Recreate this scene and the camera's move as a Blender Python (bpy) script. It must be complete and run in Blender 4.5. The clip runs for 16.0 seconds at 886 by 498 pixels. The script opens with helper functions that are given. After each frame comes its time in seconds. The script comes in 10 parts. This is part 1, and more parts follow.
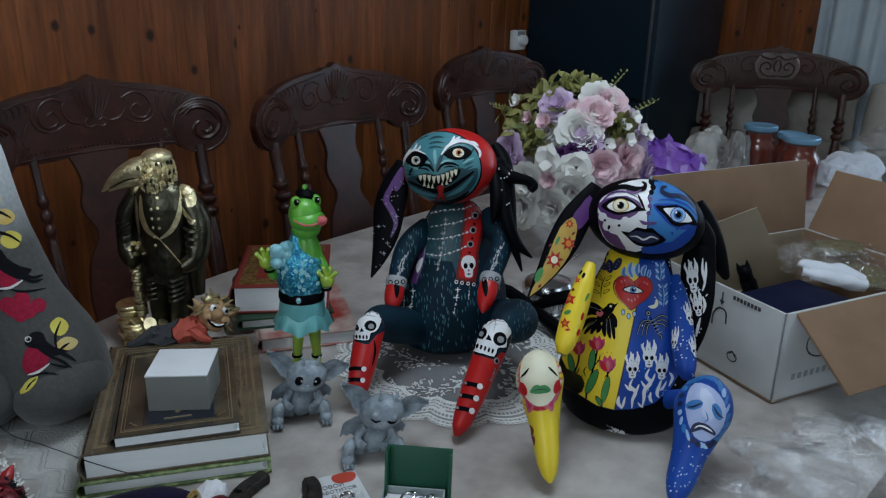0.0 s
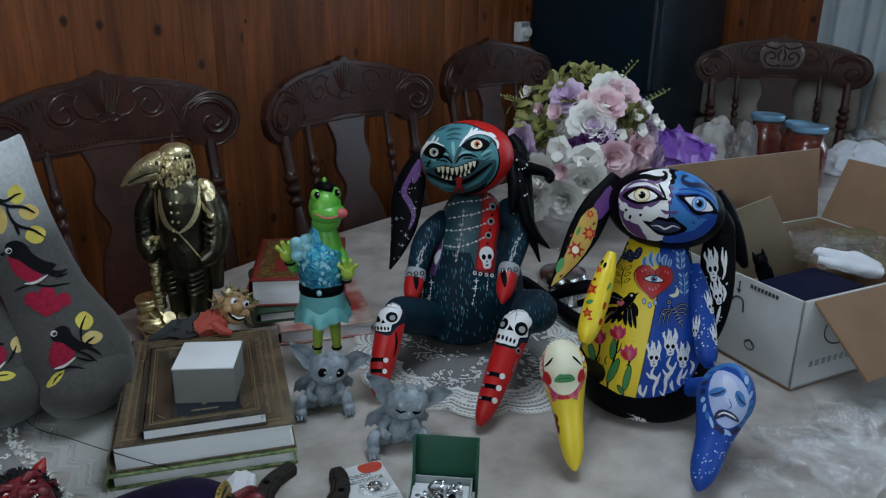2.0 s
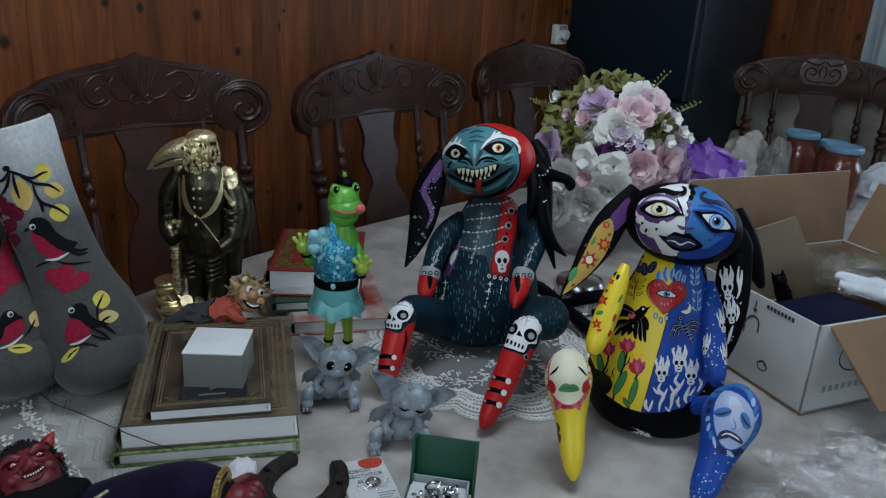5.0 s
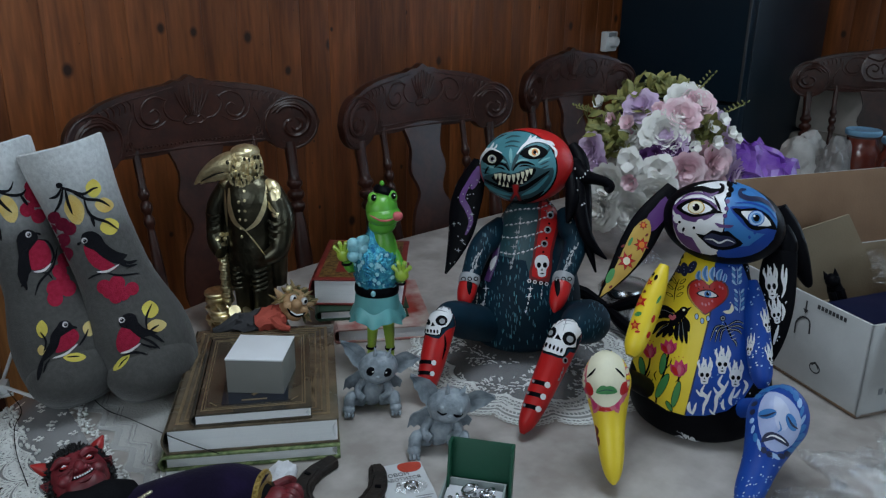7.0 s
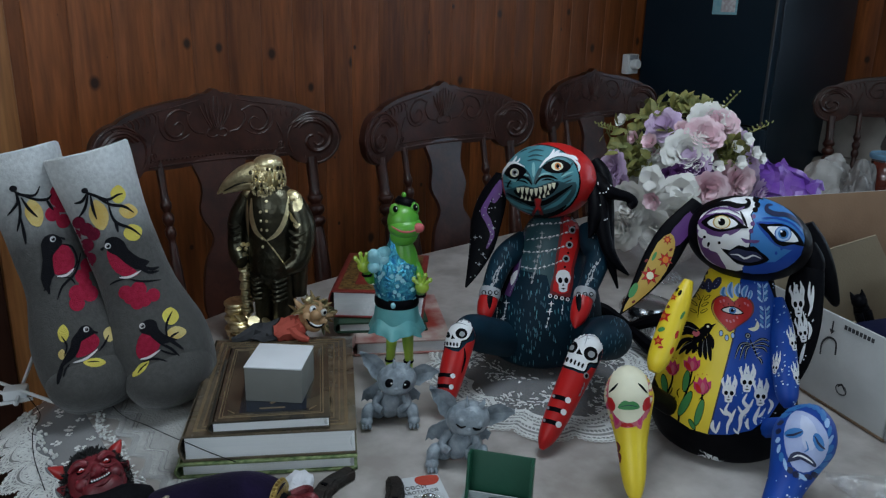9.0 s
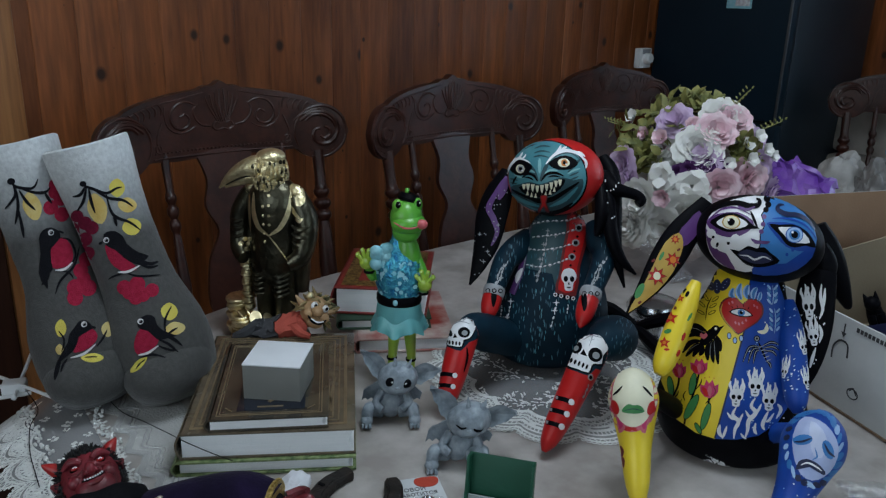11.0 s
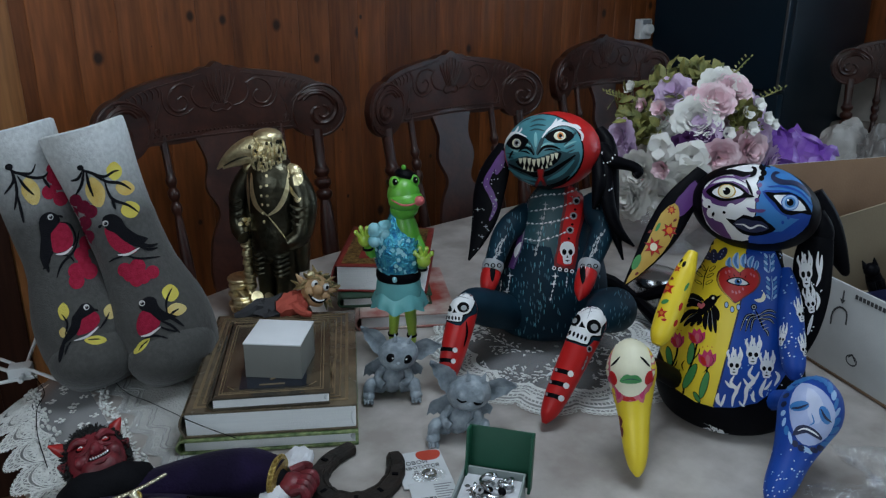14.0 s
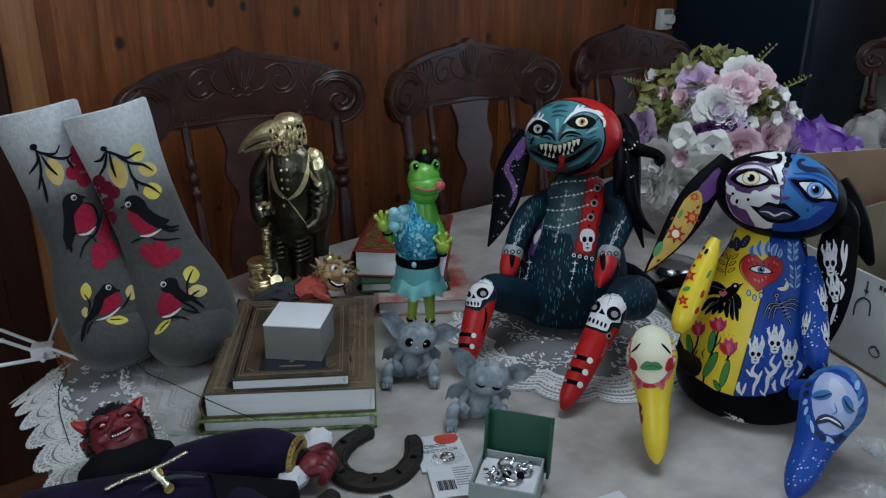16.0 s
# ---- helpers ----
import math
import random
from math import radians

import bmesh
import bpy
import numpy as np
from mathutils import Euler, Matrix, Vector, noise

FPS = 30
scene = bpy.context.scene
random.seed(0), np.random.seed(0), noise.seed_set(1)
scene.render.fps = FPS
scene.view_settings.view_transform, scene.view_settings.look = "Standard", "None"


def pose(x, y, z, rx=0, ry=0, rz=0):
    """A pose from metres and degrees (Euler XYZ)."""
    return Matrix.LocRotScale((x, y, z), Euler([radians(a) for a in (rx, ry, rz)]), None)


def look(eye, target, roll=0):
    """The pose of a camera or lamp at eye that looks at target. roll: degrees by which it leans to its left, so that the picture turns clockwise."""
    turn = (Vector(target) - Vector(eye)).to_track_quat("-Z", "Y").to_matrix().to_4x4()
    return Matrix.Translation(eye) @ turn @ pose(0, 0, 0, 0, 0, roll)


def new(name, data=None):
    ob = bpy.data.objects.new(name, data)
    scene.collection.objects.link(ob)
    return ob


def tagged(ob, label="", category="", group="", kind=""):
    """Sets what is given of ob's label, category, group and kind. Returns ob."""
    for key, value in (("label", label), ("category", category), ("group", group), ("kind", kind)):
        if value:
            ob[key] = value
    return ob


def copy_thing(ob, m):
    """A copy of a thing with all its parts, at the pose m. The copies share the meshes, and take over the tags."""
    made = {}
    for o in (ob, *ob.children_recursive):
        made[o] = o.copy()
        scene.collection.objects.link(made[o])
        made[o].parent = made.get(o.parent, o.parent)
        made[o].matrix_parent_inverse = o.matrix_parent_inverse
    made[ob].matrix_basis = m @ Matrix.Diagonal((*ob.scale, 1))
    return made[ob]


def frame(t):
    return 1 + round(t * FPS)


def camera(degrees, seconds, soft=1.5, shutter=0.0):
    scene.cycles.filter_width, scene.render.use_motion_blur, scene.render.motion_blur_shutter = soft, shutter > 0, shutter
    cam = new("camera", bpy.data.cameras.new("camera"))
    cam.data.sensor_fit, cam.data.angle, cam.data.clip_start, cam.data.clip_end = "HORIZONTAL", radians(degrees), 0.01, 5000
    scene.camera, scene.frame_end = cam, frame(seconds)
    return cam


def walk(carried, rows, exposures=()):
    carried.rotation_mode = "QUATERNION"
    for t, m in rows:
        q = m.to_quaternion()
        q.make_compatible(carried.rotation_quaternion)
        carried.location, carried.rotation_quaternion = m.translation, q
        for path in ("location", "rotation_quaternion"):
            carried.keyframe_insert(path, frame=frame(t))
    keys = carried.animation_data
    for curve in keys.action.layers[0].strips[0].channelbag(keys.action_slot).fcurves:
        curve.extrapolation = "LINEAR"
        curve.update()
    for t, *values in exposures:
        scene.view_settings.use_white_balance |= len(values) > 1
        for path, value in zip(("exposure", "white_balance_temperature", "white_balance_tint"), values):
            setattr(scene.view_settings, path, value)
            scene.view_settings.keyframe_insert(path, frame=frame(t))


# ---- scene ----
from mathutils.bvhtree import BVHTree

cam = camera(59.6, 16.0, soft=1.25)
PATH = [
    (0, (0.046, 0.075, 1.298), (-0.025, 1.965, 0.648), 1.3),
    (0.5, (0.043, 0.077, 1.301), (-0.009, 1.968, 0.651), 1.1),
    (1, (0.016, 0.066, 1.302), (-0.037, 1.957, 0.652), 1.2),
    (1.5, (0.025, 0.074, 1.302), (-0.03, 1.96, 0.641), 1.1),
    (2, (0.018, 0.068, 1.297), (-0.05, 1.953, 0.63), 0.8),
    (2.5, (0.009, 0.058, 1.299), (-0.067, 1.943, 0.633), 0.8),
    (3, (-0.001, 0.049, 1.301), (-0.085, 1.936, 0.643), 1.1),
    (3.5, (0.001, 0.063, 1.297), (-0.083, 1.948, 0.636), 1.8),
    (4, (0.016, 0.064, 1.294), (-0.073, 1.948, 0.63), 2.2),
    (4.2, (0.023, 0.068, 1.302), (-0.076, 1.947, 0.625), 2.6),
    (6.3, (0.053, 0.068, 1.306), (-0.187, 1.938, 0.637), 1.8),
    (6.5, (0.06, 0.066, 1.294), (-0.205, 1.939, 0.646), 1.2),
    (7, (0.069, 0.063, 1.296), (-0.23, 1.931, 0.648), 0.7),
    (7.5, (0.06, 0.058, 1.298), (-0.256, 1.928, 0.664), 0.6),
    (8, (0.048, 0.049, 1.294), (-0.281, 1.926, 0.686), 0.9),
    (8.5, (0.046, 0.047, 1.285), (-0.296, 1.927, 0.693), 1.3),
    (9, (0.063, 0.062, 1.281), (-0.282, 1.94, 0.688), 1.3),
    (11.5, (0.072, 0.083, 1.281), (-0.303, 1.948, 0.664), 1.6),
    (12, (0.075, 0.085, 1.277), (-0.302, 1.946, 0.651), 1.5),
    (12.5, (0.07, 0.091, 1.275), (-0.308, 1.945, 0.628), 1.1),
    (13, (0.071, 0.085, 1.275), (-0.314, 1.932, 0.61), 0.8),
    (13.5, (0.082, 0.08, 1.279), (-0.304, 1.927, 0.616), 0.4),
    (14, (0.081, 0.081, 1.28), (-0.301, 1.928, 0.614), 0.2),
    (14.5, (0.082, 0.077, 1.281), (-0.292, 1.925, 0.613), 0.2),
    (15, (0.076, 0.08, 1.274), (-0.312, 1.923, 0.6), 0.1),
    (15.5, (0.07, 0.083, 1.269), (-0.333, 1.92, 0.587), 0.2),
    (16, (0.075, 0.078, 1.271), (-0.343, 1.91, 0.585), 0.5),
]
walk(cam, [(t, look(eye, target, roll)) for t, eye, target, roll in PATH], exposures=[(0, -0.78), (16, -0.78)])

# ---- daylight ----
world = bpy.data.worlds.new("sky")
scene.world = world
world.use_nodes = True
wt = world.node_tree
sky = wt.nodes.new("ShaderNodeTexSky")
sky.sky_type, sky.sun_disc = "NISHITA", False
sky.sun_elevation, sky.sun_rotation = radians(35), radians(200)
wt.links.new(sky.outputs[0], wt.nodes["Background"].inputs[0])
wt.nodes["Background"].inputs[1].default_value = 0.1

ROOM = radians(51)                      # direction of the long plank wall
AX = Vector((math.cos(ROOM), math.sin(ROOM), 0))
NX = Vector((math.sin(ROOM), -math.cos(ROOM), 0))
MID = Vector((0.04, 1.18, 0))           # a point on the table's long axis


def room(s, o, z=0.0):
    """A place s along the table's axis, o across it, z up."""
    p = MID + AX * s + NX * o
    return Vector((p.x, p.y, z))


def room_pose(s, o, z=0.0, turn=0.0):
    p = room(s, o, z)
    return pose(p.x, p.y, p.z, 0, 0, math.degrees(ROOM) + turn)


def window_light(name, eye, target, sx, sy, power, colour):
    lamp = bpy.data.lights.new(name, "AREA")
    lamp.shape, lamp.size, lamp.size_y, lamp.energy, lamp.color = "RECTANGLE", sx, sy, power, colour
    ob = new(name, lamp)
    ob.matrix_world = look(eye, target)
    return ob


window_light("window_daylight", room(0.2, 2.92, 1.65), room(0.8, 0, 1.0), 1.6, 1.3, 21, (0.69, 0.87, 1.0))
bulb = bpy.data.lights.new("ceiling_lamp_light", "POINT")
bulb.energy, bulb.color, bulb.shadow_soft_size = 49, (0.74, 0.88, 1.0), 0.26
new("ceiling_lamp_light", bulb).location = room(-0.15, 0.25, 2.12)
window_light("south_window_daylight", room(-2.32, 0.9, 1.75), room(0, 0.3, 0.8), 1.5, 1.2, 21, (0.71, 0.88, 1.0))
window_light("curtain_daylight", room(2.58, 0.75, 1.5), room(0.0, 0.4, 0.9), 1.4, 1.3, 12, (0.72, 0.86, 1.0))
window_light("north_window_daylight", room(2.72, 0.63, 1.48), room(0.0, 0.63, 1.3), 1.6, 1.4, 120, (0.72, 0.86, 1.0))

# ---- mesh helpers ----
def finish(bm, angle=38):
    bmesh.ops.recalc_face_normals(bm, faces=bm.faces)
    lim = radians(angle)
    for f in bm.faces:
        f.smooth = True
    for e in bm.edges:
        if len(e.link_faces) == 2 and e.calc_face_angle(0) > lim:
            e.smooth = False


def mesh_of(name, bm, mats, angle=38):
    finish(bm, angle)
    me = bpy.data.meshes.new(name)
    bm.to_mesh(me)
    bm.free()
    for m in (mats if isinstance(mats, (list, tuple)) else [mats]):
        me.materials.append(m)
    return me


def part(name, bm, mats, parent=None, label="", m=None, angle=38):
    """Links a bmesh as one mesh object under a thing or part."""
    ob = new(name, mesh_of(name, bm, mats, angle))
    if parent is not None:
        ob.parent = parent
    if m is not None:
        ob.matrix_basis = m
    if label:
        ob["label"] = label
    return ob


def thing(name, m, label, category, group="", kind=""):
    ob = new(name)
    ob.empty_display_size = 0.02
    ob.matrix_basis = m
    return tagged(ob, label, category, group, kind)


def BM():
    return bmesh.new()


def quad(bm, vs, mi=0):
    try:
        f = bm.faces.new(vs)
        f.material_index = mi
        return f
    except ValueError:
        return None


def loft(bm, rings, mi=0, cap=True, closed=True):
    rows = [[bm.verts.new(p) for p in r] for r in rings]
    n = len(rows[0])
    for a, b in zip(rows, rows[1:]):
        for i in range(n if closed else n - 1):
            j = (i + 1) % n
            quad(bm, (a[i], a[j], b[j], b[i]), mi)
    if cap and closed:
        quad(bm, rows[0][::-1], mi)
        quad(bm, rows[-1], mi)
    return rows


def block(bm, sx, sy, sz, m=None, bevel=0.0, mi=0, seg=2):
    """A box standing on the origin of m."""
    r = bmesh.ops.create_cube(bm, size=1.0, matrix=(m or Matrix()) @ Matrix.Translation((0, 0, sz / 2)) @ Matrix.Diagonal((sx, sy, sz, 1)))
    fs = {f for v in r["verts"] for f in v.link_faces}
    for f in fs:
        f.material_index = mi
    if bevel:
        es = list({e for f in fs for e in f.edges})
        g = bmesh.ops.bevel(bm, geom=es, offset=bevel, segments=seg, affect="EDGES", profile=0.6)
        for f in g["faces"]:
            f.material_index = mi


def curve_pts(pts, n=4, closed=False):
    """Catmull-Rom through pts (tuples of any length)."""
    p = [np.array(q, float) for q in pts]
    out, k = [], len(p)
    last = k if closed else k - 1
    for i in range(last):
        a, b, c, d = (p[(i - 1) % k], p[i], p[(i + 1) % k], p[(i + 2) % k]) if closed else (p[max(i - 1, 0)], p[i], p[i + 1], p[min(i + 2, k - 1)])
        for j in range(n):
            t = j / n
            out.append(0.5 * ((2 * b) + (c - a) * t + (2 * a - 5 * b + 4 * c - d) * t * t + (3 * b - a - 3 * c + d) * t ** 3))
    if not closed:
        out.append(p[-1])
    return [tuple(float(v) for v in q) for q in out]


def tube(bm, pts, rad, seg=8, mi=0, m=None, flat=1.0, up=None):
    """A tube along pts; rad one number or one a point; flat squeezes it across its second axis."""
    pts = [Vector(p) for p in pts]
    if m is not None:
        pts = [m @ p for p in pts]
    n = len(pts)
    rads = [rad] * n if isinstance(rad, (int, float)) else list(rad)
    up = Vector(up) if up else None
    rings = []
    for i, p in enumerate(pts):
        d = (pts[min(i + 1, n - 1)] - pts[max(i - 1, 0)])
        d = d.normalized() if d.length > 1e-9 else Vector((0, 0, 1))
        if up is None:
            up = d.orthogonal().normalized() if abs(d.z) > 0.95 else Vector((0, 0, 1))
        up = (up - d * up.dot(d))
        up = up.normalized() if up.length > 1e-6 else d.orthogonal().normalized()
        side = d.cross(up)
        r = max(rads[i], 1e-5)
        rings.append([p + side * (r * math.cos(a)) + up * (r * flat * math.sin(a)) for a in [2 * math.pi * k / seg for k in range(seg)]])
    loft(bm, rings, mi)


def lathe(bm, prof, seg=24, mi=0, m=None, sy=1.0, cap=True):
    """prof: (radius, height) rows; turned about z of m."""
    m = m or Matrix()
    rings = [[m @ Vector((max(r, 1e-5) * math.cos(a), max(r, 1e-5) * sy * math.sin(a), z)) for a in [2 * math.pi * k / seg for k in range(seg)]] for r, z in prof]
    loft(bm, rings, mi, cap)


def ball(bm, c, r, mi=0, m=None, seg=16, rings=10, rot=None):
    r = (r, r, r) if isinstance(r, (int, float)) else r
    mm = (m or Matrix()) @ Matrix.Translation(c) @ (rot or Matrix()) @ Matrix.Diagonal((*r, 1))
    rows = [[bm.verts.new(mm @ Vector((math.sin(math.pi * i / rings) * math.cos(2 * math.pi * k / seg), math.sin(math.pi * i / rings) * math.sin(2 * math.pi * k / seg), math.cos(math.pi * i / rings)))) for k in range(seg)] for i in range(1, rings)]
    top, low = bm.verts.new(mm @ Vector((0, 0, 1))), bm.verts.new(mm @ Vector((0, 0, -1)))
    for k in range(seg):
        j = (k + 1) % seg
        bm.faces.new((top, rows[0][k], rows[0][j])).material_index = mi
        bm.faces.new((low, rows[-1][j], rows[-1][k])).material_index = mi
        for a, b in zip(rows, rows[1:]):
            bm.faces.new((a[k], b[k], b[j], a[j])).material_index = mi


def slab(bm, outline, thick, m=None, mi=0):
    """A flat plate from an outline in x and y, thick along z."""
    m = m or Matrix()
    lo = [bm.verts.new(m @ Vector((x, y, 0))) for x, y in outline]
    hi = [bm.verts.new(m @ Vector((x, y, thick))) for x, y in outline]
    n = len(lo)
    a, b = quad(bm, lo[::-1], mi), quad(bm, hi, mi)
    for i in range(n):
        quad(bm, (lo[i], lo[(i + 1) % n], hi[(i + 1) % n], hi[i]), mi)
    bmesh.ops.triangulate(bm, faces=[f for f in (a, b) if f])


class Skin:
    """The front of a turned form, on which things are painted: x across, z up its axis, front towards -y."""

    def __init__(self, prof, m, sy=1.0, lift=0.0007):
        self.prof, self.m, self.sy, self.lift = sorted((z, r) for r, z in prof), m, sy, lift
        self.zs, self.rs = [q[0] for q in self.prof], [q[1] for q in self.prof]

    def at(self, x, z, lift=None):
        r = float(np.interp(z, self.zs, self.rs))
        x = max(-r * 0.985, min(r * 0.985, x))
        y = -math.sqrt(max(r * r - x * x, 1e-9)) * self.sy
        d = Vector((x, y, 0)).normalized() * (self.lift if lift is None else lift)
        return self.m @ (Vector((x, y, z)) + d)


class Flat(Skin):
    """A flat face: x across, z up, front towards -y of m."""

    def __init__(self, m, lift=0.0007):
        self.m, self.lift = m, lift

    def at(self, x, z, lift=None):
        return self.m @ Vector((x, -(self.lift if lift is None else lift), z))


def patch(bm, skin, outline, mi, lift=None, rings=1, n=0):
    """A painted patch, star-shaped about its middle, fine enough to follow the form."""
    base = curve_pts(outline, n, True) if n else outline
    pts = []
    for i, (x0, z0) in enumerate(base):
        x1, z1 = base[(i + 1) % len(base)]
        k = max(1, math.ceil(math.hypot(x1 - x0, z1 - z0) / 0.007))
        pts += [(x0 + (x1 - x0) * j / k, z0 + (z1 - z0) * j / k) for j in range(k)]
    cx, cz = sum(p[0] for p in base) / len(base), sum(p[1] for p in base) / len(base)
    rings = max(1, math.ceil(max(math.hypot(x - cx, z - cz) for x, z in pts) / 0.006))
    mid = bm.verts.new(skin.at(cx, cz, lift))
    prev = None
    for k in range(1, rings + 1):
        q = k / rings
        row = [bm.verts.new(skin.at(cx + (x - cx) * q, cz + (z - cz) * q, lift)) for x, z in pts]
        for i in range(len(row)):
            j = (i + 1) % len(row)
            if prev is None:
                quad(bm, (mid, row[i], row[j]), mi)
            else:
                quad(bm, (prev[i], row[i], row[j], prev[j]), mi)
        prev = row


def oval(cx, cz, rx, rz, turn=0.0, n=16):
    c, s = math.cos(radians(turn)), math.sin(radians(turn))
    return [(cx + rx * math.cos(a) * c - rz * math.sin(a) * s, cz + rx * math.cos(a) * s + rz * math.sin(a) * c) for a in [2 * math.pi * k / n for k in range(n)]]


def stroke(bm, skin, pts, w, mi, lift=None, n=4, taper=True):
    """A brush stroke of width w along pts."""
    pts = curve_pts(pts, n) if len(pts) > 2 and n else [tuple(p) for p in pts]
    if len(pts) == 2:
        (a, b), (c, d) = pts
        pts = [(a + (c - a) * k / 4, b + (d - b) * k / 4) for k in range(5)]
    prev = None
    for i, (x, z) in enumerate(pts):
        x0, z0 = pts[max(i - 1, 0)]
        x1, z1 = pts[min(i + 1, len(pts) - 1)]
        dx, dz = x1 - x0, z1 - z0
        q = math.hypot(dx, dz) or 1
        f = w / 2 * (max(0.15, math.sin(math.pi * (0.12 + 0.76 * i / (len(pts) - 1)))) if taper else 1)
        row = [bm.verts.new(skin.at(x - dz / q * f * s, z + dx / q * f * s, lift)) for s in (-1, 0, 1)]
        if prev:
            quad(bm, (prev[0], prev[1], row[1], row[0]), mi)
            quad(bm, (prev[1], prev[2], row[2], row[1]), mi)
        prev = row


def jag(v, k):
    """A small repeatable unevenness."""
    return noise.noise(Vector((v[0] * k, v[1] * k, v[2] * k)))

# ---- materials ----
def mat(name, colour, rough=0.6, metal=0.0, second=None, scale=40.0, amount=0.5, bump=0.15, fine=300.0, spec=0.5, stretch=(1, 1, 1), coat=0.0, sheen=0.0, rough_var=0.1):
    """A painted or plain surface: two tones in patches, fine grain, uneven gloss."""
    m = bpy.data.materials.new(name)
    m.use_nodes = True
    nt = m.node_tree
    b = nt.nodes["Principled BSDF"]
    tc = nt.nodes.new("ShaderNodeTexCoord")
    mp = nt.nodes.new("ShaderNodeMapping")
    mp.inputs["Scale"].default_value = stretch
    nt.links.new(tc.outputs["Object"], mp.inputs[0])
    n1, n2 = nt.nodes.new("ShaderNodeTexNoise"), nt.nodes.new("ShaderNodeTexNoise")
    n1.inputs["Scale"].default_value, n1.inputs["Detail"].default_value = scale, 5
    n2.inputs["Scale"].default_value, n2.inputs["Detail"].default_value = fine, 3
    nt.links.new(mp.outputs[0], n1.inputs["Vector"])
    nt.links.new(mp.outputs[0], n2.inputs["Vector"])
    ramp = nt.nodes.new("ShaderNodeMapRange")
    ramp.inputs["From Min"].default_value, ramp.inputs["From Max"].default_value = 0.35, 0.65
    ramp.inputs["To Max"].default_value = amount
    nt.links.new(n1.outputs[0], ramp.inputs["Value"])
    mix = nt.nodes.new("ShaderNodeMix")
    mix.data_type = "RGBA"
    sec = second or tuple(c * 0.7 for c in colour)
    mix.inputs[6].default_value, mix.inputs[7].default_value = (*colour, 1), (*sec, 1)
    nt.links.new(ramp.outputs[0], mix.inputs[0])
    nt.links.new(mix.outputs[2], b.inputs["Base Color"])
    rr = nt.nodes.new("ShaderNodeMapRange")
    rr.inputs["To Min"].default_value, rr.inputs["To Max"].default_value = max(0.02, rough - rough_var), min(1, rough + rough_var)
    nt.links.new(n1.outputs[0], rr.inputs["Value"])
    nt.links.new(rr.outputs[0], b.inputs["Roughness"])
    b.inputs["Metallic"].default_value = metal
    b.inputs["Specular IOR Level"].default_value = spec
    b.inputs["Coat Weight"].default_value = coat
    b.inputs["Coat Roughness"].default_value = 0.15
    b.inputs["Sheen Weight"].default_value = sheen
    if bump:
        bp = nt.nodes.new("ShaderNodeBump")
        bp.inputs["Strength"].default_value, bp.inputs["Distance"].default_value = bump, 0.002
        nt.links.new(n2.outputs[0], bp.inputs["Height"])
        nt.links.new(bp.outputs[0], b.inputs["Normal"])
    return m


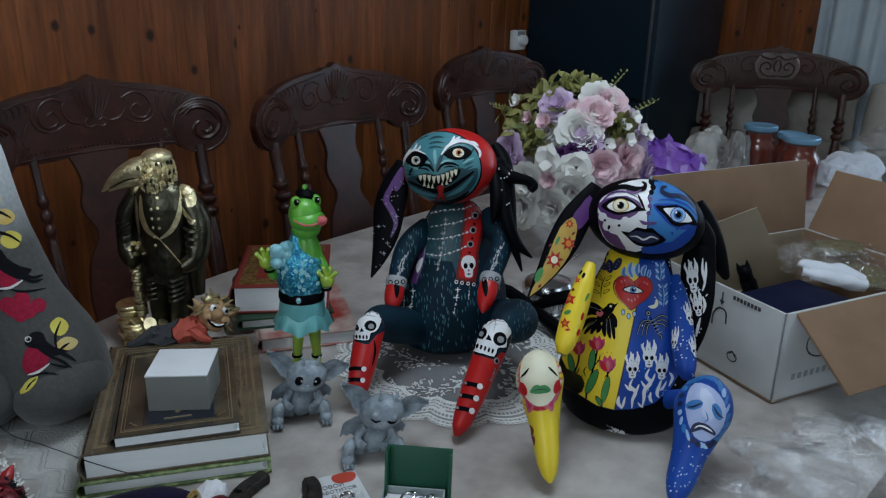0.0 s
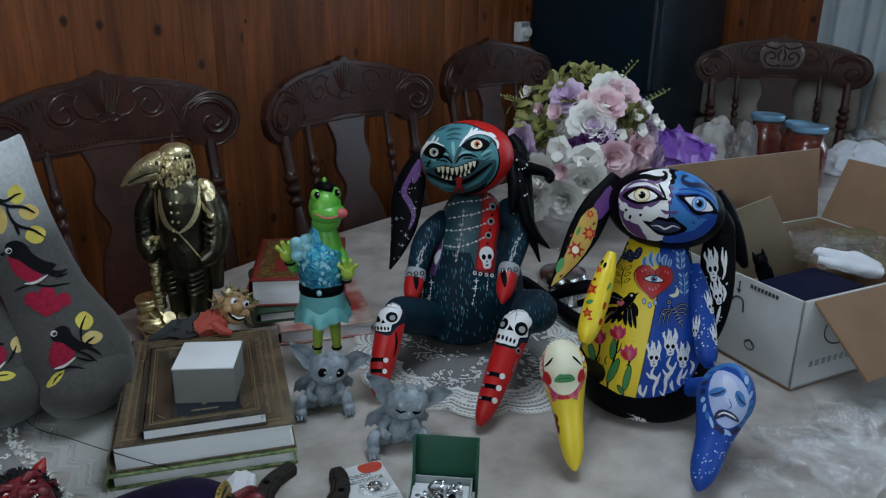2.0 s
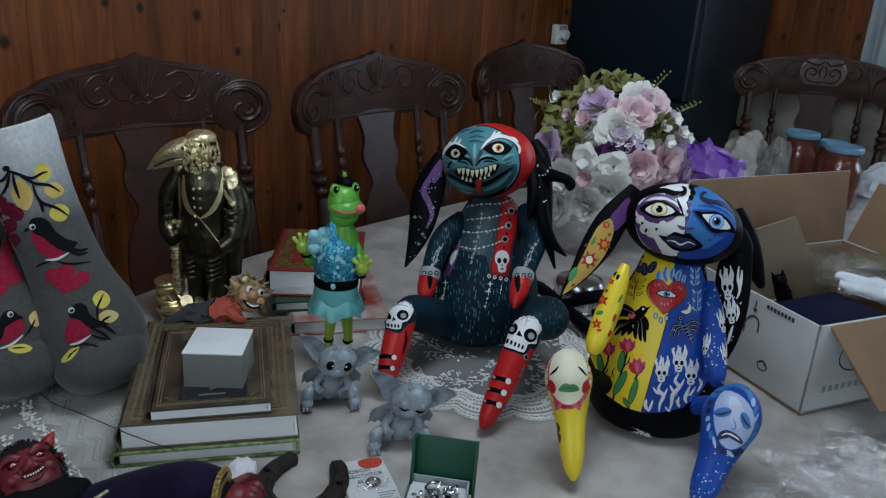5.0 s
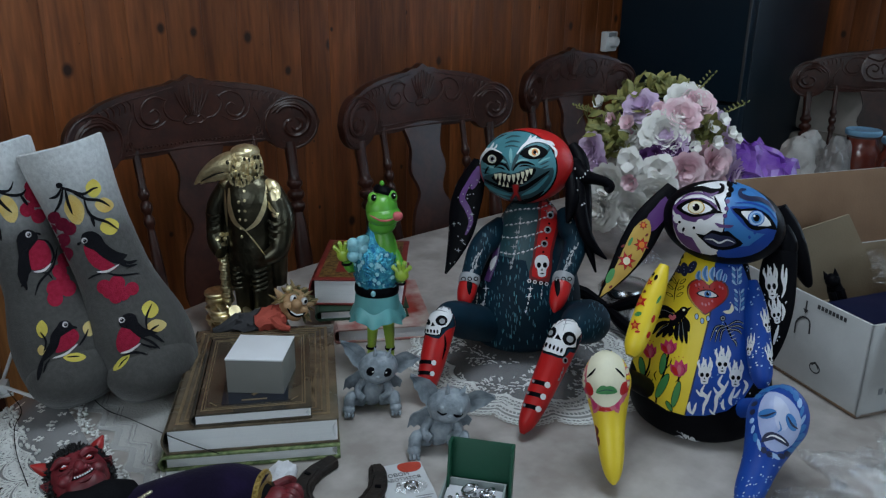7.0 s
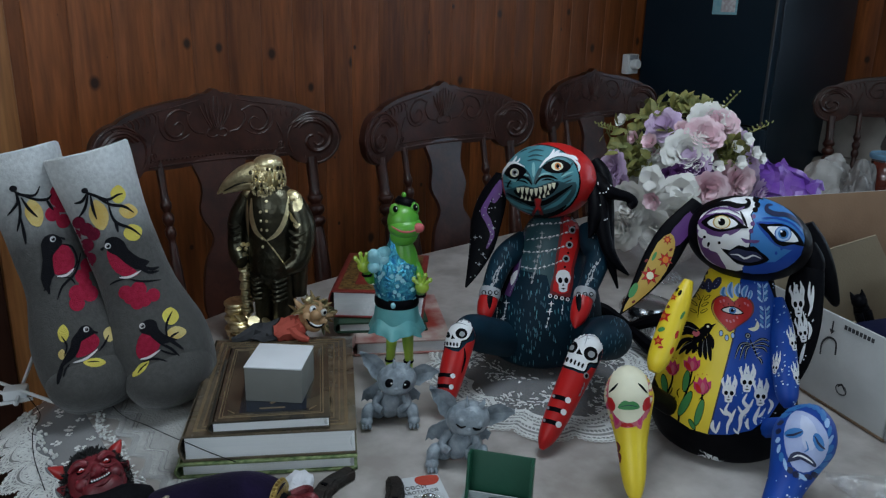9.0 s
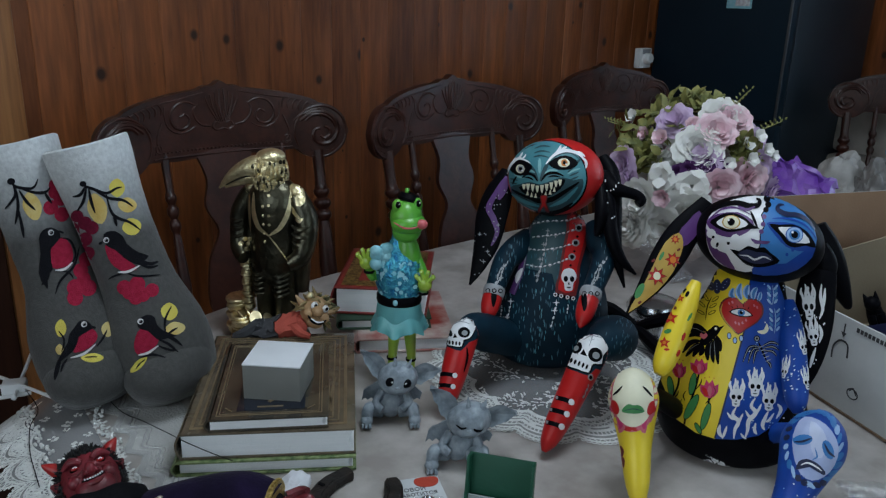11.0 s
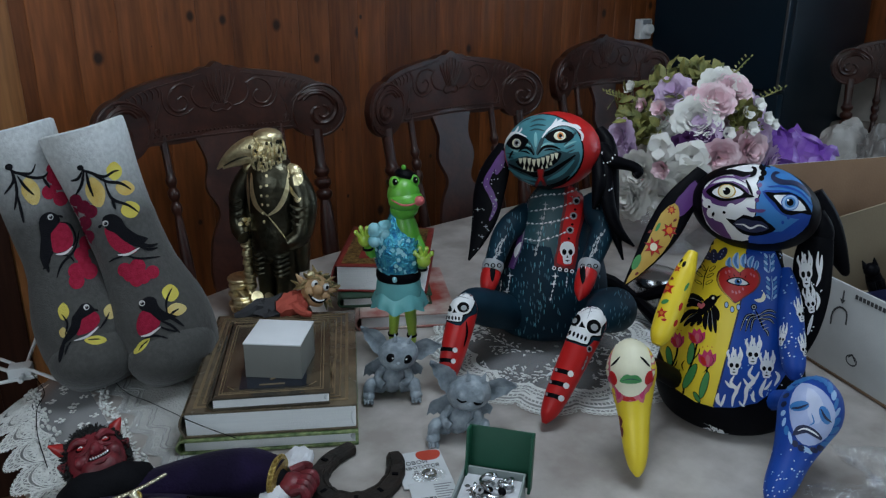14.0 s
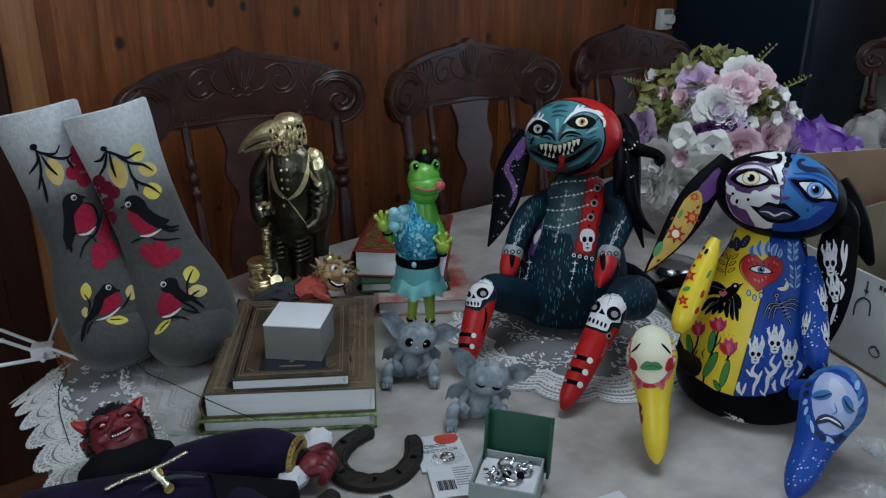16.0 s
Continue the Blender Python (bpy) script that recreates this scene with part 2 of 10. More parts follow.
def wood_mat(name, light, dark, knot, rough, grain=(18, 18, 0.9), knots=True, coat=0.2):
    m = bpy.data.materials.new(name)
    m.use_nodes = True
    nt = m.node_tree
    nd, ln = nt.nodes.new, nt.links.new
    b = nt.nodes["Principled BSDF"]
    tc, inf = nd("ShaderNodeTexCoord"), nd("ShaderNodeObjectInfo")
    off = nd("ShaderNodeVectorMath")
    off.operation = "SCALE"
    off.inputs[0].default_value = (13.7, 7.1, 29.3)
    ln(inf.outputs["Random"], off.inputs["Scale"])
    add = nd("ShaderNodeVectorMath")
    ln(tc.outputs["Object"], add.inputs[0])
    ln(off.outputs[0], add.inputs[1])
    mp = nd("ShaderNodeMapping")
    mp.inputs["Scale"].default_value = grain
    ln(add.outputs[0], mp.inputs[0])
    n1 = nd("ShaderNodeTexNoise")
    n1.inputs["Scale"].default_value, n1.inputs["Detail"].default_value, n1.inputs["Distortion"].default_value = 1.6, 6, 0.6
    ln(mp.outputs[0], n1.inputs["Vector"])
    n2 = nd("ShaderNodeTexNoise")
    n2.inputs["Scale"].default_value, n2.inputs["Detail"].default_value = 9, 4
    ln(mp.outputs[0], n2.inputs["Vector"])
    mix = nd("ShaderNodeMix")
    mix.data_type = "RGBA"
    mix.inputs[6].default_value, mix.inputs[7].default_value = (*dark, 1), (*light, 1)
    mr = nd("ShaderNodeMapRange")
    mr.inputs["From Min"].default_value, mr.inputs["From Max"].default_value = 0.33, 0.67
    ln(n1.outputs[0], mr.inputs["Value"])
    ln(mr.outputs[0], mix.inputs[0])
    m2 = nd("ShaderNodeMix")
    m2.data_type, m2.blend_type = "RGBA", "MULTIPLY"
    m2.inputs[0].default_value = 0.55
    ln(mix.outputs[2], m2.inputs[6])
    g = nd("ShaderNodeMapRange")
    g.inputs["From Min"].default_value, g.inputs["From Max"].default_value, g.inputs["To Min"].default_value, g.inputs["To Max"].default_value = 0.3, 0.7, 0.45, 1.25
    ln(n2.outputs[0], g.inputs["Value"])
    ln(g.outputs[0], m2.inputs[7])
    tone = nd("ShaderNodeMapRange")
    tone.inputs["To Min"].default_value, tone.inputs["To Max"].default_value = 0.80, 1.16
    ln(inf.outputs["Random"], tone.inputs["Value"])
    m3 = nd("ShaderNodeMix")
    m3.data_type, m3.blend_type = "RGBA", "MULTIPLY"
    m3.inputs[0].default_value = 1.0 if knots else 0.3
    ln(m2.outputs[2], m3.inputs[6])
    ln(tone.outputs[0], m3.inputs[7])
    out = m3.outputs[2]
    if knots:
        sx = nd("ShaderNodeSeparateXYZ")
        ln(add.outputs[0], sx.inputs[0])
        kp0 = nd("ShaderNodeCombineXYZ")
        ln(sx.outputs["X"], kp0.inputs["X"])
        ln(sx.outputs["Z"], kp0.inputs["Y"])
        kp = nd("ShaderNodeMapping")
        kp.inputs["Scale"].default_value = (8.0, 6.0, 1.0)
        ln(kp0.outputs[0], kp.inputs[0])
        v = nd("ShaderNodeTexVoronoi")
        v.inputs["Scale"].default_value = 1.0
        v.voronoi_dimensions = "2D"
        vc = nd("ShaderNodeSeparateXYZ")
        ln(v.outputs["Color"], vc.inputs[0])
        size = nd("ShaderNodeMath")
        size.operation = "MULTIPLY_ADD"
        size.inputs[1].default_value, size.inputs[2].default_value = 0.19, -0.05
        ln(vc.outputs["X"], size.inputs[0])
        least = nd("ShaderNodeMath")
        least.operation = "MAXIMUM"
        least.inputs[1].default_value = 0.0125
        ln(size.outputs[0], least.inputs[0])
        ln(kp.outputs[0], v.inputs["Vector"])
        kr = nd("ShaderNodeMapRange")
        kr.inputs["From Min"].default_value, kr.inputs["From Max"].default_value, kr.inputs["To Min"].default_value, kr.inputs["To Max"].default_value = 0.012, 0.075, 0.94, 0.0
        ln(v.outputs["Distance"], kr.inputs["Value"])
        ln(least.outputs[0], kr.inputs["From Max"])
        core = nd("ShaderNodeMath")
        core.operation = "MULTIPLY"
        core.inputs[1].default_value = 0.45
        ln(least.outputs[0], core.inputs[0])
        ln(core.outputs[0], kr.inputs["From Min"])
        m4 = nd("ShaderNodeMix")
        m4.data_type = "RGBA"
        ln(kr.outputs[0], m4.inputs[0])
        ln(out, m4.inputs[6])
        m4.inputs[7].default_value = (*knot, 1)
        out = m4.outputs[2]
    ln(out, b.inputs["Base Color"])
    b.inputs["Roughness"].default_value = rough
    b.inputs["Coat Weight"].default_value, b.inputs["Coat Roughness"].default_value = coat, 0.35
    b.inputs["Specular IOR Level"].default_value = 0.3
    bp = nd("ShaderNodeBump")
    bp.inputs["Strength"].default_value, bp.inputs["Distance"].default_value = 0.25, 0.0015
    ln(n2.outputs[0], bp.inputs["Height"])
    ln(bp.outputs[0], b.inputs["Normal"])
    return m


def glass_mat(name, colour, rough=0.03, alpha=None, bump=0.0, scale=30):
    """Clear glass or film; alpha: the share that is seen of a thin film."""
    m = bpy.data.materials.new(name)
    m.use_nodes = True
    nt = m.node_tree
    b = nt.nodes["Principled BSDF"]
    b.inputs["Base Color"].default_value = (*colour, 1)
    b.inputs["Roughness"].default_value = rough
    if alpha is None:
        b.inputs["Transmission Weight"].default_value, b.inputs["IOR"].default_value = 1.0, 1.3
    else:
        b.inputs["Alpha"].default_value, b.inputs["Specular IOR Level"].default_value = alpha, 0.9
    if bump:
        n = nt.nodes.new("ShaderNodeTexNoise")
        tc = nt.nodes.new("ShaderNodeTexCoord")
        n.inputs["Scale"].default_value, n.inputs["Detail"].default_value = scale, 4
        nt.links.new(tc.outputs["Object"], n.inputs["Vector"])
        bp = nt.nodes.new("ShaderNodeBump")
        bp.inputs["Strength"].default_value, bp.inputs["Distance"].default_value = bump, 0.01
        nt.links.new(n.outputs[0], bp.inputs["Height"])
        nt.links.new(bp.outputs[0], b.inputs["Normal"])
    return m


def film_mat(name, through_, gloss, rough, bump, scale):
    """Thin clear film: what shines through and what glints."""
    m = bpy.data.materials.new(name)
    m.use_nodes = True
    nt = m.node_tree
    nt.nodes.remove(nt.nodes["Principled BSDF"])
    tr, gl, ad = nt.nodes.new("ShaderNodeBsdfTransparent"), nt.nodes.new("ShaderNodeBsdfGlossy"), nt.nodes.new("ShaderNodeAddShader")
    tr.inputs["Color"].default_value = (through_, through_, through_, 1)
    gl.inputs["Color"].default_value = (gloss, gloss, gloss, 1)
    gl.inputs["Roughness"].default_value = rough
    n, tc, bp = nt.nodes.new("ShaderNodeTexNoise"), nt.nodes.new("ShaderNodeTexCoord"), nt.nodes.new("ShaderNodeBump")
    n.inputs["Scale"].default_value, n.inputs["Detail"].default_value, n.inputs["Distortion"].default_value = scale, 4, 0.8
    nt.links.new(tc.outputs["Object"], n.inputs["Vector"])
    bp.inputs["Strength"].default_value, bp.inputs["Distance"].default_value = bump, 0.01
    nt.links.new(n.outputs[0], bp.inputs["Height"])
    nt.links.new(bp.outputs[0], gl.inputs["Normal"])
    nt.links.new(tr.outputs[0], ad.inputs[0])
    nt.links.new(gl.outputs[0], ad.inputs[1])
    nt.links.new(ad.outputs[0], nt.nodes["Material Output"].inputs["Surface"])
    return m


PINE = wood_mat("varnished_pine", (0.27, 0.080, 0.021), (0.130, 0.034, 0.008), (0.014, 0.004, 0.002), 0.48, (11, 11, 1.0), True, 0.06)
CASING = wood_mat("pale_varnished_pine", (0.36, 0.150, 0.050), (0.24, 0.090, 0.028), (0.05, 0.02, 0.008), 0.42, (14, 14, 0.7), False, 0.2)
DARKDOOR = wood_mat("dark_brown_door", (0.060, 0.022, 0.012), (0.030, 0.011, 0.007), (0.01, 0.005, 0.004), 0.5, (12, 12, 0.8), False, 0.1)
WALNUT = wood_mat("dark_walnut", (0.060, 0.0185, 0.012), (0.022, 0.0068, 0.0045), (0.01, 0.005, 0.004), 0.36, (9, 9, 9), False, 0.2)
# walnut lacquer with the window's reflection put into its paler colour
SHEENLACQUER = mat("sheen_brown_lacquer", (0.14, 0.115, 0.115), 0.20, second=(0.09, 0.06, 0.055), scale=30, amount=0.8, bump=0.3, fine=90, coat=0.6)
FLOORWOOD = wood_mat("brown_floorboard", (0.20, 0.085, 0.04), (0.11, 0.045, 0.022), (0.03, 0.012, 0.006), 0.4, (1.2, 14, 14), False, 0.3)
PLASTER = mat("pale_plaster", (0.40, 0.385, 0.36), 0.85, scale=6, amount=0.3, bump=0.3)
CLOTH = mat("mottled_cream_cloth", (0.50, 0.465, 0.44), 0.40, second=(0.30, 0.265, 0.24), scale=17, amount=0.9, bump=0.25, fine=70, coat=0.15)
LACE = mat("white_lace", (0.76, 0.76, 0.74), 0.8, scale=90, amount=0.4, bump=0.6, fine=600)
NETGREY = glass_mat("dark_grey_netting", (0.20, 0.21, 0.23), 0.7, 0.55, 0.5, 400)
RUNNERNET = glass_mat("mid_grey_netting", (0.36, 0.37, 0.39), 0.7, 0.50, 0.5, 400)
SHEER = glass_mat("sheer_white_cloth", (0.74, 0.74, 0.72), 0.8, 0.62, 0.6, 300)
LACENET = glass_mat("lace_ground", (0.74, 0.74, 0.73), 0.8, 0.42, 0.6, 500)
NAVY = mat("dark_blue_enamel", (0.007, 0.019, 0.032), 0.36, spec=0.25, second=(0.005, 0.015, 0.026), scale=5, amount=0.5, bump=0.04, fine=220)
NAVYSIDE = mat("dark_blue_side", (0.008, 0.017, 0.027), 0.4, scale=5, amount=0.4, bump=0.05)
WHITE = mat("white_plastic", (0.78, 0.79, 0.80), 0.45, scale=20, amount=0.15, bump=0.05)
CURTAIN = mat("pale_blue_curtain", (0.76, 0.85, 0.92), 0.85, second=(0.62, 0.74, 0.84), scale=12, amount=0.6, bump=0.3, fine=500, sheen=0.3)
nt = CURTAIN.node_tree
bs, tl, ad, mo = nt.nodes["Principled BSDF"], nt.nodes.new("ShaderNodeBsdfTranslucent"), nt.nodes.new("ShaderNodeMixShader"), nt.nodes["Material Output"]
tl.inputs["Color"].default_value, ad.inputs[0].default_value = (0.70, 0.80, 0.88, 1), 0.35
nt.links.new(bs.outputs[0], ad.inputs[1])
nt.links.new(tl.outputs[0], ad.inputs[2])
nt.links.new(ad.outputs[0], mo.inputs["Surface"])
BLACK = mat("black_paint", (0.0025, 0.0025, 0.004), 0.5, spec=0.06, scale=40, amount=0.3, bump=0.05)
WHITEP = mat("white_paint", (0.78, 0.78, 0.80), 0.5, scale=60, amount=0.2, bump=0.05)
RED = mat("scarlet_paint", (0.50, 0.013, 0.013), 0.40, spec=0.35, second=(0.37, 0.009, 0.010), scale=25, amount=0.5, bump=0.05)
YELLOW = mat("yellow_paint", (0.82, 0.62, 0.03), 0.42, second=(0.72, 0.50, 0.02), scale=25, amount=0.5, bump=0.05)
BLUE = mat("cobalt_paint", (0.009, 0.066, 0.36), 0.45, spec=0.3, second=(0.006, 0.035, 0.24), scale=22, amount=0.6, bump=0.05)
MIDBLUE = mat("mid_blue_paint", (0.030, 0.18, 0.47), 0.45, second=(0.03, 0.15, 0.42), scale=22, amount=0.6, bump=0.05)
PALEBLUE = mat("pale_blue_paint", (0.33, 0.50, 0.76), 0.45, scale=30, amount=0.4, bump=0.05)
TEAL = mat("teal_paint", (0.004, 0.025, 0.044), 0.58, spec=0.15, second=(0.002, 0.008, 0.015), rough_var=0.05, scale=14, amount=0.8, bump=0.05)
FACETEAL = mat("sea_green_paint", (0.065, 0.24, 0.28), 0.42, second=(0.045, 0.18, 0.22), scale=40, amount=0.6, bump=0.05)
DEEPTEAL = mat("deep_teal_paint", (0.015, 0.06, 0.075), 0.45, scale=40, amount=0.5, bump=0.05)
MAROON = mat("maroon_paint", (0.16, 0.010, 0.010), 0.45, scale=40, amount=0.6, bump=0.05)
FURTEAL = mat("dusty_teal_paint", (0.035, 0.11, 0.15), 0.55, scale=60, amount=0.6, bump=0.05)
PALETEAL = mat("pale_sea_green_paint", (0.24, 0.50, 0.52), 0.45, scale=60, amount=0.5, bump=0.05)
NIGHTBLUE = mat("night_blue_paint", (0.006, 0.012, 0.06), 0.45, scale=40, amount=0.6, bump=0.05)
PINKP = mat("rose_pink_paint", (0.62, 0.14, 0.18), 0.45, scale=50, amount=0.6, bump=0.05)
LAVENDER = mat("pale_lavender_paint", (0.52, 0.57, 0.76), 0.5, scale=40, amount=0.5, bump=0.05)
GREYP = mat("grey_paint", (0.30, 0.31, 0.33), 0.5, scale=60, amount=0.4, bump=0.05)
PURPLE = mat("purple_paint", (0.10, 0.03, 0.16), 0.45, scale=40, amount=0.6, bump=0.05)
MASKBLUE = mat("grey_lavender_paint", (0.40, 0.46, 0.68), 0.5, second=(0.30, 0.36, 0.60), scale=40, amount=0.7, bump=0.05)
OCHRE = mat("ochre_paint", (0.50, 0.32, 0.06), 0.5, second=(0.42, 0.24, 0.04), scale=50, amount=0.6, bump=0.05)
GREENP = mat("green_paint", (0.05, 0.25, 0.07), 0.5, scale=50, amount=0.5, bump=0.05)
MAGENTA = mat("crimson_paint", (0.58, 0.03, 0.14), 0.5, scale=50, amount=0.5, bump=0.05)
ORANGE = mat("orange_paint", (0.65, 0.20, 0.02), 0.5, scale=50, amount=0.5, bump=0.05)
CREAM = mat("cream_paint", (0.78, 0.74, 0.55), 0.5, scale=50, amount=0.3, bump=0.05)
GOLD = mat("old_gold", (0.92, 0.79, 0.49), 0.36, 0.88, second=(0.50, 0.39, 0.19), scale=90, amount=0.6, bump=0.6, fine=220)
BRONZE = mat("dark_bronze", (0.115, 0.105, 0.070), 0.34, 0.95, second=(0.045, 0.043, 0.033), scale=30, amount=0.9, bump=0.9, fine=75)
PAPER = mat("book_pages", (0.90, 0.91, 0.92), 0.8, second=(0.80, 0.82, 0.84), scale=160, amount=0.5, bump=0.5, fine=900, stretch=(0.05, 0.05, 3))
GREYSIDE = mat("grey_box_side", (0.19, 0.19, 0.175), 0.6, scale=30, amount=0.2, bump=0.05)
WHITECARD = mat("white_card", (0.74, 0.75, 0.78), 0.6, scale=30, amount=0.15, bump=0.05)

# ---- the room ----
WALL_O, BACK_S, RIGHT_O, NEAR_S, CEIL = -1.30, 2.66, 3.0, -2.4, 2.55


def wall_board(name, a, b, label, thick=0.12, z1=CEIL, holes=()):
    """A plain wall from a to b (plan points), thickness outwards; holes: (start, end, low, high) along it."""
    d = (b - a)
    length = d.length
    d.normalize()
    turn = math.degrees(math.atan2(d.y, d.x))
    bm = BM()
    cuts = [(0.0, length, 0.0, z1)]
    for h0, h1, l0, l1 in holes:
        cuts = [(0.0, h0, 0.0, z1), (h1, length, 0.0, z1), (h0, h1, 0.0, l0), (h0, h1, l1, z1)]
    for x0, x1, q0, q1 in cuts:
        block(bm, x1 - x0, thick, q1 - q0, pose((x0 + x1) / 2, thick / 2, q0))
    ob = part(name, bm, PLASTER, None, "", pose(a.x, a.y, 0, 0, 0, turn))
    return tagged(ob, label, "wall", kind="structure")


bm = BM()
block(bm, BACK_S - NEAR_S + 0.4, RIGHT_O - WALL_O + 0.4, 0.1)
floor = part("floor", bm, FLOORWOOD, None, "", room_pose((BACK_S + NEAR_S) / 2, (RIGHT_O + WALL_O) / 2, -0.1))
tagged(floor, "brown wooden board floor under the table", "floor", kind="structure")
bm = BM()
block(bm, BACK_S - NEAR_S + 0.4, RIGHT_O - WALL_O + 0.4, 0.1)
ceiling = part("ceiling", bm, PLASTER, None, "", room_pose((BACK_S + NEAR_S) / 2, (RIGHT_O + WALL_O) / 2, CEIL))
tagged(ceiling, "plain pale ceiling closing the room above", "ceiling", kind="structure")

wall_west = wall_board("wall_west", room(NEAR_S, WALL_O - 0.022), room(BACK_S + 0.12, WALL_O - 0.022), "varnished knotty pine plank wall behind the chairs")
wall_north = wall_board("wall_north", room(BACK_S + 0.022, WALL_O - 0.14), room(BACK_S + 0.022, RIGHT_O + 0.12), "varnished pine plank wall beside the curtain", holes=((1.25, 2.9, 0.75, 2.2),))
# these two run the other way round, so that their thickness lies outside
wall_east = wall_board("wall_east", room(BACK_S + 0.12, RIGHT_O), room(NEAR_S, RIGHT_O), "plain pale wall with a window opening", holes=((2.1, 3.9, 0.95, 2.3),))
wall_south = wall_board("wall_south", room(NEAR_S, RIGHT_O), room(NEAR_S, WALL_O - 0.14), "plain pale wall with a window opening", holes=((1.3, 2.9, 1.1, 2.4),))

# ---- the table ----
TA, TB, TS0, TOP = 1.212, 0.585, 0.482, 0.75


def table_edge(k, grow=0.0, n=3.0):
    a = 2 * math.pi * k
    c, s = math.cos(a), math.sin(a)
    return ((TA + grow) * math.copysign(abs(c) ** (2 / n), c), (TB + grow) * math.copysign(abs(s) ** (2 / n), s))


def oval_top(bm, grow, z0, z1, n=120, rounded=0.006):
    rings = []
    for g, z in ((grow - rounded, z0), (grow, z0 + rounded), (grow, z1 - rounded), (grow - rounded, z1)):
        rings.append([Vector((*table_edge(k / n, g), z)) for k in range(n)])
    loft(bm, rings)


table_m = room_pose(TS0, 0, 0)
table = thing("dining_table", table_m, "long oval dark wooden dining table under a cloth", "table")
bm = BM()
oval_top(bm, -0.008, TOP - 0.034, TOP - 0.004)
part("tabletop", bm, WALNUT, table)
bm = BM()
loft(bm, [[Vector((*table_edge(k / 80, -0.12 - d), z)) for k in range(80)] for d, z in ((0, TOP - 0.034), (0, TOP - 0.13), (0.02, TOP - 0.13), (0.02, TOP - 0.034))], cap=False)
part("apron", bm, WALNUT, table)
leg_prof = curve_pts([(0.0, 0), (0.026, 0.0), (0.03, 0.04), (0.024, 0.1), (0.034, 0.3), (0.03, 0.5), (0.04, 0.56), (0.03, 0.58), (0.042, 0.6), (0.042, TOP - 0.034)], 3)
for sx in (-1, 1):
    for sy in (-1, 1):
        bm = BM()
        lathe(bm, leg_prof, 16)
        part("leg", bm, WALNUT, table, m=pose(sx * 0.85, sy * 0.3, 0))
# the cloth lies on the table and hangs a little over its edge
bm = BM()
N = 160
rings = []
for g, z in ((-0.5, 0.0), (-0.3, 0.0), (-0.1, 0.0), (-0.012, 0.0), (0.0, -0.004), (0.004, -0.02), (0.006, -0.09), (0.012, -0.19)):
    row = []
    for k in range(N):
        x, y = table_edge(k / N, max(g, -0.5))
        if g <= -0.1:
            f = 1 + g / 0.585
            x, y = x * (1 + (g + 0.1) * 1.2) if g < -0.1 else x, y
            x, y = table_edge(k / N, 0)
            x, y = x * f, y * f
        w = 0.012 * math.sin(k * 0.9) * max(0, -z / 0.19)
        row.append(Vector((x * (1 + w), y * (1 + w * 1.8), TOP + z)))
    rings.append(row)
mid = bm.verts.new((0, 0, TOP))
rows = loft(bm, rings, cap=False)
for i in range(N):
    quad(bm, (mid, rows[0][i], rows[0][(i + 1) % N]))
cloth = part("tablecloth", bm, CLOTH, None, "", table_m)
tagged(cloth, "mottled cream and beige tablecloth spread over the oval table", "tablecloth")


# ---- fridge, curtain, socket ----
def fridge():
    t = thing("fridge", room_pose(1.944, WALL_O, 0.0), "tall dark navy fridge standing against the plank wall", "fridge")
    # local x runs along the wall, -y towards the room
    def box(name, x, o, z, sx, so, sz, m, lab="", bev=0.006, par=None):
        b = BM()
        block(b, sx, so, sz, pose(x + sx / 2, -(o + so / 2), z), bev)
        return part(name, b, m, par or t, lab)
    box("body", 0.045, 0.005, 0.03, 0.60, 0.575, 1.80, NAVYSIDE)
    lo = box("door", 0.0, 0.005, 0.05, 0.043, 0.575, 0.82, NAVY, "lower freezer door")
    hi = box("door", 0.0, 0.005, 0.882, 0.043, 0.575, 0.95, NAVY, "upper door")
    box("edge_trim", -0.004, 0.568, 0.882, 0.006, 0.010, 0.95, mat("dull_steel", (0.16, 0.18, 0.20), 0.4, 0.8, bump=0.05), "", 0.001, hi)
    box("sticker", -0.003, 0.315, 1.283, 0.003, 0.102, 0.12, mat("pale_blue_sticker", (0.22, 0.52, 0.62), 0.5, scale=60, amount=0.6, second=(0.40, 0.66, 0.72)), "pale blue sticker with a white patch", 0.0005, hi)
    box("sticker_patch", -0.0042, 0.352, 1.292, 0.0012, 0.058, 0.10, mat("white_rose_print", (0.72, 0.74, 0.76), 0.5, scale=90, amount=0.9, second=(0.50, 0.42, 0.46)), "white printed patch", 0.0003, hi)
    for x in (0.08, 0.58):
        for o in (0.06, 0.52):
            b = BM()
            lathe(b, [(0.02, 0), (0.024, 0.006), (0.02, 0.035)], 12)
            part("foot", b, BLACK, t, m=pose(x, -o, 0))


fridge()


def socket():
    t = thing("wall_socket", room_pose(1.86, WALL_O + 0.002, 1.04), "white plastic plug adapter on the end of the plank wall", "socket")
    b = BM()
    block(b, 0.075, 0.03, 0.08, pose(0, -0.015, 0), 0.006)
    part("housing", b, WHITE, t)
    b = BM()
    lathe(b, [(0.0, 0), (0.021, 0), (0.021, 0.022), (0.017, 0.027), (0, 0.027)], 16, m=pose(0.0, -0.03, 0.04, 90))
    part("plug", b, WHITE, t)
    b = BM()
    block(b, 0.05, 0.002, 0.018, pose(0, -0.0315, 0.058), 0.0005)
    part("slot", b, GREYP, t)


socket()


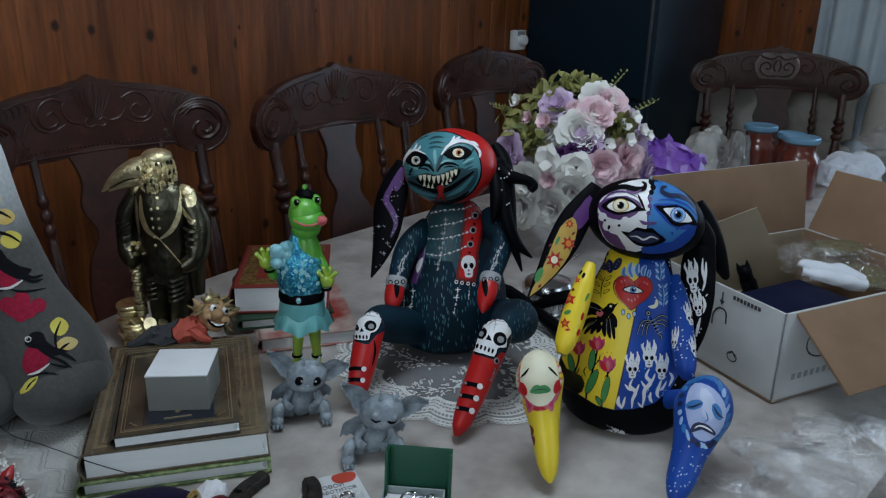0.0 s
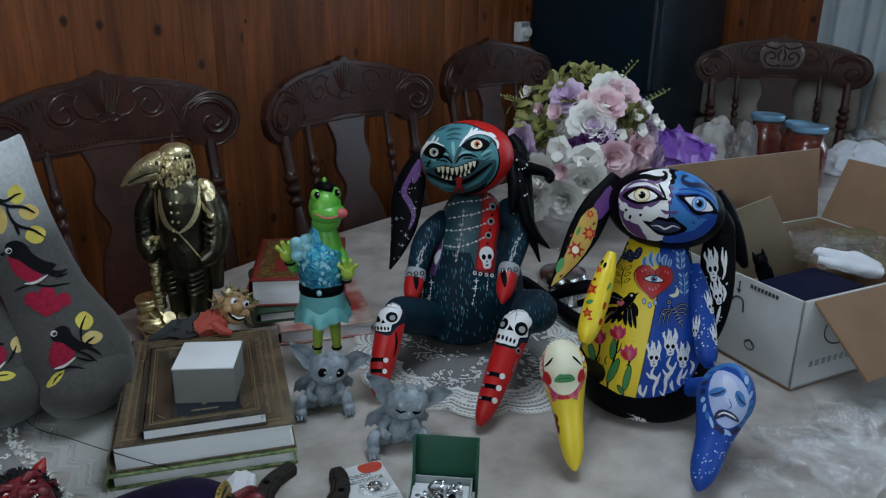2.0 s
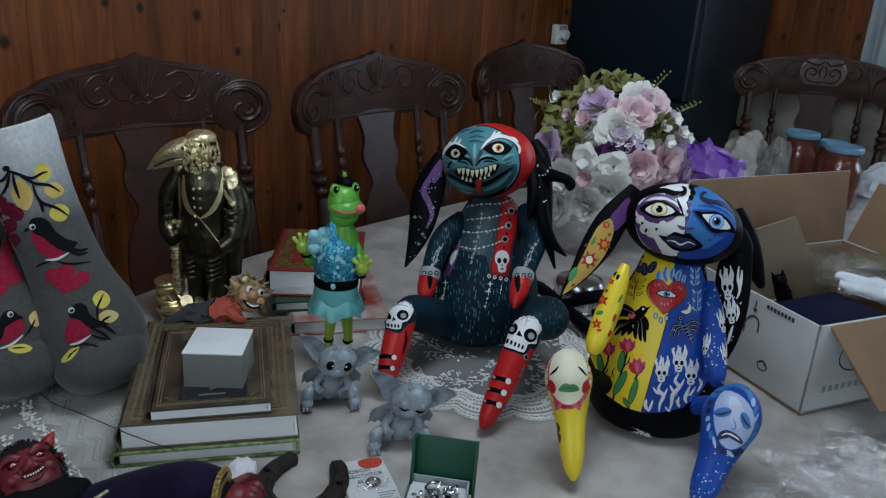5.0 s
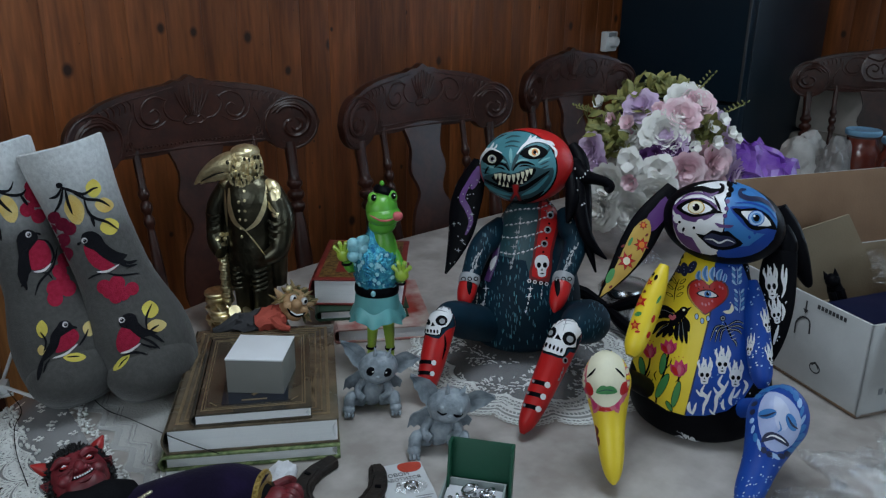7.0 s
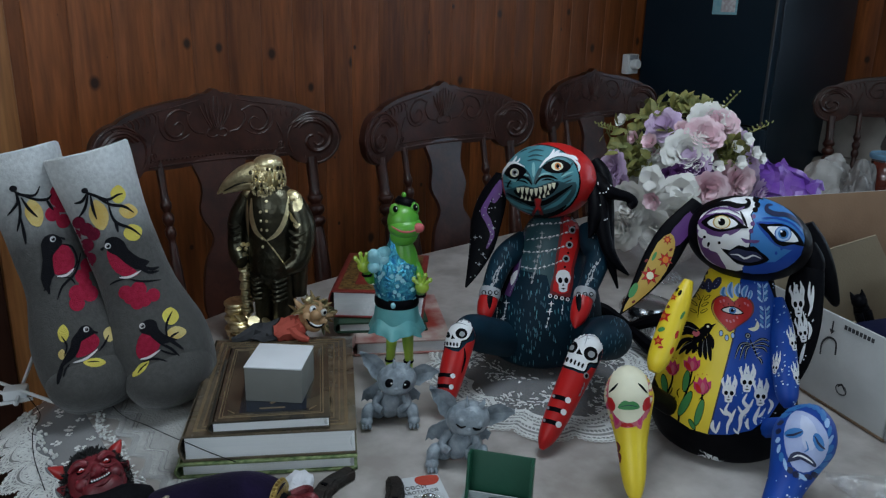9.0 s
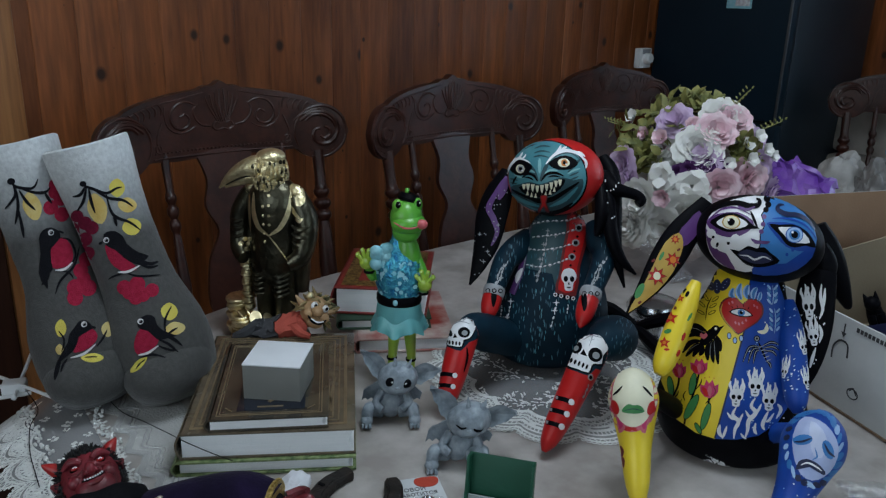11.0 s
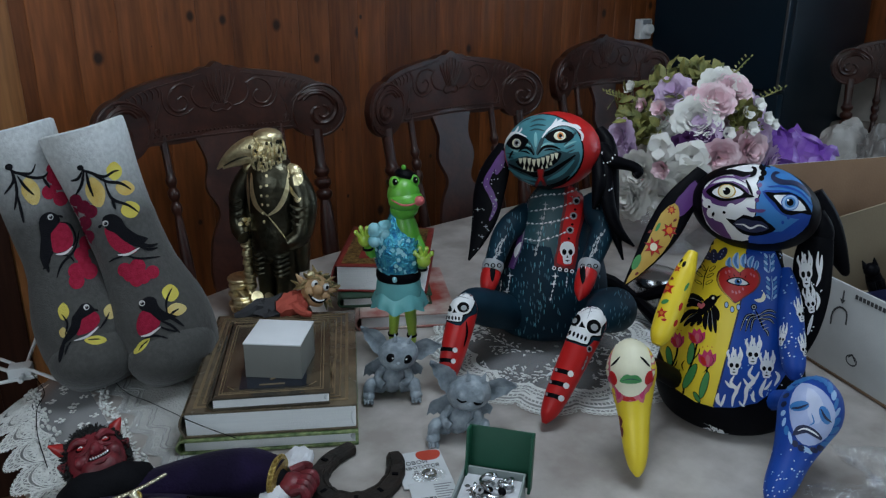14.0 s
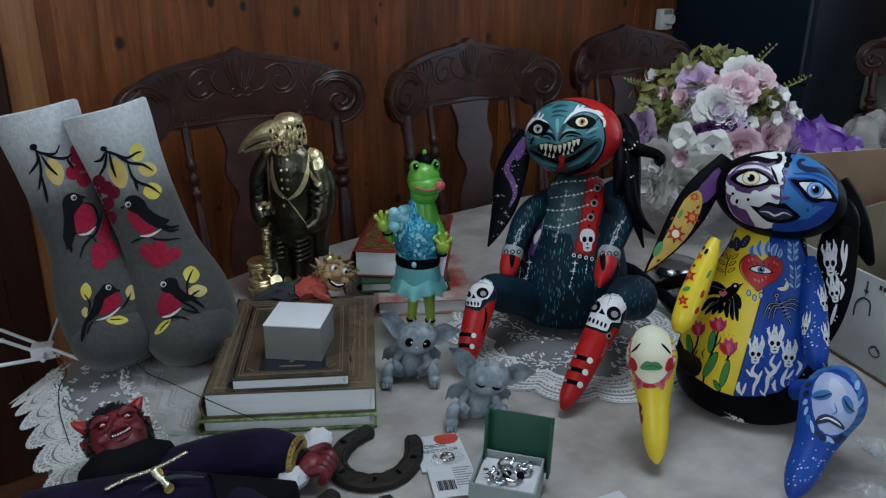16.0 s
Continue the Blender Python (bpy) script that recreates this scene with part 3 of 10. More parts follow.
def curtain():
    """Folds hang from a rail on the north wall."""
    b = BM()
    n, cols = 14, 260
    w = 2.3
    rows = []
    for i in range(n):
        z = 2.3 - 2.25 * i / (n - 1)
        row = []
        for k in range(cols):
            u = k / (cols - 1)
            ph = u * 2 * math.pi * 19 + 0.5 * math.sin(u * 23)
            amp = 0.018 + 0.012 * math.sin(u * 41 + 1.3) + 0.008 * i / n
            row.append(Vector((u * w, amp * math.sin(ph) - 0.01 * math.sin(ph * 2 + i * 0.2), z)))
        rows.append(row)
    loft(b, rows, cap=False, closed=False)
    m = room_pose(BACK_S - 0.06, -0.325, 0.0, -90)
    ob = part("curtain", b, CURTAIN, None, "", m, angle=80)
    tagged(ob, "pale blue-white gathered curtain hanging to the floor", "curtain")
    b = BM()
    tube(b, [(-0.1, 0, 2.32), (w + 0.15, 0, 2.32)], 0.012, 10)
    rail = part("curtain_rail", b, WHITE, None, "", m)
    tagged(rail, "slim white curtain rail on the wall", "rail")


curtain()


def ceiling_lamp():
    t = thing("ceiling_lamp", room_pose(-0.15, 0.25, 2.34), "round white glass ceiling lamp over the table", "lamp")
    b = BM()
    lathe(b, [(0.0, 0.21), (0.30, 0.21), (0.30, 0.17), (0.0, 0.17)], 40)
    part("mount", b, WHITE, t)
    b = BM()
    lathe(b, [(0.29, 0.168), (0.31, 0.12), (0.30, 0.06), (0.296, 0.06), (0.30, 0.12), (0.28, 0.166)], 40, cap=False)
    part("shade", b, WHITE, t)


ceiling_lamp()


# ---- press-back chairs ----
def crest_top(x):
    a = abs(x)
    if a > 0.230:
        return 0.972 + math.sqrt(max(0.066 ** 2 - (a - 0.230) ** 2, 0))
    base = 1.038 + 0.042 * math.cos(min(a / 0.230, 1) * math.pi / 2) ** 0.62
    bump = 0.013 * math.exp(-(a / 0.036) ** 2) + 0.004 * math.cos(a * 160) * math.exp(-(a / 0.05) ** 2)
    return base + bump


def crest_low(x):
    a = abs(x)
    if a > 0.172:
        return 0.972 - math.sqrt(max(0.066 ** 2 - (a - 0.230) ** 2, 0))
    return 0.932 + 0.003 * math.cos(a * 30)


def bow(x):
    return 0.055 - 0.055 * (x / 0.296) ** 2 * 1.0


def turned(h, k=1.0):
    """A turned post with rings near its upper third."""
    p = [(0.010, 0), (0.013, 0.03), (0.019, 0.2), (0.021, 0.42), (0.015, 0.6), (0.012, 0.64), (0.019, 0.66), (0.019, 0.685), (0.012, 0.70), (0.020, 0.72), (0.020, 0.745), (0.012, 0.76), (0.019, 0.78), (0.019, 0.80), (0.013, 0.83), (0.015, 1.0)]
    return [(r * k, z * h) for r, z in curve_pts(p, 2)]


def between(a, b):
    """A pose whose z runs from a to b, and the length."""
    d = Vector(b) - Vector(a)
    return Matrix.Translation(a) @ d.to_track_quat("Z", "Y").to_matrix().to_4x4(), d.length


def chair(m, label):
    t = thing("dining_chair", m, label, "chair", "carved chairs round the table")
    b = BM()
    xs = sorted({round(-0.2959 + 0.5918 * i / 80, 5) for i in range(81)})
    front, back = [], []
    for x in xs:
        lo, hi = crest_low(x), crest_top(x)
        y = bow(x)
        rowf = [Vector((x, y - 0.013 + 0.002 * (abs(k - 3) == 3), lo + (hi - lo) * k / 6)) for k in range(7)]
        rowb = [Vector((x, y + 0.012, lo + (hi - lo) * k / 6)) for k in range(7)]
        front.append(rowf + rowb[::-1])
    loft(b, front)
    crest = part("crest_rail", b, WALNUT, t, "dark pressed wooden crest with carved scrolls")
    # pressed relief
    b = BM()

    def relief(pts, r, n=5):
        q = curve_pts(pts, n)
        tube(b, [(x, bow(x) - 0.0128, z) for x, z in q], [0.72 * r * (0.5 + 0.5 * math.sin(math.pi * (0.1 + 0.85 * i / (len(q) - 1)))) for i in range(len(q))], 6, flat=1.0)

    for s in (-1, 1):
        # volute with its bead row, leaf above it
        relief([(s * (0.232 + (0.056 - 0.0040 * k) * math.cos(2.6 - 0.60 * k)), 0.970 + (0.056 - 0.0040 * k) * math.sin(2.6 - 0.60 * k)) for k in range(13)], 0.0085, 3)
        relief([(s * 0.196, 0.998), (s * 0.212, 1.012), (s * 0.236, 1.012), (s * 0.256, 1.000), (s * 0.266, 0.982)], 0.0075, 4)
        relief([(s * 0.240, 0.984), (s * 0.252, 0.976), (s * 0.252, 0.962), (s * 0.240, 0.955), (s * 0.230, 0.962)], 0.0075, 4)
        relief([(s * (0.230 + 0.061 * math.cos(a)), 0.972 + 0.061 * math.sin(a)) for a in [3.7 - 0.40 * k for k in range(15)]], 0.0048, 2)
        for k in range(12):
            a = 0.9 - 0.27 * k
            x = s * (0.232 + 0.0475 * math.cos(a))
            ball(b, (x, bow(x) - 0.0128, 0.970 + 0.0475 * math.sin(a)), (0.0022, 0.0018, 0.0022), seg=6, rings=4)
        for k in range(5):
            relief([(s * (0.168 + 0.006 * k), 0.998 + 0.005 * k), (s * (0.185 + 0.011 * k), 1.014 + 0.003 * k), (s * (0.212 + 0.012 * k), 1.018 - 0.004 * k)], 0.0042, 3)
        # gadroons under the top edge
        for k in range(8):
            u = 0.150 + 0.013 * k
            z = crest_top(u) - 0.010
            relief([(s * u, z), (s * (u - 0.009), z - 0.010), (s * (u - 0.008), z - 0.024)], 0.0034, 3)
        # turned-over scroll leaf and tendrils
        relief([(s * 0.060, 1.046), (s * 0.085, 1.056), (s * 0.112, 1.046), (s * 0.122, 1.020), (s * 0.108, 1.000), (s * 0.086, 1.002), (s * 0.078, 1.018), (s * 0.088, 1.030), (s * 0.100, 1.024)], 0.0046, 4)
        relief([(s * 0.030, 1.000), (s * 0.050, 1.004), (s * 0.064, 1.018), (s * 0.068, 1.036), (s * 0.058, 1.050)], 0.0042)
        relief([(s * 0.066, 1.002), (s * 0.084, 0.992), (s * 0.104, 0.990), (s * 0.124, 1.000), (s * 0.134, 1.020), (s * 0.134, 1.048)], 0.0030)
        relief([(s * 0.150, 0.956), (s * 0.156, 0.976), (s * 0.150, 0.998), (s * 0.142, 1.016)], 0.0036)
        relief([(s * 0.148, 0.950), (s * 0.158, 0.955), (s * 0.158, 0.966), (s * 0.148, 0.967), (s * 0.147, 0.958)], 0.0032)
        # ribs of the shell
        for k in range(4):
            relief([(s * 0.004 * k, 1.008), (s * (0.006 + 0.008 * k), 1.040), (s * (0.004 + 0.0115 * k), 1.080 - 0.006 * k)], 0.0038, 4)
        relief([(s * 0.0, 0.994), (s * 0.014, 0.990), (s * 0.024, 0.997), (s * 0.018, 1.008), (s * 0.008, 1.004)], 0.0040, 4)
        relief([(s * 0.040, 1.074), (s * 0.1, 1.062), (s * 0.17, 1.050), (s * 0.225, 1.030)], 0.0022)
    relief([(-0.165, 0.939), (0, 0.939), (0.165, 0.939)], 0.0040)
    for k in range(35):
        x = -0.16 + 0.32 * k / 34
        ball(b, (x, bow(x) - 0.0128, 0.951), (0.0030, 0.0022, 0.0028), seg=6, rings=4)
    part("carving", b, WALNUT, crest)
    # posts, spindles and splat lean down to the seat
    for s in (-1, 1):
        mm, h = between((s * 0.212, -0.075, 0.455), (s * 0.228, 0.02, 0.925))
        b = BM()
        lathe(b, turned(h, 1.0), 14)
        part("post", b, WALNUT, t, m=mm)
        mm, h = between((s * 0.135, -0.065, 0.455), (s * 0.14, 0.042, 0.962))
        b = BM()
        lathe(b, turned(h, 0.62), 12)
        part("spindle", b, WALNUT, t, m=mm)
    b = BM()
    half = curve_pts([(0.05, 0), (0.055, 0.06), (0.085, 0.16), (0.07, 0.26), (0.04, 0.32), (0.062, 0.38), (0.05, 0.44), (0.075, 0.515)], 4)
    outline = [(x, z) for x, z in half] + [(-x, z) for x, z in half[::-1]]
    mm, h = between((0, -0.062, 0.455), (0, 0.052, 0.962))
    slab(b, outline, 0.012, mm @ pose(0, 0.006, 0, 90))
    splat = part("splat", b, WALNUT, t)
    b = BM()
    for s in (-1, 1):
        for q in ([(0.012, 0.08), (0.03, 0.18), (0.022, 0.28), (0.01, 0.34)], [(0.034, 0.1), (0.055, 0.17), (0.045, 0.25)], [(0.01, 0.38), (0.032, 0.42), (0.02, 0.48)]):
            pts = curve_pts([(s * x, z) for x, z in q], 4)
            tube(b, [mm @ pose(0, 0, 0) @ Vector((x, -0.0065, z)) for x, z in pts], 0.004, 6)
    part("splat_carving", b, WALNUT, splat)
    # seat and legs
    b = BM()
    out = [(0.23 * math.copysign(abs(math.cos(a)) ** 0.7, math.cos(a)), 0.22 * math.copysign(abs(math.sin(a)) ** 0.7, math.sin(a)) - 0.27) for a in [2 * math.pi * k / 40 for k in range(40)]]
    loft(b, [[Vector((x * f, (y + 0.27) * f - 0.27, z)) for x, y in out] for f, z in ((0.93, 0.42), (1, 0.43), (1, 0.45), (0.95, 0.458), (0.7, 0.452))])
    part("seat", b, WALNUT, t)
    for sx in (-1, 1):
        for y0, y1 in ((-0.12, -0.07), (-0.42, -0.46)):
            mm, h = between((sx * 0.22, y1, 0), (sx * 0.18, y0, 0.425))
            b = BM()
            lathe(b, turned(h, 1.0), 12)
            part("leg", b, WALNUT, t, m=mm)
        b = BM()
        tube(b, [(sx * 0.205, -0.1, 0.18), (sx * 0.205, -0.44, 0.18)], 0.010, 10)
        part("stretcher", b, WALNUT, t)
    b = BM()
    tube(b, [(-0.205, -0.27, 0.18), (0.205, -0.27, 0.18)], 0.010, 10)
    part("stretcher", b, WALNUT, t)
    return t


chair_one = chair(pose(-0.7275, 1.659, 0, 0, 0, 51) @ Matrix.Diagonal((1.0, 1.0, 1.003, 1)), "dark carved press-back wooden chair before the pine wall")
copy_thing(chair_one, pose(-0.280, 2.056, 0, 0, 0, 52))
copy_thing(chair_one, pose(0.105, 2.74, 0, 0, 0, 51))
head_chair = copy_thing(chair_one, pose(1.192, 3.13, 0, 0, 0, -11) @ Matrix.Diagonal((1.08, 1.0, 1.0, 1)))
# added plate: its paler colour stands in for light reflected off the crest
b = BM()
rows = []
for i in range(17):
    x = -0.075 + 0.150 * i / 16
    rows.append([Vector((x * (1 - 0.30 * (k / 4 - 1) ** 2), bow(x) - 0.0135 - 0.0025 * (0 < k < 8) * (0 < i < 16), 0.972 + 0.098 * k / 8)) for k in range(9)])
loft(b, rows, cap=False, closed=False)
plate = part("crest_plate", b, SHEENLACQUER, head_chair, "added plate with reflected window sheen coloured in, pressed scrolls")
b = BM()
for s in (-1, 1):
    for pts in ([(0.004, 0.985), (0.030, 0.982), (0.052, 0.996), (0.056, 1.020), (0.038, 1.034), (0.022, 1.022), (0.028, 1.008), (0.040, 1.012)], [(0.002, 1.060), (0.020, 1.046), (0.042, 1.050), (0.062, 1.058)], [(0.006, 1.000), (0.012, 1.022), (0.004, 1.044)]):
        tube(b, [(s * x, bow(x) - 0.0165, z) for x, z in curve_pts(pts, 4)], 0.0032, 6)
part("plate_carving", b, WALNUT, plate)
tagged(head_chair, "dark carved wooden chair at the table's head before the curtain")


# ---- painted dolls ----
def limb(b, pts, rads, mi, seg=14, n=5):
    q = curve_pts([(*p, r) for p, r in zip(pts, rads)], n)
    tube(b, [v[:3] for v in q], [v[3] for v in q], seg, mi)


# where one stands before the table, and that viewer's right and up
VIEWER, SIDE, RISE = Vector((0.082, 0.080, 1.279)), Vector((0.978, 0.207, 0.007)), Vector((-0.075, 0.323, 0.943))


class Canvas:
    """Paint on a form, laid on as one sees it from its front: u to the right, v up, in steps of unit."""

    def __init__(self, b, build, centre, unit, cell=5.0, lift=0.00045, turn=Matrix()):
        tmp = BM() if build else b
        if build:
            build(tmp)
        tmp.normal_update()
        self.tree = BVHTree.FromBMesh(tmp)
        if build:
            tmp.free()
            build(b)
        self.b, self.c, self.unit, self.cell, self.lift = b, Vector(centre), unit, cell, lift
        self.r, self.u, self.eye = turn.to_3x3() @ SIDE, turn.to_3x3() @ RISE, turn @ VIEWER
        self.seen = {}

    def spot(self, x, y, layer):
        key = (round(x, 2), round(y, 2))
        if key not in self.seen:
            o = self.c + (self.r * x + self.u * y) * self.unit
            way = (o - self.eye).normalized()
            hit, n, _, _ = self.tree.ray_cast(self.eye, way, 3.0)
            if hit is None:
                hit, n, _, _ = self.tree.find_nearest(o)
            self.seen[key] = (hit, n if n.dot(way) < 0 else -n)
        hit, n = self.seen[key]
        return self.b.verts.new(hit + n * (self.lift * layer))

    def patch(self, outline, mi, layer=1, n=0):
        base = curve_pts(outline, n, True) if n else [tuple(p) for p in outline]
        pts = []
        for i, (x0, y0) in enumerate(base):
            x1, y1 = base[(i + 1) % len(base)]
            k = max(1, math.ceil(math.hypot(x1 - x0, y1 - y0) / self.cell))
            pts += [(x0 + (x1 - x0) * j / k, y0 + (y1 - y0) * j / k) for j in range(k)]
        cx, cy = sum(p[0] for p in base) / len(base), sum(p[1] for p in base) / len(base)
        rings = max(1, math.ceil(max(math.hypot(x - cx, y - cy) for x, y in pts) / self.cell))
        mid, prev = self.spot(cx, cy, layer), None
        for k in range(1, rings + 1):
            q = k / rings
            row = [self.spot(cx + (x - cx) * q, cy + (y - cy) * q, layer) for x, y in pts]
            for i in range(len(row)):
                j = (i + 1) % len(row)
                quad(self.b, (mid, row[i], row[j]) if prev is None else (prev[i], row[i], row[j], prev[j]), mi)
            prev = row

    def dot(self, c, rx, ry, mi, layer=1, turn=0.0, n=14):
        self.patch(oval(c[0], c[1], rx, ry, turn, n), mi, layer)

    def line(self, pts, w, mi, layer=1, taper=True):
        pts = curve_pts(pts, 5) if len(pts) > 2 else [(pts[0][0] + (pts[1][0] - pts[0][0]) * k / 4, pts[0][1] + (pts[1][1] - pts[0][1]) * k / 4) for k in range(5)]
        prev = None
        for i, (x, y) in enumerate(pts):
            (x0, y0), (x1, y1) = pts[max(i - 1, 0)], pts[min(i + 1, len(pts) - 1)]
            q = math.hypot(x1 - x0, y1 - y0) or 1
            f = w / 2 * (max(0.12, math.sin(math.pi * (0.08 + 0.84 * i / (len(pts) - 1)))) if taper else 1)
            row = [self.spot(x - (y1 - y0) / q * f * s, y + (x1 - x0) / q * f * s, layer) for s in (-1, 0, 1)]
            if prev:
                quad(self.b, (prev[0], prev[1], row[1], row[0]), mi)
                quad(self.b, (prev[1], prev[2], row[2], row[1]), mi)
            prev = row

    def chain(self, pts, step, mi, layer=1, size=1.0):
        """Painted links, one flat, the next on edge."""
        q = curve_pts(pts, 12)
        run, k = 0.0, 0
        for (x0, y0), (x1, y1) in zip(q, q[1:]):
            run += math.hypot(x1 - x0, y1 - y0)
            if run >= step:
                run, k = 0.0, k + 1
                a = math.degrees(math.atan2(y1 - y0, x1 - x0))
                self.dot((x1, y1), step * 0.62 * size, step * (0.16 if k % 2 else 0.30) * size, mi, layer, a + (12 if k % 2 else -8), 8)

    def spark(self, c, s, mi, layer=1):
        x, y = c
        self.patch([(x, y + s), (x + s * 0.2, y + s * 0.2), (x + s, y), (x + s * 0.2, y - s * 0.2), (x, y - s), (x - s * 0.2, y - s * 0.2), (x - s, y), (x - s * 0.2, y + s * 0.2)], mi, layer)

    def skull(self, c, w, h, bone, dark, layer=1, turn=0.0, flames=0.0):
        """A small skull of width w and height h; flames: how far tongues of fire rise from it."""
        co, si = math.cos(radians(turn)), math.sin(radians(turn))

        def at(u, v):
            return (c[0] + u * w * co - v * h * si, c[1] + u * w * si + v * h * co)
        if flames:
            for u, k, g in ((-0.42, 0.7, -0.1), (-0.2, 1.0, 0.08), (0.05, 0.8, -0.06), (0.28, 1.05, 0.1), (0.46, 0.6, 0.02)):
                self.line([at(u * 0.9, 0.2), at(u, 0.4 + 0.25 * flames * k), at(u + g, 0.45 + 0.6 * flames * k), at(u + g * 0.3, 0.5 + flames * k)], w * 0.2, bone, layer)
        self.patch([at(u, v) for u, v in ((0, 0.5), (0.32, 0.43), (0.48, 0.2), (0.45, -0.02), (0.30, -0.16), (0.26, -0.42), (0.12, -0.5), (-0.12, -0.5), (-0.26, -0.42), (-0.30, -0.16), (-0.45, -0.02), (-0.48, 0.2), (-0.32, 0.43))], bone, layer, 2)
        for s in (-1, 1):
            self.dot(at(s * 0.2, 0.03), w * 0.14, h * 0.13, dark, layer + 1, turn)
        self.patch([at(0, -0.1), at(0.07, -0.22), at(-0.07, -0.22)], dark, layer + 1)
        self.patch([at(-0.16, -0.34), at(0, -0.31), at(0.16, -0.34), at(0, -0.39)], dark, layer + 1)


def limb_form(pts, rads, mi, seg=28, n=8):
    return lambda bm: limb(bm, pts, rads, mi, seg, n)


def red_doll():
    M = pose(0.022, 1.205, TOP + 0.004, 0, 0, -16)
    W = M.inverted()

    def P(x, y, z):
        return W @ Vector((x, y, z))

    mats = [TEAL, RED, BLACK, WHITEP, FACETEAL, DEEPTEAL, GREYP, PURPLE, CREAM, ORANGE, MAROON, FURTEAL, PALETEAL]
    T, R, K, WH, FT, DT, GR, PU, CR, OR, MA, FU, FP = range(13)
    b = BM()
    rng = random.Random(5)
    prof = curve_pts([(0.0, 0.0), (0.05, 0.001), (0.082, 0.02), (0.093, 0.055), (0.088, 0.095), (0.072, 0.14), (0.056, 0.18), (0.044, 0.208), (0.030, 0.228), (0.0, 0.24)], 5)

    def torso(bm):
        rows = [[Vector((r * math.cos(a) - 0.014 * max(0.0, 1 - z / 0.2), r * math.sin(a), z)) for a in [2 * math.pi * k / 64 for k in range(64)]] for r, z in [(max(r, 1e-5), z) for r, z in prof]]
        loft(bm, rows, T)
    cv = Canvas(b, torso, P(0.0165, 1.1244, 0.9085), 0.000804, turn=W)
    for k in range(330):
        x, y = rng.uniform(-95, 95), rng.uniform(-150, 60)
        if (x / 95) ** 2 + ((y + 50) / 110) ** 2 < 1:
            cv.line([(x, y), (x + rng.uniform(-1.5, 1.5), y - rng.uniform(6, 11))], 1.7, FU if k % 3 else FT, 0.9)
    cv.patch([(-30, 120), (38, 120), (28, 70), (20, 20), (15, -25), (8, 10), (-40, 20), (-44, 50), (-36, 90)], DT, 0.8)
    # laced leather strips with rings, chains across the chest
    cv.patch([(34, 122), (73, 122), (73, 100), (66, 65), (55, 25), (48, -28), (12, -23), (18, 10), (23, 50), (30, 88)], MA, 1.4, 2)
    cv.patch([(39, 122), (67, 122), (67, 100), (60, 65), (50, 25), (44, -20), (17, -17), (22, 10), (28, 50), (35, 88)], R, 2.0, 2)
    cv.line([(-36, 95), (-42, 55), (-49, 15), (-64, -26)], 11, PU, 1.3, False)
    cv.line([(-32, 95), (-38, 55), (-45, 15), (-60, -24)], 1.6, GR, 1.9)
    cv.patch([(-45, 20), (-48, 6), (-56, -8), (-58, 4), (-53, 14)], WH, 2.2, 2)
    for row in ([(-32, 96), (-5, 102), (30, 104), (53, 112)], [(-34, 73), (-5, 77), (20, 81), (48, 90)], [(-39, 53), (-12, 52), (18, 57), (43, 65)], [(-43, 27), (-17, 22), (15, 30), (38, 40)]):
        cv.chain(row, 6.2, GR, 2.8, 0.95)
        cv.chain([(x, y + 0.8) for x, y in row], 6.2, WH, 3.4, 0.62)
    for c in ((57, 113), (51, 92), (46, 66), (40, 41)):
        cv.dot(c, 6.6, 6.6, GR, 2.8)
        cv.dot(c, 3.8, 3.8, K, 3.5)
        cv.dot((c[0] - 2, c[1] - 15), 2.2, 2.2, K, 2.6, 0, 8)
    cv.chain([(-1, 94), (-5, 65), (-12, 30), (-21, -5)], 6.2, GR, 2.8, 1.0)
    for c in ((-2, 86), (-9, 62), (-15, 36), (-20, 7), (11, 78), (-34, 53), (-28, 24), (2, 26), (8, 54)):
        cv.spark(c, 5.0, GR, 3.3)
    cv.skull((35, 1), 27, 40, WH, K, 3.0)
    cv.line([(11, -25), (28, -29), (45, -31)], 5, K, 2.9, False)
    for c in ((12, -26), (22, -28), (33, -30), (43, -32)):
        cv.dot(c, 3.6, 3.6, WH, 3.4, 0, 10)
        cv.dot(c, 1.8, 1.8, K, 4.0, 0, 8)
    for pts in ([(14, -36), (12, -54), (5, -82)], [(35, -38), (34, -48), (33, -57)], [(-64, -36), (-68, -58), (-72, -82)], [(-80, -42), (-81, -58), (-83, -68)]):
        cv.chain(pts, 6.0, WH, 2.6, 0.8)
    for c in ((11, -54), (-71, -67), (-65, -39), (14, -40)):
        cv.spark(c, 6, WH, 3.2)
    H = pose(-0.0075, -0.012, 0.288, -9, -9, 6)
    cv = Canvas(b, lambda bm: ball(bm, (0, 0, 0), (0.0695, 0.062, 0.0555), R, H, 64, 40), P(0.0138, 1.1926, 1.0425), 0.000817, turn=W)
    cv.dot((-17, -1), 71, 66, K, 1, -8, 40)
    cv.dot((-17, 0), 68, 63, FT, 1.8, -8, 40)
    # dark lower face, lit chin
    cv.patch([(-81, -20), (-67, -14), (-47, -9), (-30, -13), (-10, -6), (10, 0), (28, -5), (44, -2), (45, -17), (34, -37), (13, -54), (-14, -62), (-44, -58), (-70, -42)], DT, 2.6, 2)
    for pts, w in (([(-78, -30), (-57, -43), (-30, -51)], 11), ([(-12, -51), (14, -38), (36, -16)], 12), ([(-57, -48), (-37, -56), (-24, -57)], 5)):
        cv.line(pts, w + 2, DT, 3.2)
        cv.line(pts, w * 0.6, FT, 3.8)
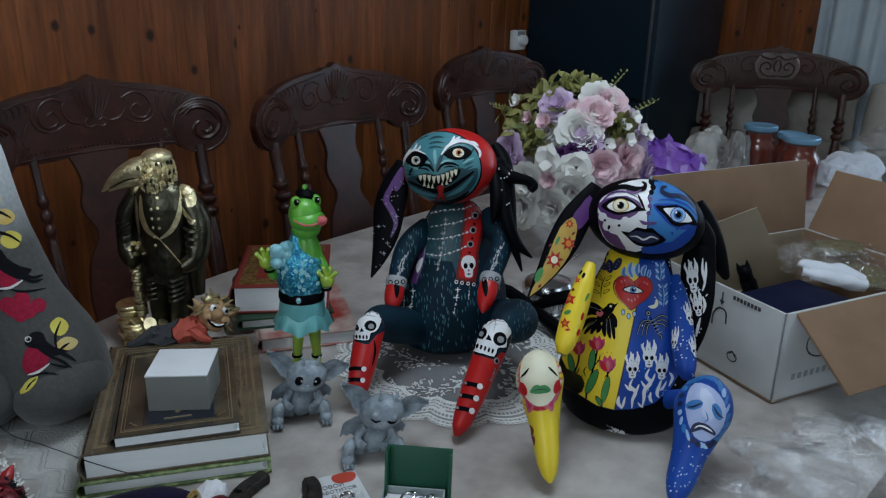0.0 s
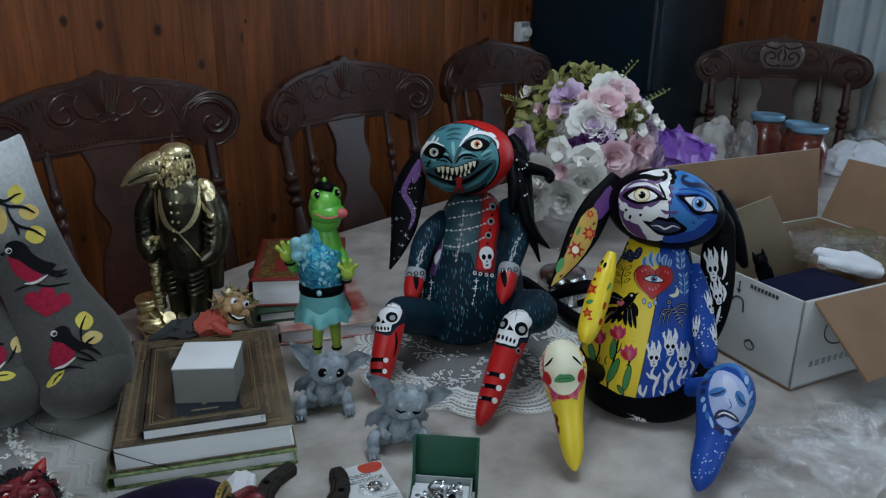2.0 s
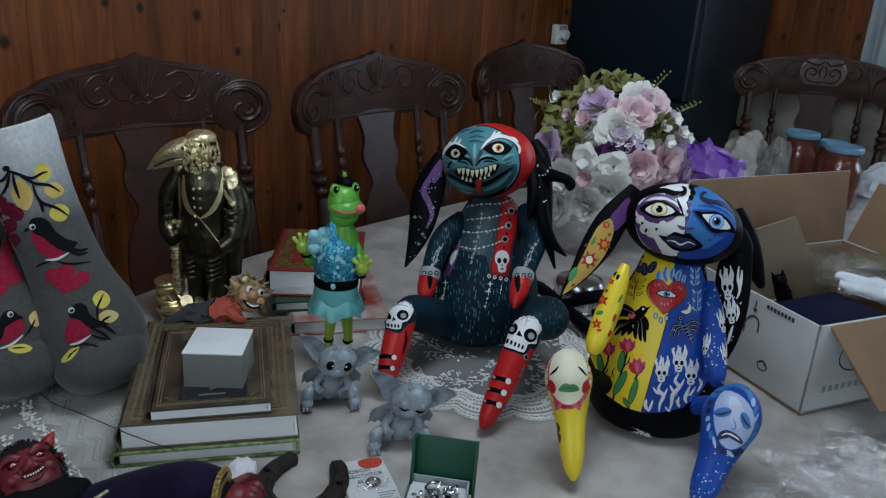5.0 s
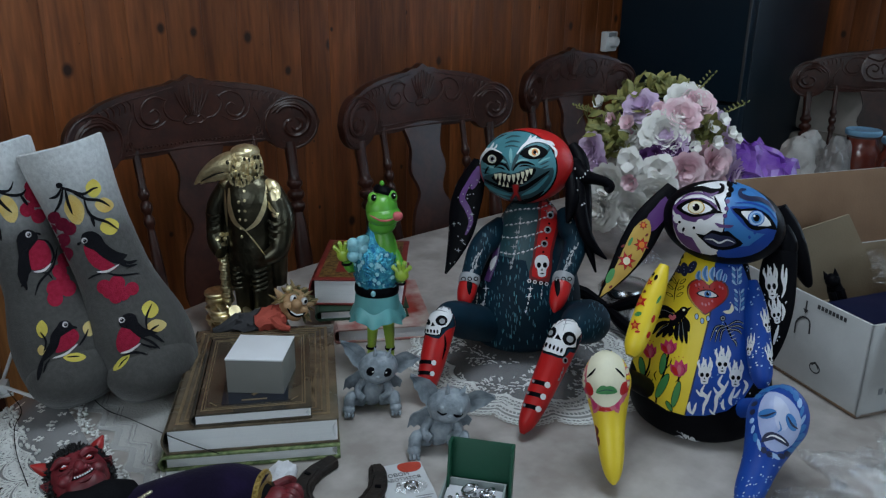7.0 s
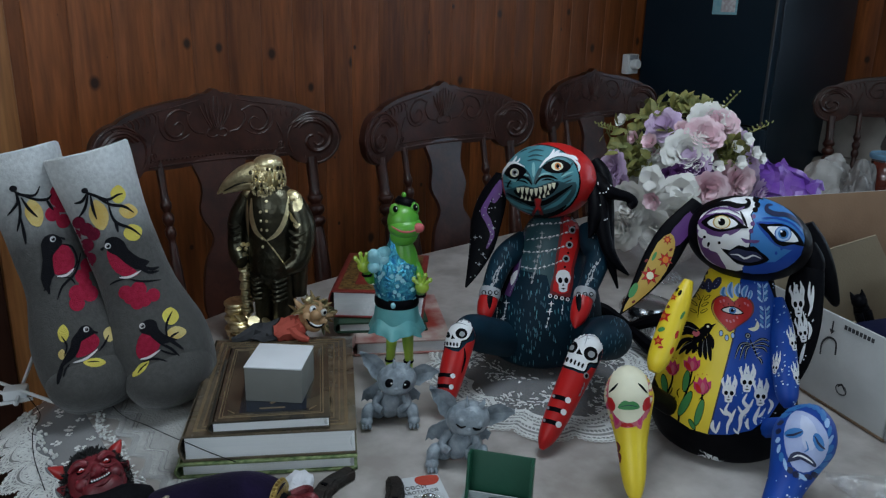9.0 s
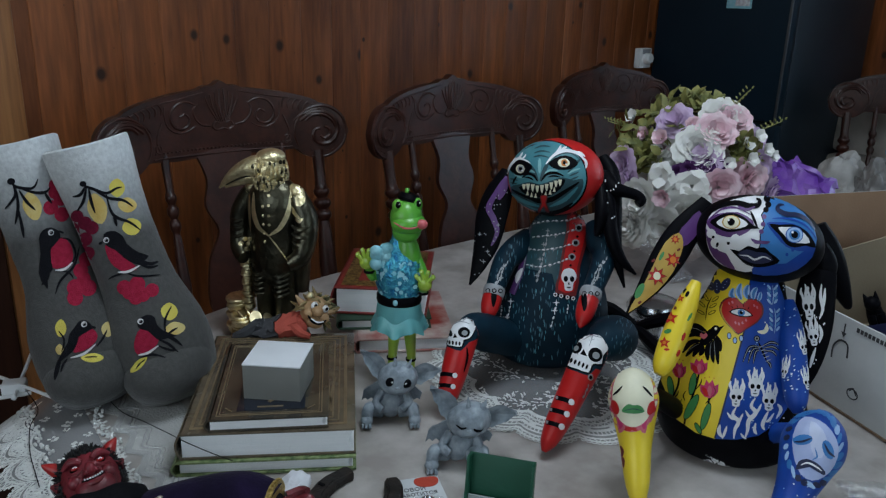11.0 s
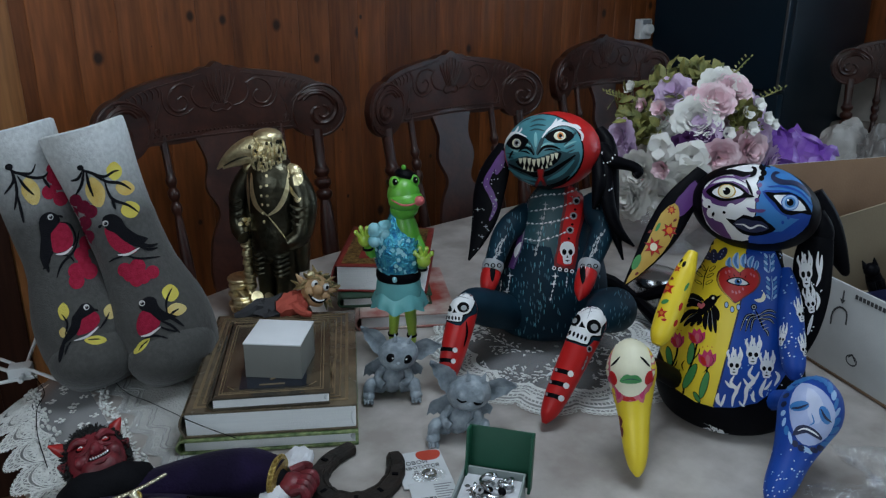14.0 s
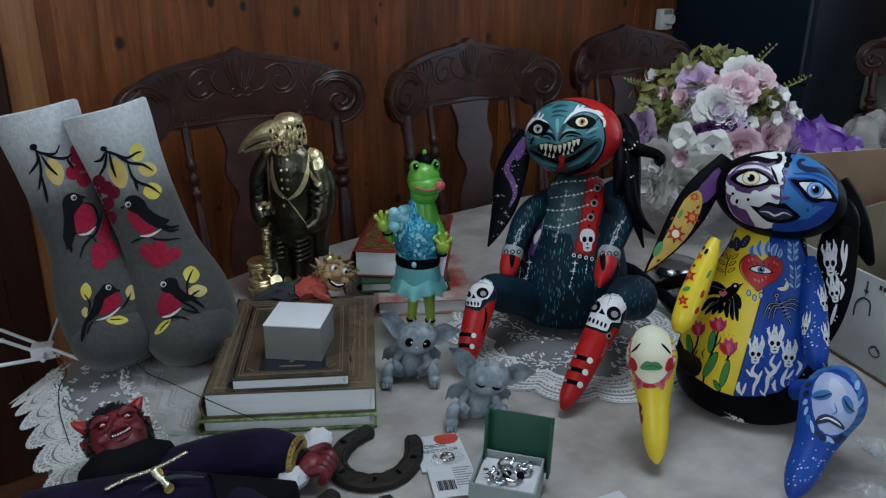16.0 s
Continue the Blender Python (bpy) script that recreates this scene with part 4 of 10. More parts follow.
    cv.line([(-78, -23), (-60, -33), (-37, -41), (-10, -39), (18, -22), (38, -8)], 9, K, 3.0)
    cv.line([(-57, -58), (-32, -65), (3, -60), (28, -44)], 8, K, 3.0)
    cv.patch([(-66, -19), (-47, -11), (-30, -15), (-10, -9), (8, -3), (14, -6), (6, -20), (-12, -32), (-32, -36), (-52, -32)], K, 3.3, 2)
    for k, (x, y, l) in enumerate(((925, 282, 9), (932, 281, 12), (940, 282, 12), (948, 284, 12), (956, 283, 14), (964, 281, 12), (972, 278, 13), (980, 275, 11), (987, 273, 10))):
        cv.patch([(x - 982 - 3.4, 268 - y + 1), (x - 982 + 3.4, 268 - y + 1), (x - 982 + 1.6, 268 - y - l * 0.7), (x - 982, 268 - y - l), (x - 982 - 2.2, 268 - y - l * 0.6)], CR, 4.2)
    for x, y in ((-51, -32), (-44, -35), (-37, -36), (-20, -33), (-12, -30), (-5, -25)):
        cv.patch([(x - 2.6, y), (x + 2.6, y), (x + 0.6, y + 9)], CR, 4.2)
    cv.patch([(-29, -32), (-16, -32), (-18, -44), (-12, -60), (-19, -59), (-23, -51), (-29, -62), (-33, -58), (-27, -46)], MA, 4.6, 2)
    cv.patch([(-27, -33), (-18, -33), (-20, -44), (-15, -57), (-22, -49), (-29, -58), (-25, -45)], R, 5.2, 2)
    for pts in ([(-40, 49), (-27, 54), (-13, 53)], [(-41, 41), (-28, 45), (-13, 43)], [(-42, 34), (-30, 37), (-15, 34)]):
        cv.line(pts, 3.2, DT, 2.6)
    # nose, cheeks, wrinkles
    cv.line([(-52, 24), (-42, 12), (-33, -7)], 6, DT, 2.6)
    cv.line([(-14, 30), (-22, 13), (-30, -7)], 7, DT, 2.6)
    cv.line([(-31, 32), (-31, 20), (-31, 6)], 6, FP, 3.0)
    for pts, w in (([(-61, -3), (-52, 5), (-41, 2), (-34, -8)], 5), ([(-28, -8), (-18, 5), (-2, 7), (12, 2)], 5), ([(-70, 0), (-74, -6), (-77, -14)], 3.4), ([(-57, -1), (-48, -2), (-41, -6)], 3), ([(-16, 0), (-6, 2), (6, 0)], 3)):
        cv.line(pts, w, K, 3.2)
    for pts in ([(-57, 6), (-48, 11), (-39, 7)], [(-22, 6), (-12, 12), (2, 11)], [(-77, 6), (-68, 0), (-58, -3)], [(18, 6), (28, 12), (40, 16)]):
        cv.line(pts, 3.6, FP, 2.9)
    for pts in ([(-82, -4), (-68, -7)], [(-81, -11), (-69, -13)], [(20, 2), (38, 10)], [(21, -5), (37, 2)], [(18, 9), (28, 18), (40, 30)], [(26, 22), (35, 28), (45, 37)]):
        cv.line(pts, 3, DT, 3.0)
    # eyes under white brows
    cv.patch([(-82, 12), (-74, 25), (-61, 29), (-47, 22), (-44, 14), (-56, 3), (-71, 2)], K, 3.2, 2)
    cv.patch([(-16, 22), (-4, 33), (14, 38), (32, 31), (35, 22), (22, 14), (2, 13)], K, 3.2, 2)
    for c, rx, ry, iris in (((-64, 13), 7.5, 7.5, GR), ((11, 25), 10.5, 7.8, OR)):
        cv.dot(c, rx, ry, CR, 3.9)
        cv.dot((c[0] + 1, c[1]), 5.6, 6.2, iris, 4.5)
        cv.dot((c[0] + 1, c[1]), 3.0, 3.4, K, 5.0)
        cv.dot((c[0] + 4, c[1] - 3), 1.5, 1.5, WH, 5.4, 0, 8)
    cv.line([(-75, 21), (-64, 25), (-52, 21)], 4, K, 4.6)
    cv.line([(-3, 30), (12, 35), (27, 29)], 4.5, K, 4.6)
    cv.line([(-10, 30), (6, 41), (24, 42), (38, 32)], 3, DT, 3.6)
    for pts, w in (([(-86, 4), (-79, 21), (-65, 31), (-46, 23)], 4.5), ([(-68, 30), (-63, 36), (-60, 42)], 3.5), ([(-61, 30), (-56, 35), (-55, 39)], 3), ([(-77, 24), (-74, 29), (-71, 32)], 3), ([(-20, 22), (-6, 38), (14, 46), (36, 41), (50, 26)], 6), ([(-6, 37), (2, 46), (6, 55)], 5.5), ([(2, 41), (10, 49), (16, 53)], 5), ([(30, 44), (40, 42), (48, 36)], 5), ([(46, 34), (50, 25), (49, 16)], 5)):
        cv.line(pts, w, WH, 4.0)
    # flap of the hood on one side, horn and locks on the other
    rows = curve_pts([(*P(-0.0620, 1.2112, 1.0450), 0.0075), (*P(-0.0700, 1.1975, 1.0116), 0.0215), (*P(-0.0772, 1.1840, 0.9783), 0.0245), (*P(-0.0810, 1.1704, 0.9426), 0.0205), (*P(-0.0898, 1.1563, 0.9084), 0.0115), (*P(-0.1000, 1.1445, 0.8814), 0.0015)], 6)
    cv = Canvas(b, lambda bm: tube(bm, [v[:3] for v in rows], [v[3] for v in rows], 20, K, flat=0.3, up=(0, 1, 0)), P(-0.0791, 1.1808, 0.9703), 0.000840, turn=W)
    for pts, w in (([(22, 75), (9, 50), (-2, 25), (7, 5), (13, -18), (3, -42)], 11), ([(28, 82), (23, 60), (15, 40)], 14)):
        cv.line(pts, w, PU, 1.2)
    for k in range(36):
        x, y = rng.uniform(-26, 28), rng.uniform(-95, 70)
        cv.dot((x - 0.12 * (y - 20) * (-1), y), 1.2, 1.2, GR, 1.6, 0, 6)
    for c in ((-10, -70), (-17, -22), (15, -5), (-3, -52)):
        cv.spark(c, 4.5, GR, 1.8)
    for pts, rads in (([P(0.0755, 1.2369, 1.0668), P(0.0903, 1.2215, 1.0454), P(0.0968, 1.1868, 1.0052), P(0.1041, 1.1593, 0.9546), P(0.1225, 1.1436, 0.9001)], [0.009, 0.013, 0.013, 0.010, 0.0015]), ([P(0.0805, 1.2099, 1.0489), P(0.0883, 1.1777, 1.0152), P(0.0980, 1.1536, 0.9726), P(0.1128, 1.1460, 0.9426), P(0.1363, 1.1434, 0.9217)], [0.010, 0.011, 0.010, 0.008, 0.0015]), ([P(0.0748, 1.1958, 1.0433), P(0.0809, 1.1640, 1.0115), P(0.0809, 1.1568, 0.9912), P(0.0763, 1.1485, 0.9709)], [0.008, 0.010, 0.009, 0.002])):
        limb(b, pts, rads, K, 12, 6)
    limb(b, [P(0.0810, 1.2078, 1.0428), P(0.0947, 1.1856, 1.0334), P(0.1123, 1.1877, 1.0290), P(0.1268, 1.1894, 1.0253), P(0.1352, 1.1887, 1.0185), P(0.1302, 1.1855, 1.0124)], [0.013, 0.0115, 0.0085, 0.0075, 0.0075, 0.006], K, 14, 5)
    for k in range(34):
        p = P(0.0925, 1.1583, 1.0038) + Vector((rng.uniform(-0.012, 0.014), rng.uniform(-0.004, 0.0), rng.uniform(-0.07, 0.055)))
        ball(b, p, 0.0011, WH, seg=6, rings=4)
    # arms: dark sleeve with chains, grey cuff, red mitten
    for s, a, m_, c, e in ((-1, P(-0.0211, 1.1966, 0.9505), P(-0.0499, 1.1525, 0.9198), P(-0.0596, 1.1167, 0.8860), P(-0.0648, 1.0871, 0.8518)), (1, P(0.0730, 1.1938, 0.9783), P(0.0912, 1.1608, 0.9363), P(0.0762, 1.1162, 0.8960), P(0.0661, 1.0747, 0.8616))):
        limb(b, [a, a.lerp(m_, 0.5), m_, c], [0.013, 0.0195, 0.0175, 0.0135], T, 22, 6)
        ax = (e - c).normalized()
        limb(b, [c - ax * 0.006, c, c + ax * 0.008], [0.0150, 0.0158, 0.0150], GR, 22, 4)
        cv = Canvas(b, limb_form([c + ax * 0.004, c.lerp(e, 0.4), c.lerp(e, 0.75), e], [0.0135, 0.0140, 0.0105, 0.002], R), c.lerp(e, 0.4), 0.0008, turn=W)
        cv.patch([(-5 * s - 4, 22), (-5 * s + 4, 24), (-4 * s + 5, 6), (-4 * s, -8), (-4 * s - 4, 4)], K, 1.2, 2)
        for k in range(5):
            cv.patch([(-14 + 6.5 * k, 30), (-10 + 6.5 * k, 30), (-12.2 + 6.5 * k, 19)], WH, 1.6)
        cc = Canvas(BM(), limb_form([c - ax * 0.006, c, c + ax * 0.008], [0.0150, 0.0158, 0.0150], GR, 22, 4), c, 0.0008, turn=W)
        cc.b = b
        for k in (-1, 0, 1):
            cc.dot((11 * k, 1), 4.2, 4.2, K, 1)
            cc.dot((11 * k, 1), 2.4, 2.4, GR, 1.7)
        ss = Canvas(BM(), limb_form([a, a.lerp(m_, 0.5), m_, c], [0.013, 0.0195, 0.0175, 0.0135], T, 22, 6), m_, 0.0008, turn=W)
        ss.b = b
        q = [(u / 0.0008, v / 0.0008) for u, v in (((c - m_).dot(ss.r) * f + g, (c - m_).dot(ss.u) * f) for f, g in ((-0.1, 0.004), (0.3, 0.001), (0.55, 0.003), (0.8, 0.0)))]
        ss.chain(q, 6.0, GR, 1.4)
        ss.chain([(x - 7, y - 6) for x, y in q], 6.0, GR, 1.4)
        ss.spark(q[2], 6, GR, 2.0)
        for k in range(40):
            f, g = rng.uniform(-0.9, 0.8), rng.uniform(-20, 20)
            x, y = (c - m_).dot(ss.r) / 0.0008 * f + g, (c - m_).dot(ss.u) / 0.0008 * f
            ss.line([(x, y), (x, y - 8)], 1.5, FU, 0.9)
    # legs: thigh, skull on the knee, laced red boots
    knee, toe = P(-0.0852, 1.0247, 0.8557), P(-0.1012, 0.9776, 0.7640)
    limb(b, [P(-0.030, 1.15, 0.800), P(-0.0640, 1.0816, 0.8360), P(-0.0784, 1.0480, 0.8550), knee], [0.026, 0.027, 0.021, 0.012], T, 24, 6)
    up = (knee - toe).normalized()
    cv = Canvas(b, limb_form([knee + up * 0.022, knee + up * 0.014, knee, knee.lerp(toe, 0.35), knee.lerp(toe, 0.7), knee.lerp(toe, 0.9), toe], [0.003, 0.0125, 0.0190, 0.0185, 0.0155, 0.0105, 0.003], R), P(-0.0875, 1.0092, 0.8440), 0.000756, 3.5, turn=W)
    cv.patch([(-45, -10), (-29, 1), (-15, -3), (1, -7), (15, 8), (35, 18), (45, 40), (35, 65), (10, 70), (-15, 55), (-30, 30)], T, 1.0, 2)
    cv.patch([(-20, 29), (-10, 45), (5, 58), (20, 55), (28, 39), (23, 23), (16, 13), (7, 10), (4, -1), (-12, -1), (-28, 3), (-29, 13), (-22, 21)], K, 1.9, 2)
    cv.patch([(-18, 29), (-9, 43), (5, 56), (19, 53), (26, 39), (21, 24), (14, 15), (5, 12), (2, 1), (-12, 1), (-26, 5), (-27, 13), (-20, 21)], WH, 2.6, 2)
    cv.dot((6, 25), 10, 9, K, 3.4)
    cv.dot((-17, 23), 4, 6, K, 3.4, 20)
    cv.dot((7, 24), 5, 4.5, GR, 4.0)
    cv.patch([(-9, 23), (-5, 16), (-12, 15)], K, 3.4)
    for k in range(5):
        cv.dot((792 + 5.4 * k - 815, 570 - 562.5 - 0.5 * k), 1.8, 3.8, K, 3.4, 0, 8)
    cv.line([(-12, 37), (0, 43), (17, 39)], 1.6, GR, 3.2)
    cv.line([(-3, 51), (9, 49), (21, 45)], 1.6, GR, 3.2)
    for y, x0, x1 in ((619, 777, 806), (638.5, 776, 803), (657, 775, 800)):
        cv.line([(x0 - 815, 570 - y), ((x0 + x1) / 2 - 815, 570 - y + 1), (x1 - 815, 570 - y - 1)], 7, K, 1.8, False)
        cv.dot((x1 - 815, 570 - y - 1), 4.2, 4.6, WH, 2.6)
        cv.dot((x0 + 3 - 815, 570 - y), 2, 2.4, GR, 2.6, 0, 8)
    cv.line([(11, 0), (12, -20), (6, -45)], 4, K, 1.6)
    knee, toe = P(0.0823, 0.9965, 0.8607), P(0.0361, 0.9147, 0.7620)
    limb(b, [P(0.080, 1.16, 0.81), P(0.1130, 1.0792, 0.8500), P(0.1000, 1.0283, 0.8660), knee], [0.029, 0.0310, 0.0265, 0.012], T, 24, 6)
    ts = Canvas(BM(), limb_form([P(0.080, 1.16, 0.81), P(0.1130, 1.0792, 0.8500), P(0.1000, 1.0283, 0.8660), knee], [0.029, 0.0310, 0.0265, 0.012], T, 24, 6), P(0.1198, 1.0390, 0.8517), 0.00075, turn=W)
    ts.b = b
    for k in range(60):
        x, y = rng.uniform(-30, 34), rng.uniform(-60, 62)
        ts.line([(x, y), (x + rng.uniform(-4, 2), y - 7)], 1.5, FU, 0.9)
    up = (knee - toe).normalized()
    cv = Canvas(b, limb_form([knee + up * 0.026, knee + up * 0.017, knee, knee.lerp(toe, 0.35), knee.lerp(toe, 0.7), knee.lerp(toe, 0.9), toe], [0.003, 0.0150, 0.0205, 0.0185, 0.0152, 0.0105, 0.003], R), P(0.0685, 0.9625, 0.8345), 0.000705, 3.5, turn=W)
    cv.patch([(-30, 40), (-17, 26), (0, 20), (20, 14), (32, 26), (48, 24), (70, 50), (70, 85), (50, 108), (20, 110), (-10, 85)], T, 1.0, 2)
    cv.patch([(-11, 53), (1, 76), (15, 92), (32, 100), (49, 92), (59, 72), (53, 56), (46, 47), (44, 32), (32, 32), (27, 30), (21, 16), (0, 22), (-18, 28), (-16, 42)], K, 1.9, 2)
    cv.patch([(-9, 53), (2, 74), (16, 89), (32, 97), (47, 90), (56, 72), (51, 57), (44, 49), (42, 35), (31, 35), (25, 32), (19, 19), (0, 25), (-15, 30), (-13, 42)], WH, 2.6, 2)
    cv.dot((31, 50), 12, 12.5, K, 3.4)
    cv.dot((1, 61), 7.5, 11, K, 3.4, -30)
    cv.dot((32, 49), 6, 6, GR, 4.0)
    cv.dot((0, 60), 3.5, 5, GR, 4.0, -30)
    cv.patch([(12, 59), (17, 47), (6, 50)], K, 3.4)
    for k in range(5):
        cv.dot((1011 + 6.4 * k - 1020, 630 - 591 - 2.6 * k), 2.2, 4.8, K, 3.4, -20, 8)
    for pts in ([(10, 74), (25, 82), (44, 78)], [(16, 83), (30, 89), (43, 86)], [(28, 93), (26, 80), (21, 64)]):
        cv.line(pts, 1.5, GR, 3.2)
    for x0, y0, x1, y1 in ((984, 656, 1010, 663), (974, 677, 1002, 684), (967, 699, 993, 706)):
        cv.line([(x0 - 1020, 630 - y0), ((x0 + x1) / 2 - 1020, 630 - (y0 + y1) / 2 + 1), (x1 - 1020, 630 - y1)], 8, K, 1.8, False)
        cv.dot((x1 - 1020, 630 - y1), 5.2, 5.6, WH, 2.6)
        cv.dot((x0 + 2 - 1020, 630 - y0), 2.4, 3, GR, 2.6, 0, 8)
    cv.dot((23, 11), 5, 6, GR, 2.0)
    cv.dot((23, 11), 2.8, 3.6, K, 2.6)
    cv.chain([(21, 2), (16, -12), (10, -25)], 6, GR, 2.2)
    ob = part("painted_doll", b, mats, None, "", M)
    tagged(ob, "teal and red painted doll seated on a lace doily", "doll")


def two_tone_doll():
    M = pose(0.262, 1.024, TOP + 0.002, 0, 0, -15)
    W = M.inverted()

    def P(x, y, z):
        return W @ Vector((x, y, z))

    mats = [YELLOW, BLUE, BLACK, WHITEP, MIDBLUE, PALEBLUE, RED, PURPLE, GREENP, MAGENTA, ORANGE, CREAM, OCHRE, MASKBLUE, MAROON, NIGHTBLUE, PINKP, GREYP, LAVENDER]
    Y, B_, K, WH, MB, PB, R_, PU, G, MG, OR, CR, OC, MK, MA, NB, PK, GRB, LV = range(19)
    b = BM()
    rng = random.Random(3)
    prof = curve_pts([(0.0, 0.0), (0.064, 0.0), (0.083, 0.010), (0.091, 0.042), (0.085, 0.08), (0.073, 0.125), (0.059, 0.165), (0.045, 0.2), (0.035, 0.225), (0.0, 0.235)], 6)
    cv = Canvas(b, lambda bm: lathe(bm, prof, 72, K), P(0.2464, 0.9773, 0.8775), 0.000679, turn=W)
    # the two halves, over a black foot
    cv.patch([(35, 165), (30, 130), (28, 90), (20, 45), (10, 5), (-5, -50), (-18, -100), (-27, -133), (-60, -123), (-94, -100), (-114, -50), (-130, -10), (-125, 30), (-95, 110), (-60, 150), (-20, 165)], Y, 1.0)
    cv.patch([(35, 165), (30, 130), (28, 90), (20, 45), (10, 5), (-5, -50), (-18, -100), (-27, -133), (10, -134), (50, -126), (82, -104), (108, -65), (122, -20), (110, 50), (95, 110), (80, 150), (65, 165)], B_, 1.0)
    cv.line([(35, 165), (28, 90), (20, 45), (-5, -50), (-27, -132)], 3, NB, 1.6, False)
    # three tulips
    for c, w, h, low in (((-89, -14), 12, 14, (-104, -86)), ((-55, -7), 15, 14, (-80, -109)), ((-37, -46), 16, 16, (-52, -129))):
        x, y = c
        cv.line([(x, y - h * 0.8), (x * 0.6 + low[0] * 0.4 + 3, y * 0.6 + low[1] * 0.4), (x * 0.25 + low[0] * 0.75 - 2, y * 0.25 + low[1] * 0.75), low], 3.4, K, 1.7, False)
        cv.patch([(x - w, y + h * 0.5), (x - w * 0.55, y + h * 0.35), (x - w * 0.35, y + h), (x, y + h * 0.6), (x + w * 0.35, y + h), (x + w * 0.6, y + h * 0.35), (x + w, y + h * 0.55), (x + w * 0.95, y - h * 0.3), (x + w * 0.5, y - h * 0.85), (x, y - h), (x - w * 0.5, y - h * 0.85), (x - w * 0.95, y - h * 0.3)], MG, 2.4)
        cv.patch([(x - w * 0.8, y + h * 0.2), (x - w * 0.3, y), (x - w * 0.1, y - h * 0.8), (x - w * 0.6, y - h * 0.6)], R_, 3.0, 2)
        cv.patch([(x, y + h * 0.4), (x + w * 0.3, y), (x + w * 0.1, y - h * 0.85), (x - w * 0.2, y - h * 0.2)], PK, 3.0, 2)
        cv.line([(x + w * 0.4, y + h * 0.4), (x + w * 0.7, y - h * 0.3), (x + w * 0.2, y - h * 0.9)], 1.6, MA, 3.4)
        for k in (-0.5, 0.0, 0.5):
            cv.dot((x + w * k, y + h * 1.3 - abs(k) * 3), 1.3, 1.3, OR, 1.6, 0, 6)
    for c, rx, ry, a in (((-104, -43), 5, 17, -8), ((-66, -38), 5.5, 19, 10), ((-68, -78), 7, 24, 28), ((-43, -94), 6, 24, 16), ((-56, -115), 3.4, 10, -30)):
        cv.dot(c, rx + 1, ry + 1.5, K, 1.9, -a)
        cv.dot(c, rx, ry, G, 2.5, -a)
    for pts in ([(-100, -65), (-93, -58), (-90, -50)], [(-63, -50), (-53, -38), (-50, -28)], [(-77, -50), (-82, -58), (-79, -68)], [(-44, -72), (-38, -66), (-32, -60)], [(-85, -65), (-87, -74), (-81, -82)]):
        cv.line(pts, 2.2, K, 1.8)
    # dark bird with spread wings
    cv.patch([(-28, 63), (-38, 58), (-47, 50), (-54, 38), (-50, 28), (-38, 35), (-28, 45), (-20, 54)], K, 1.9, 2)
    cv.dot((-26, 59), 8, 7, K, 1.9)
    cv.patch([(-22, 62), (-11, 66), (-20, 56)], K, 1.9)
    for pts in ([(-42, 55), (-60, 64), (-76, 63)], [(-44, 50), (-62, 57), (-77, 54)], [(-46, 45), (-62, 50), (-73, 45)], [(-52, 38), (-70, 34), (-84, 16)], [(-50, 34), (-64, 26), (-78, 10)], [(-47, 32), (-58, 22), (-66, 10)], [(-38, 38), (-41, 20), (-40, 4)], [(-33, 41), (-33, 20), (-30, 0)], [(-29, 45), (-25, 25), (-22, -2)], [(-26, 48), (-20, 35), (-18, 20)], [(-48, 30), (-50, 20), (-54, 12)]):
        cv.line(pts, 9, K, 1.9)
    for pts in ([(-45, 52), (-60, 59), (-72, 59)], [(-54, 33), (-68, 25), (-77, 16)], [(-34, 35), (-36, 20), (-35, 8)], [(-29, 38), (-28, 22), (-26, 8)]):
        cv.line(pts, 0.9, GRB, 2.5)
    cv.dot((-26, 60), 2.4, 2.4, CR, 2.6, 0, 8)
    cv.patch([(-47, 41), (-54, 47), (-51, 52), (-47, 49), (-43, 52), (-40, 47)], PK, 2.6, 2)
    # heart with an eye, crowned by pale flames
    for pts, w in (([(8, 110), (1, 120), (4, 132)], 11), ([(18, 112), (13, 126), (17, 140)], 12), ([(29, 114), (26, 126), (30, 138)], 12), ([(39, 112), (39, 124), (45, 134)], 11), ([(46, 108), (50, 118), (51, 126)], 8)):
        cv.line(pts, w, PB, 1.7)
        cv.line(pts, w * 0.45, MB, 2.2)
    heart = [(20, 104), (11, 113), (-2, 115), (-15, 106), (-18, 91), (-10, 74), (3, 61), (13, 52), (26, 61), (44, 73), (54, 87), (53, 102), (43, 112), (30, 112)]
    hx, hy = (18, 86)
    for f, m_, l_ in ((1.06, MA, 2.2), (0.97, R_, 2.8), (0.80, R_, 3.2)):
        cv.patch([(hx + (x - hx) * f, hy + (y - hy) * f) for x, y in heart], m_, l_, 2)
    cv.line([(-14, 104), (-17, 91), (-9, 73), (9, 54)], 2.5, OC, 3.0)
    cv.patch([(-3, 90), (7, 96), (19, 97), (30, 92), (38, 84), (26, 81), (10, 83)], K, 3.9, 2)
    cv.patch([(0, 90), (9, 94), (19, 95), (28, 91), (35, 85), (25, 83), (11, 85)], WH, 4.5, 2)
    cv.dot((18, 89), 6.5, 5.8, MB, 5.1)
    cv.dot((18, 89), 3.2, 3.2, K, 5.6)
    cv.dot((20, 91), 1.3, 1.3, WH, 6.0, 0, 6)
    for pts in ([(4, 96), (1, 100)], [(12, 98), (10, 103)], [(21, 99), (22, 104)], [(29, 95), (32, 100)]):
        cv.line(pts, 1.6, K, 4.0)
    for c in ((-3, 105), (3, 107), (40, 102), (45, 99), (8, 71), (14, 69), (20, 71), (26, 76)):
        cv.dot(c, 1.8, 3, PK, 4.0, 20, 8)
